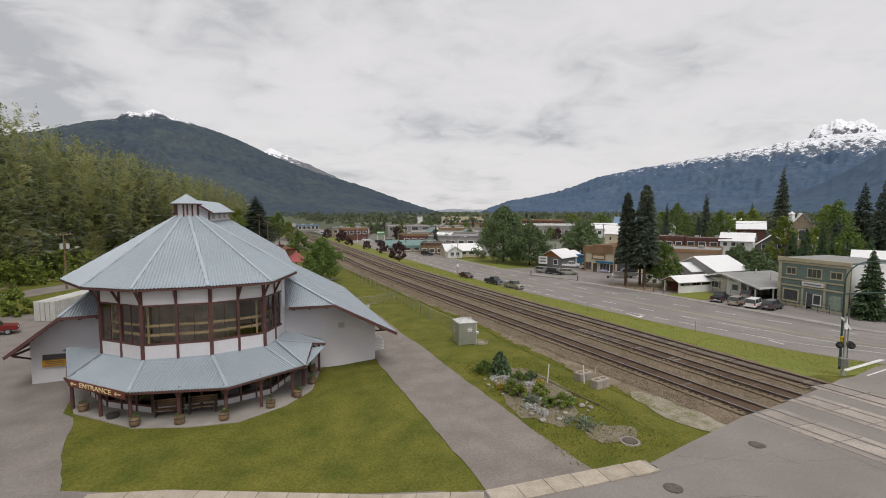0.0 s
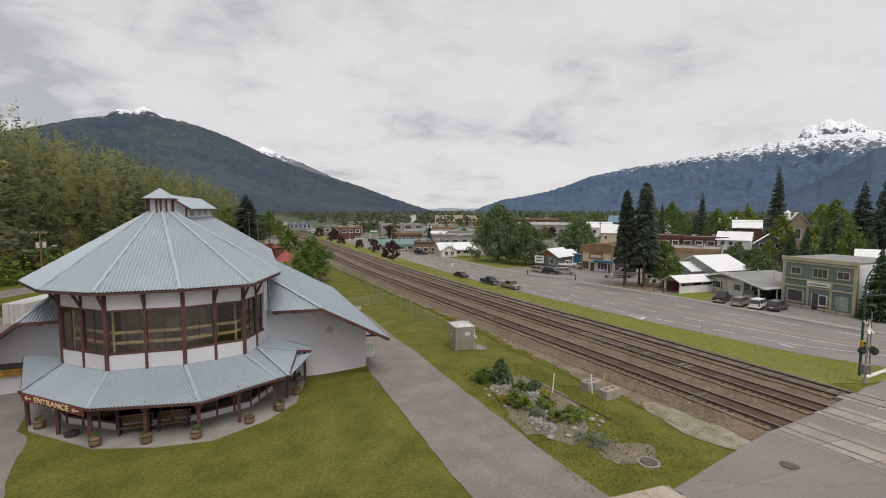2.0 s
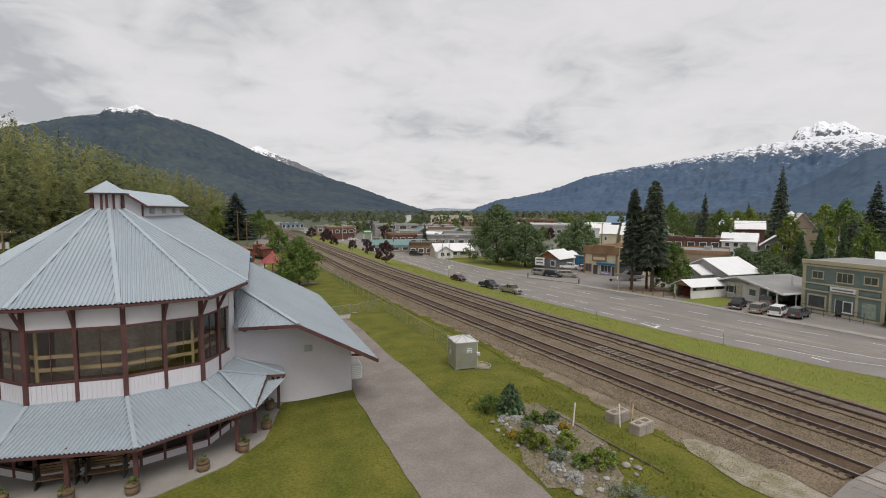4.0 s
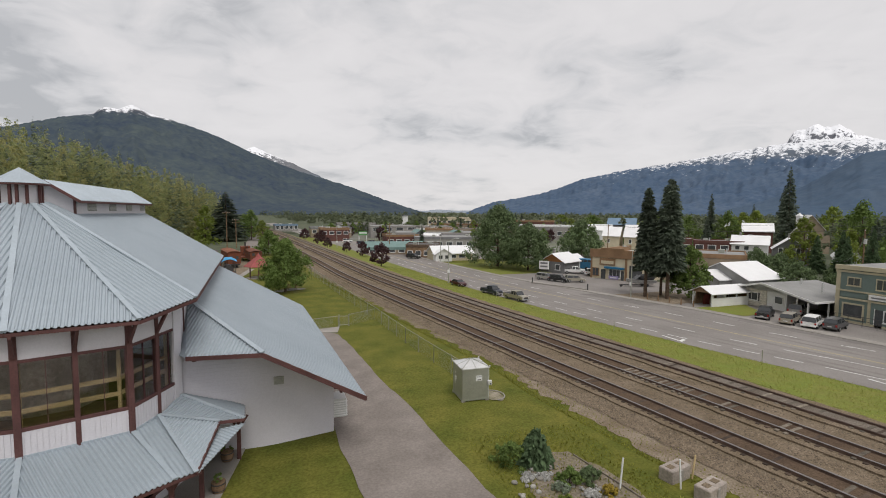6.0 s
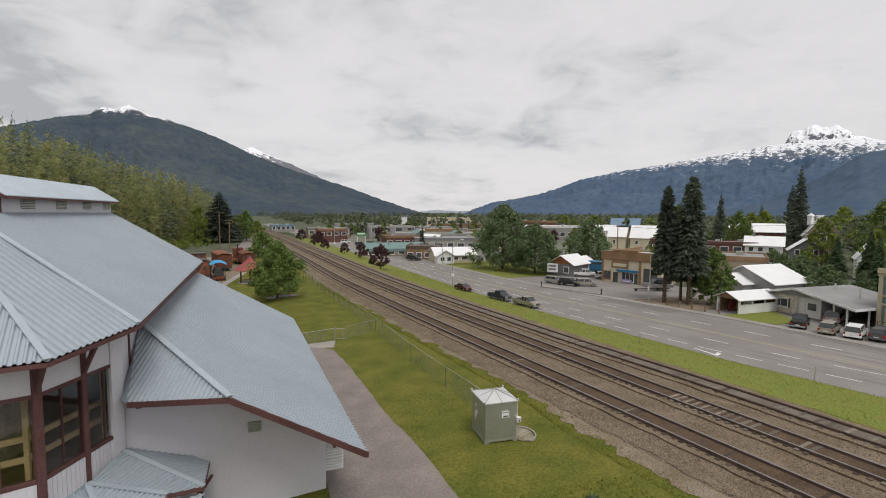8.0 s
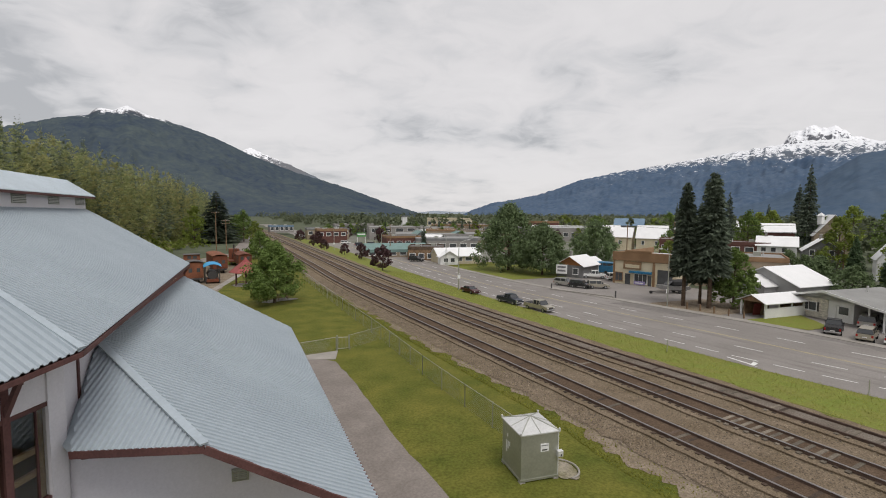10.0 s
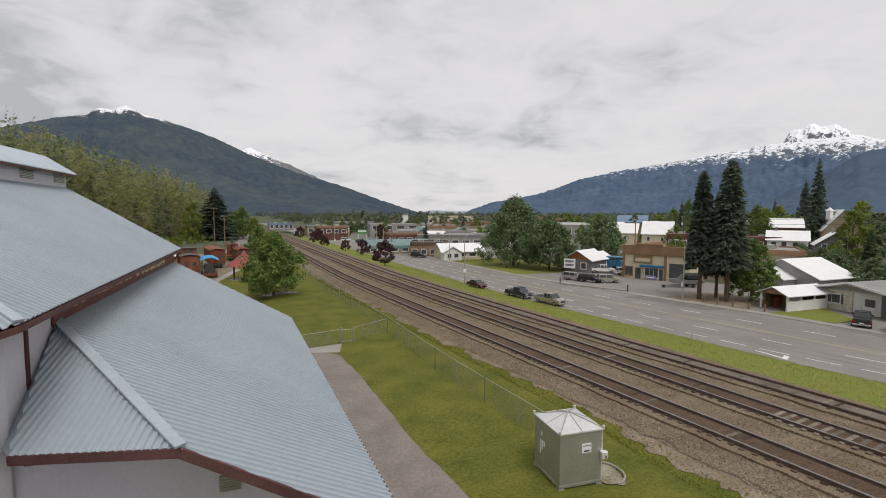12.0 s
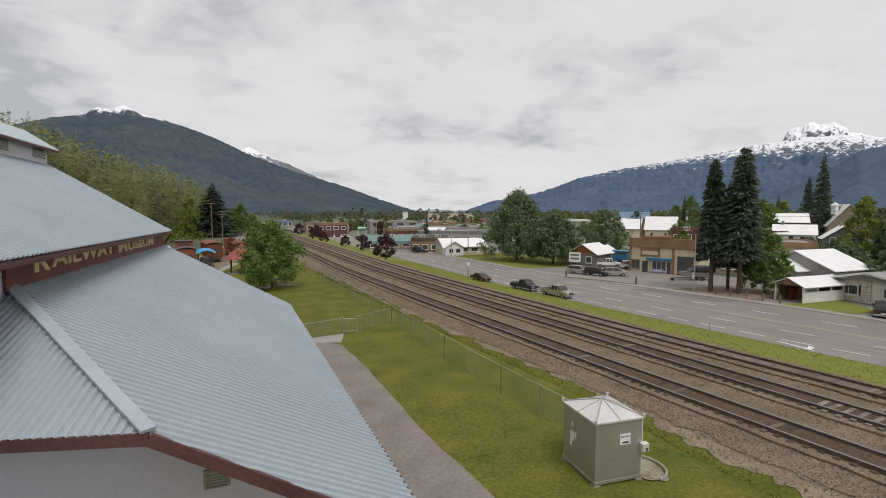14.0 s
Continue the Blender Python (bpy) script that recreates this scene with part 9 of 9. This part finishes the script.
def bench(x, y, rz):
    t = thing("bench", "slatted wooden bench on the museum terrace", "bench", x, y, FLOOR_Z, rz, "terrace benches")
    for k in range(4):
        part("seat_slat", box(-0.95, -0.25 + k * 0.13, 0.43, 0.95, -0.15 + k * 0.13, 0.47), OLD_WOOD, t)
    for k in range(4):
        part("back_slat", box(-0.95, 0.28 + k * 0.02, 0.55 + k * 0.13, 0.95, 0.31 + k * 0.02, 0.65 + k * 0.13), OLD_WOOD, t)
    for x2 in (-0.8, 0.8):
        part("leg", box(x2 - 0.04, -0.25, 0, x2 + 0.04, 0.3, 0.43), METAL_DARK, t)
        part("arm", box(x2 - 0.04, -0.25, 0.43, x2 + 0.04, 0.36, 1.05), METAL_DARK, t)


bench(-7.85, 36.3, 0)
bench(-5.75, 36.25, 0)
_t = thing("cable_spool", "dark round drum lying on the terrace", "drum", -11.4, 37.1, FLOOR_Z)
part("drum", rod(bmesh.new(), (0, 0, 0), (0, 0, 0.25), 0.36, 0.42, 16), METAL_DARK, _t)


def bus():
    t = thing("bus", "blue and pale retired bus parked behind the car park", "bus", 83.0, 126.0, g1(83, 126) + 0.05, -62)
    blue = mat("blue_bus_paint", (0.05, 0.19, 0.34), 0.4, 0.1)
    part("body", box(-4.4, -1.25, 0.5, 4.4, 1.25, 2.3, 0.08), blue, t)
    part("roof", box(-4.4, -1.2, 2.75, 4.4, 1.2, 3.05, 0.12), blue, t)
    for k in range(8):
        part("window", box(-4.2 + k * 1.05, -1.24, 2.05, -3.3 + k * 1.05, 1.24, 2.78), PANE, t)
        part("pillar", box(-4.32 + k * 1.05, -1.26, 2.0, -4.2 + k * 1.05, 1.26, 2.8), blue, t)
    for x in (-2.8, 2.9):
        for s in (-1.15, 1.15):
            part("wheel", rod(bmesh.new(), (x, s - 0.14, 0.48), (x, s + 0.14, 0.48), 0.48, seg=14), PLASTIC_DARK, t)


bus()


def boat():
    t = thing("boat_on_trailer", "grey motor boat under a dark canopy on a trailer", "boat", 77.4, 96.6, g1(77.4, 96.6), -12)
    hull = mat("grey_hull", (0.34, 0.34, 0.34), 0.4, 0.2)
    bm = bmesh.new()
    rows = []
    for f, w, z0, z1 in ((0.0, 0.05, 1.25, 1.75), (0.15, 0.6, 0.85, 1.65), (0.4, 1.05, 0.65, 1.5), (0.75, 1.15, 0.6, 1.4), (1.0, 1.1, 0.62, 1.35)):
        x = -3.2 + 6.4 * f
        rows.append([bm.verts.new(v) for v in ((x, -w, z1), (x, -w * 0.75, z0 + 0.15), (x, 0, z0), (x, w * 0.75, z0 + 0.15), (x, w, z1))])
    for a, b in zip(rows, rows[1:]):
        for i in range(4):
            bm.faces.new((a[i], a[i + 1], b[i + 1], b[i]))
        bm.faces.new((a[4], a[0], b[0], b[4]))
    bm.faces.new(rows[-1])
    part("hull", bm, hull, t)
    part("canopy", box(-0.4, -0.95, 1.45, 2.9, 0.95, 2.55, 0.25), PLASTIC_DARK, t, "dark fabric canopy")
    part("windscreen", beam(bmesh.new(), (-1.2, 0, 1.6), (-0.4, 0, 2.4), 1.6, 0.04), GLASS_DARK, t)
    part("trailer_beam", box(-4.6, -0.08, 0.42, 3.0, 0.08, 0.56), METAL_DARK, t)
    for s in (-0.95, 0.95):
        part("wheel", rod(bmesh.new(), (1.0, s - 0.1, 0.33), (1.0, s + 0.1, 0.33), 0.33, seg=14), PLASTIC_DARK, t)
    part("jockey_wheel", rod(bmesh.new(), (-4.2, -0.06, 0.3), (-4.2, 0.06, 0.3), 0.3, seg=12), PLASTIC_DARK, t)


boat()


def car_park():
    k = thing("parking_kerb", "low concrete kerb island of the car park", "kerb", 57.8, 107.4, g1(57.8, 107.4))
    pts = [(0, 0), (2.2, -4.6), (5.6, -11.6)]
    bm = bmesh.new()
    for a, b in zip(pts, pts[1:]):
        beam(bm, (a[0], a[1], 0.14), (b[0], b[1], 0.14), 0.5, 0.34)
    part("kerb", bm, CONCRETE, k)
    for x, y in ((57.9, 107.3), (63.6, 95.6)):
        b = thing("bollard", "short dark steel bollard at the car park", "bollard", x, y, g1(x, y), 0, "car park bollards")
        part("post", rod(bmesh.new(), (0, 0, -0.2), (0, 0, 1.3), 0.12), METAL_DARK, b)
    s = thing("shop_sign", "pale sign board on posts by the car park", "sign", 67.0, 117.5, g1(67, 117.5), -50)
    part("board", box(-1.2, -0.1, 1.6, 1.2, 0.1, 3.6, 0.03), WHITE_PAINT, s)
    part("text_bar", box(-0.9, -0.13, 2.9, 0.9, -0.09, 3.3), GREY_WALL, s)
    part("text_bar", box(-0.9, -0.13, 2.1, 0.9, -0.09, 2.5), GREY_WALL, s)
    for x in (-1.0, 1.0):
        part("post", box(x - 0.07, -0.07, -0.2, x + 0.07, 0.07, 1.7), METAL_DARK, s)
    f = thing("low_fence", "row of weathered posts in front of the spruces", "fence", 67.8, 84.0, g1(67.8, 84.0))
    for i in range(5):
        part("post", box(i * 0.55 - 0.08, -i * 2.0 - 0.08, -0.2, i * 0.55 + 0.08, -i * 2.0 + 0.08, 1.1), OLD_WOOD, f)


car_park()
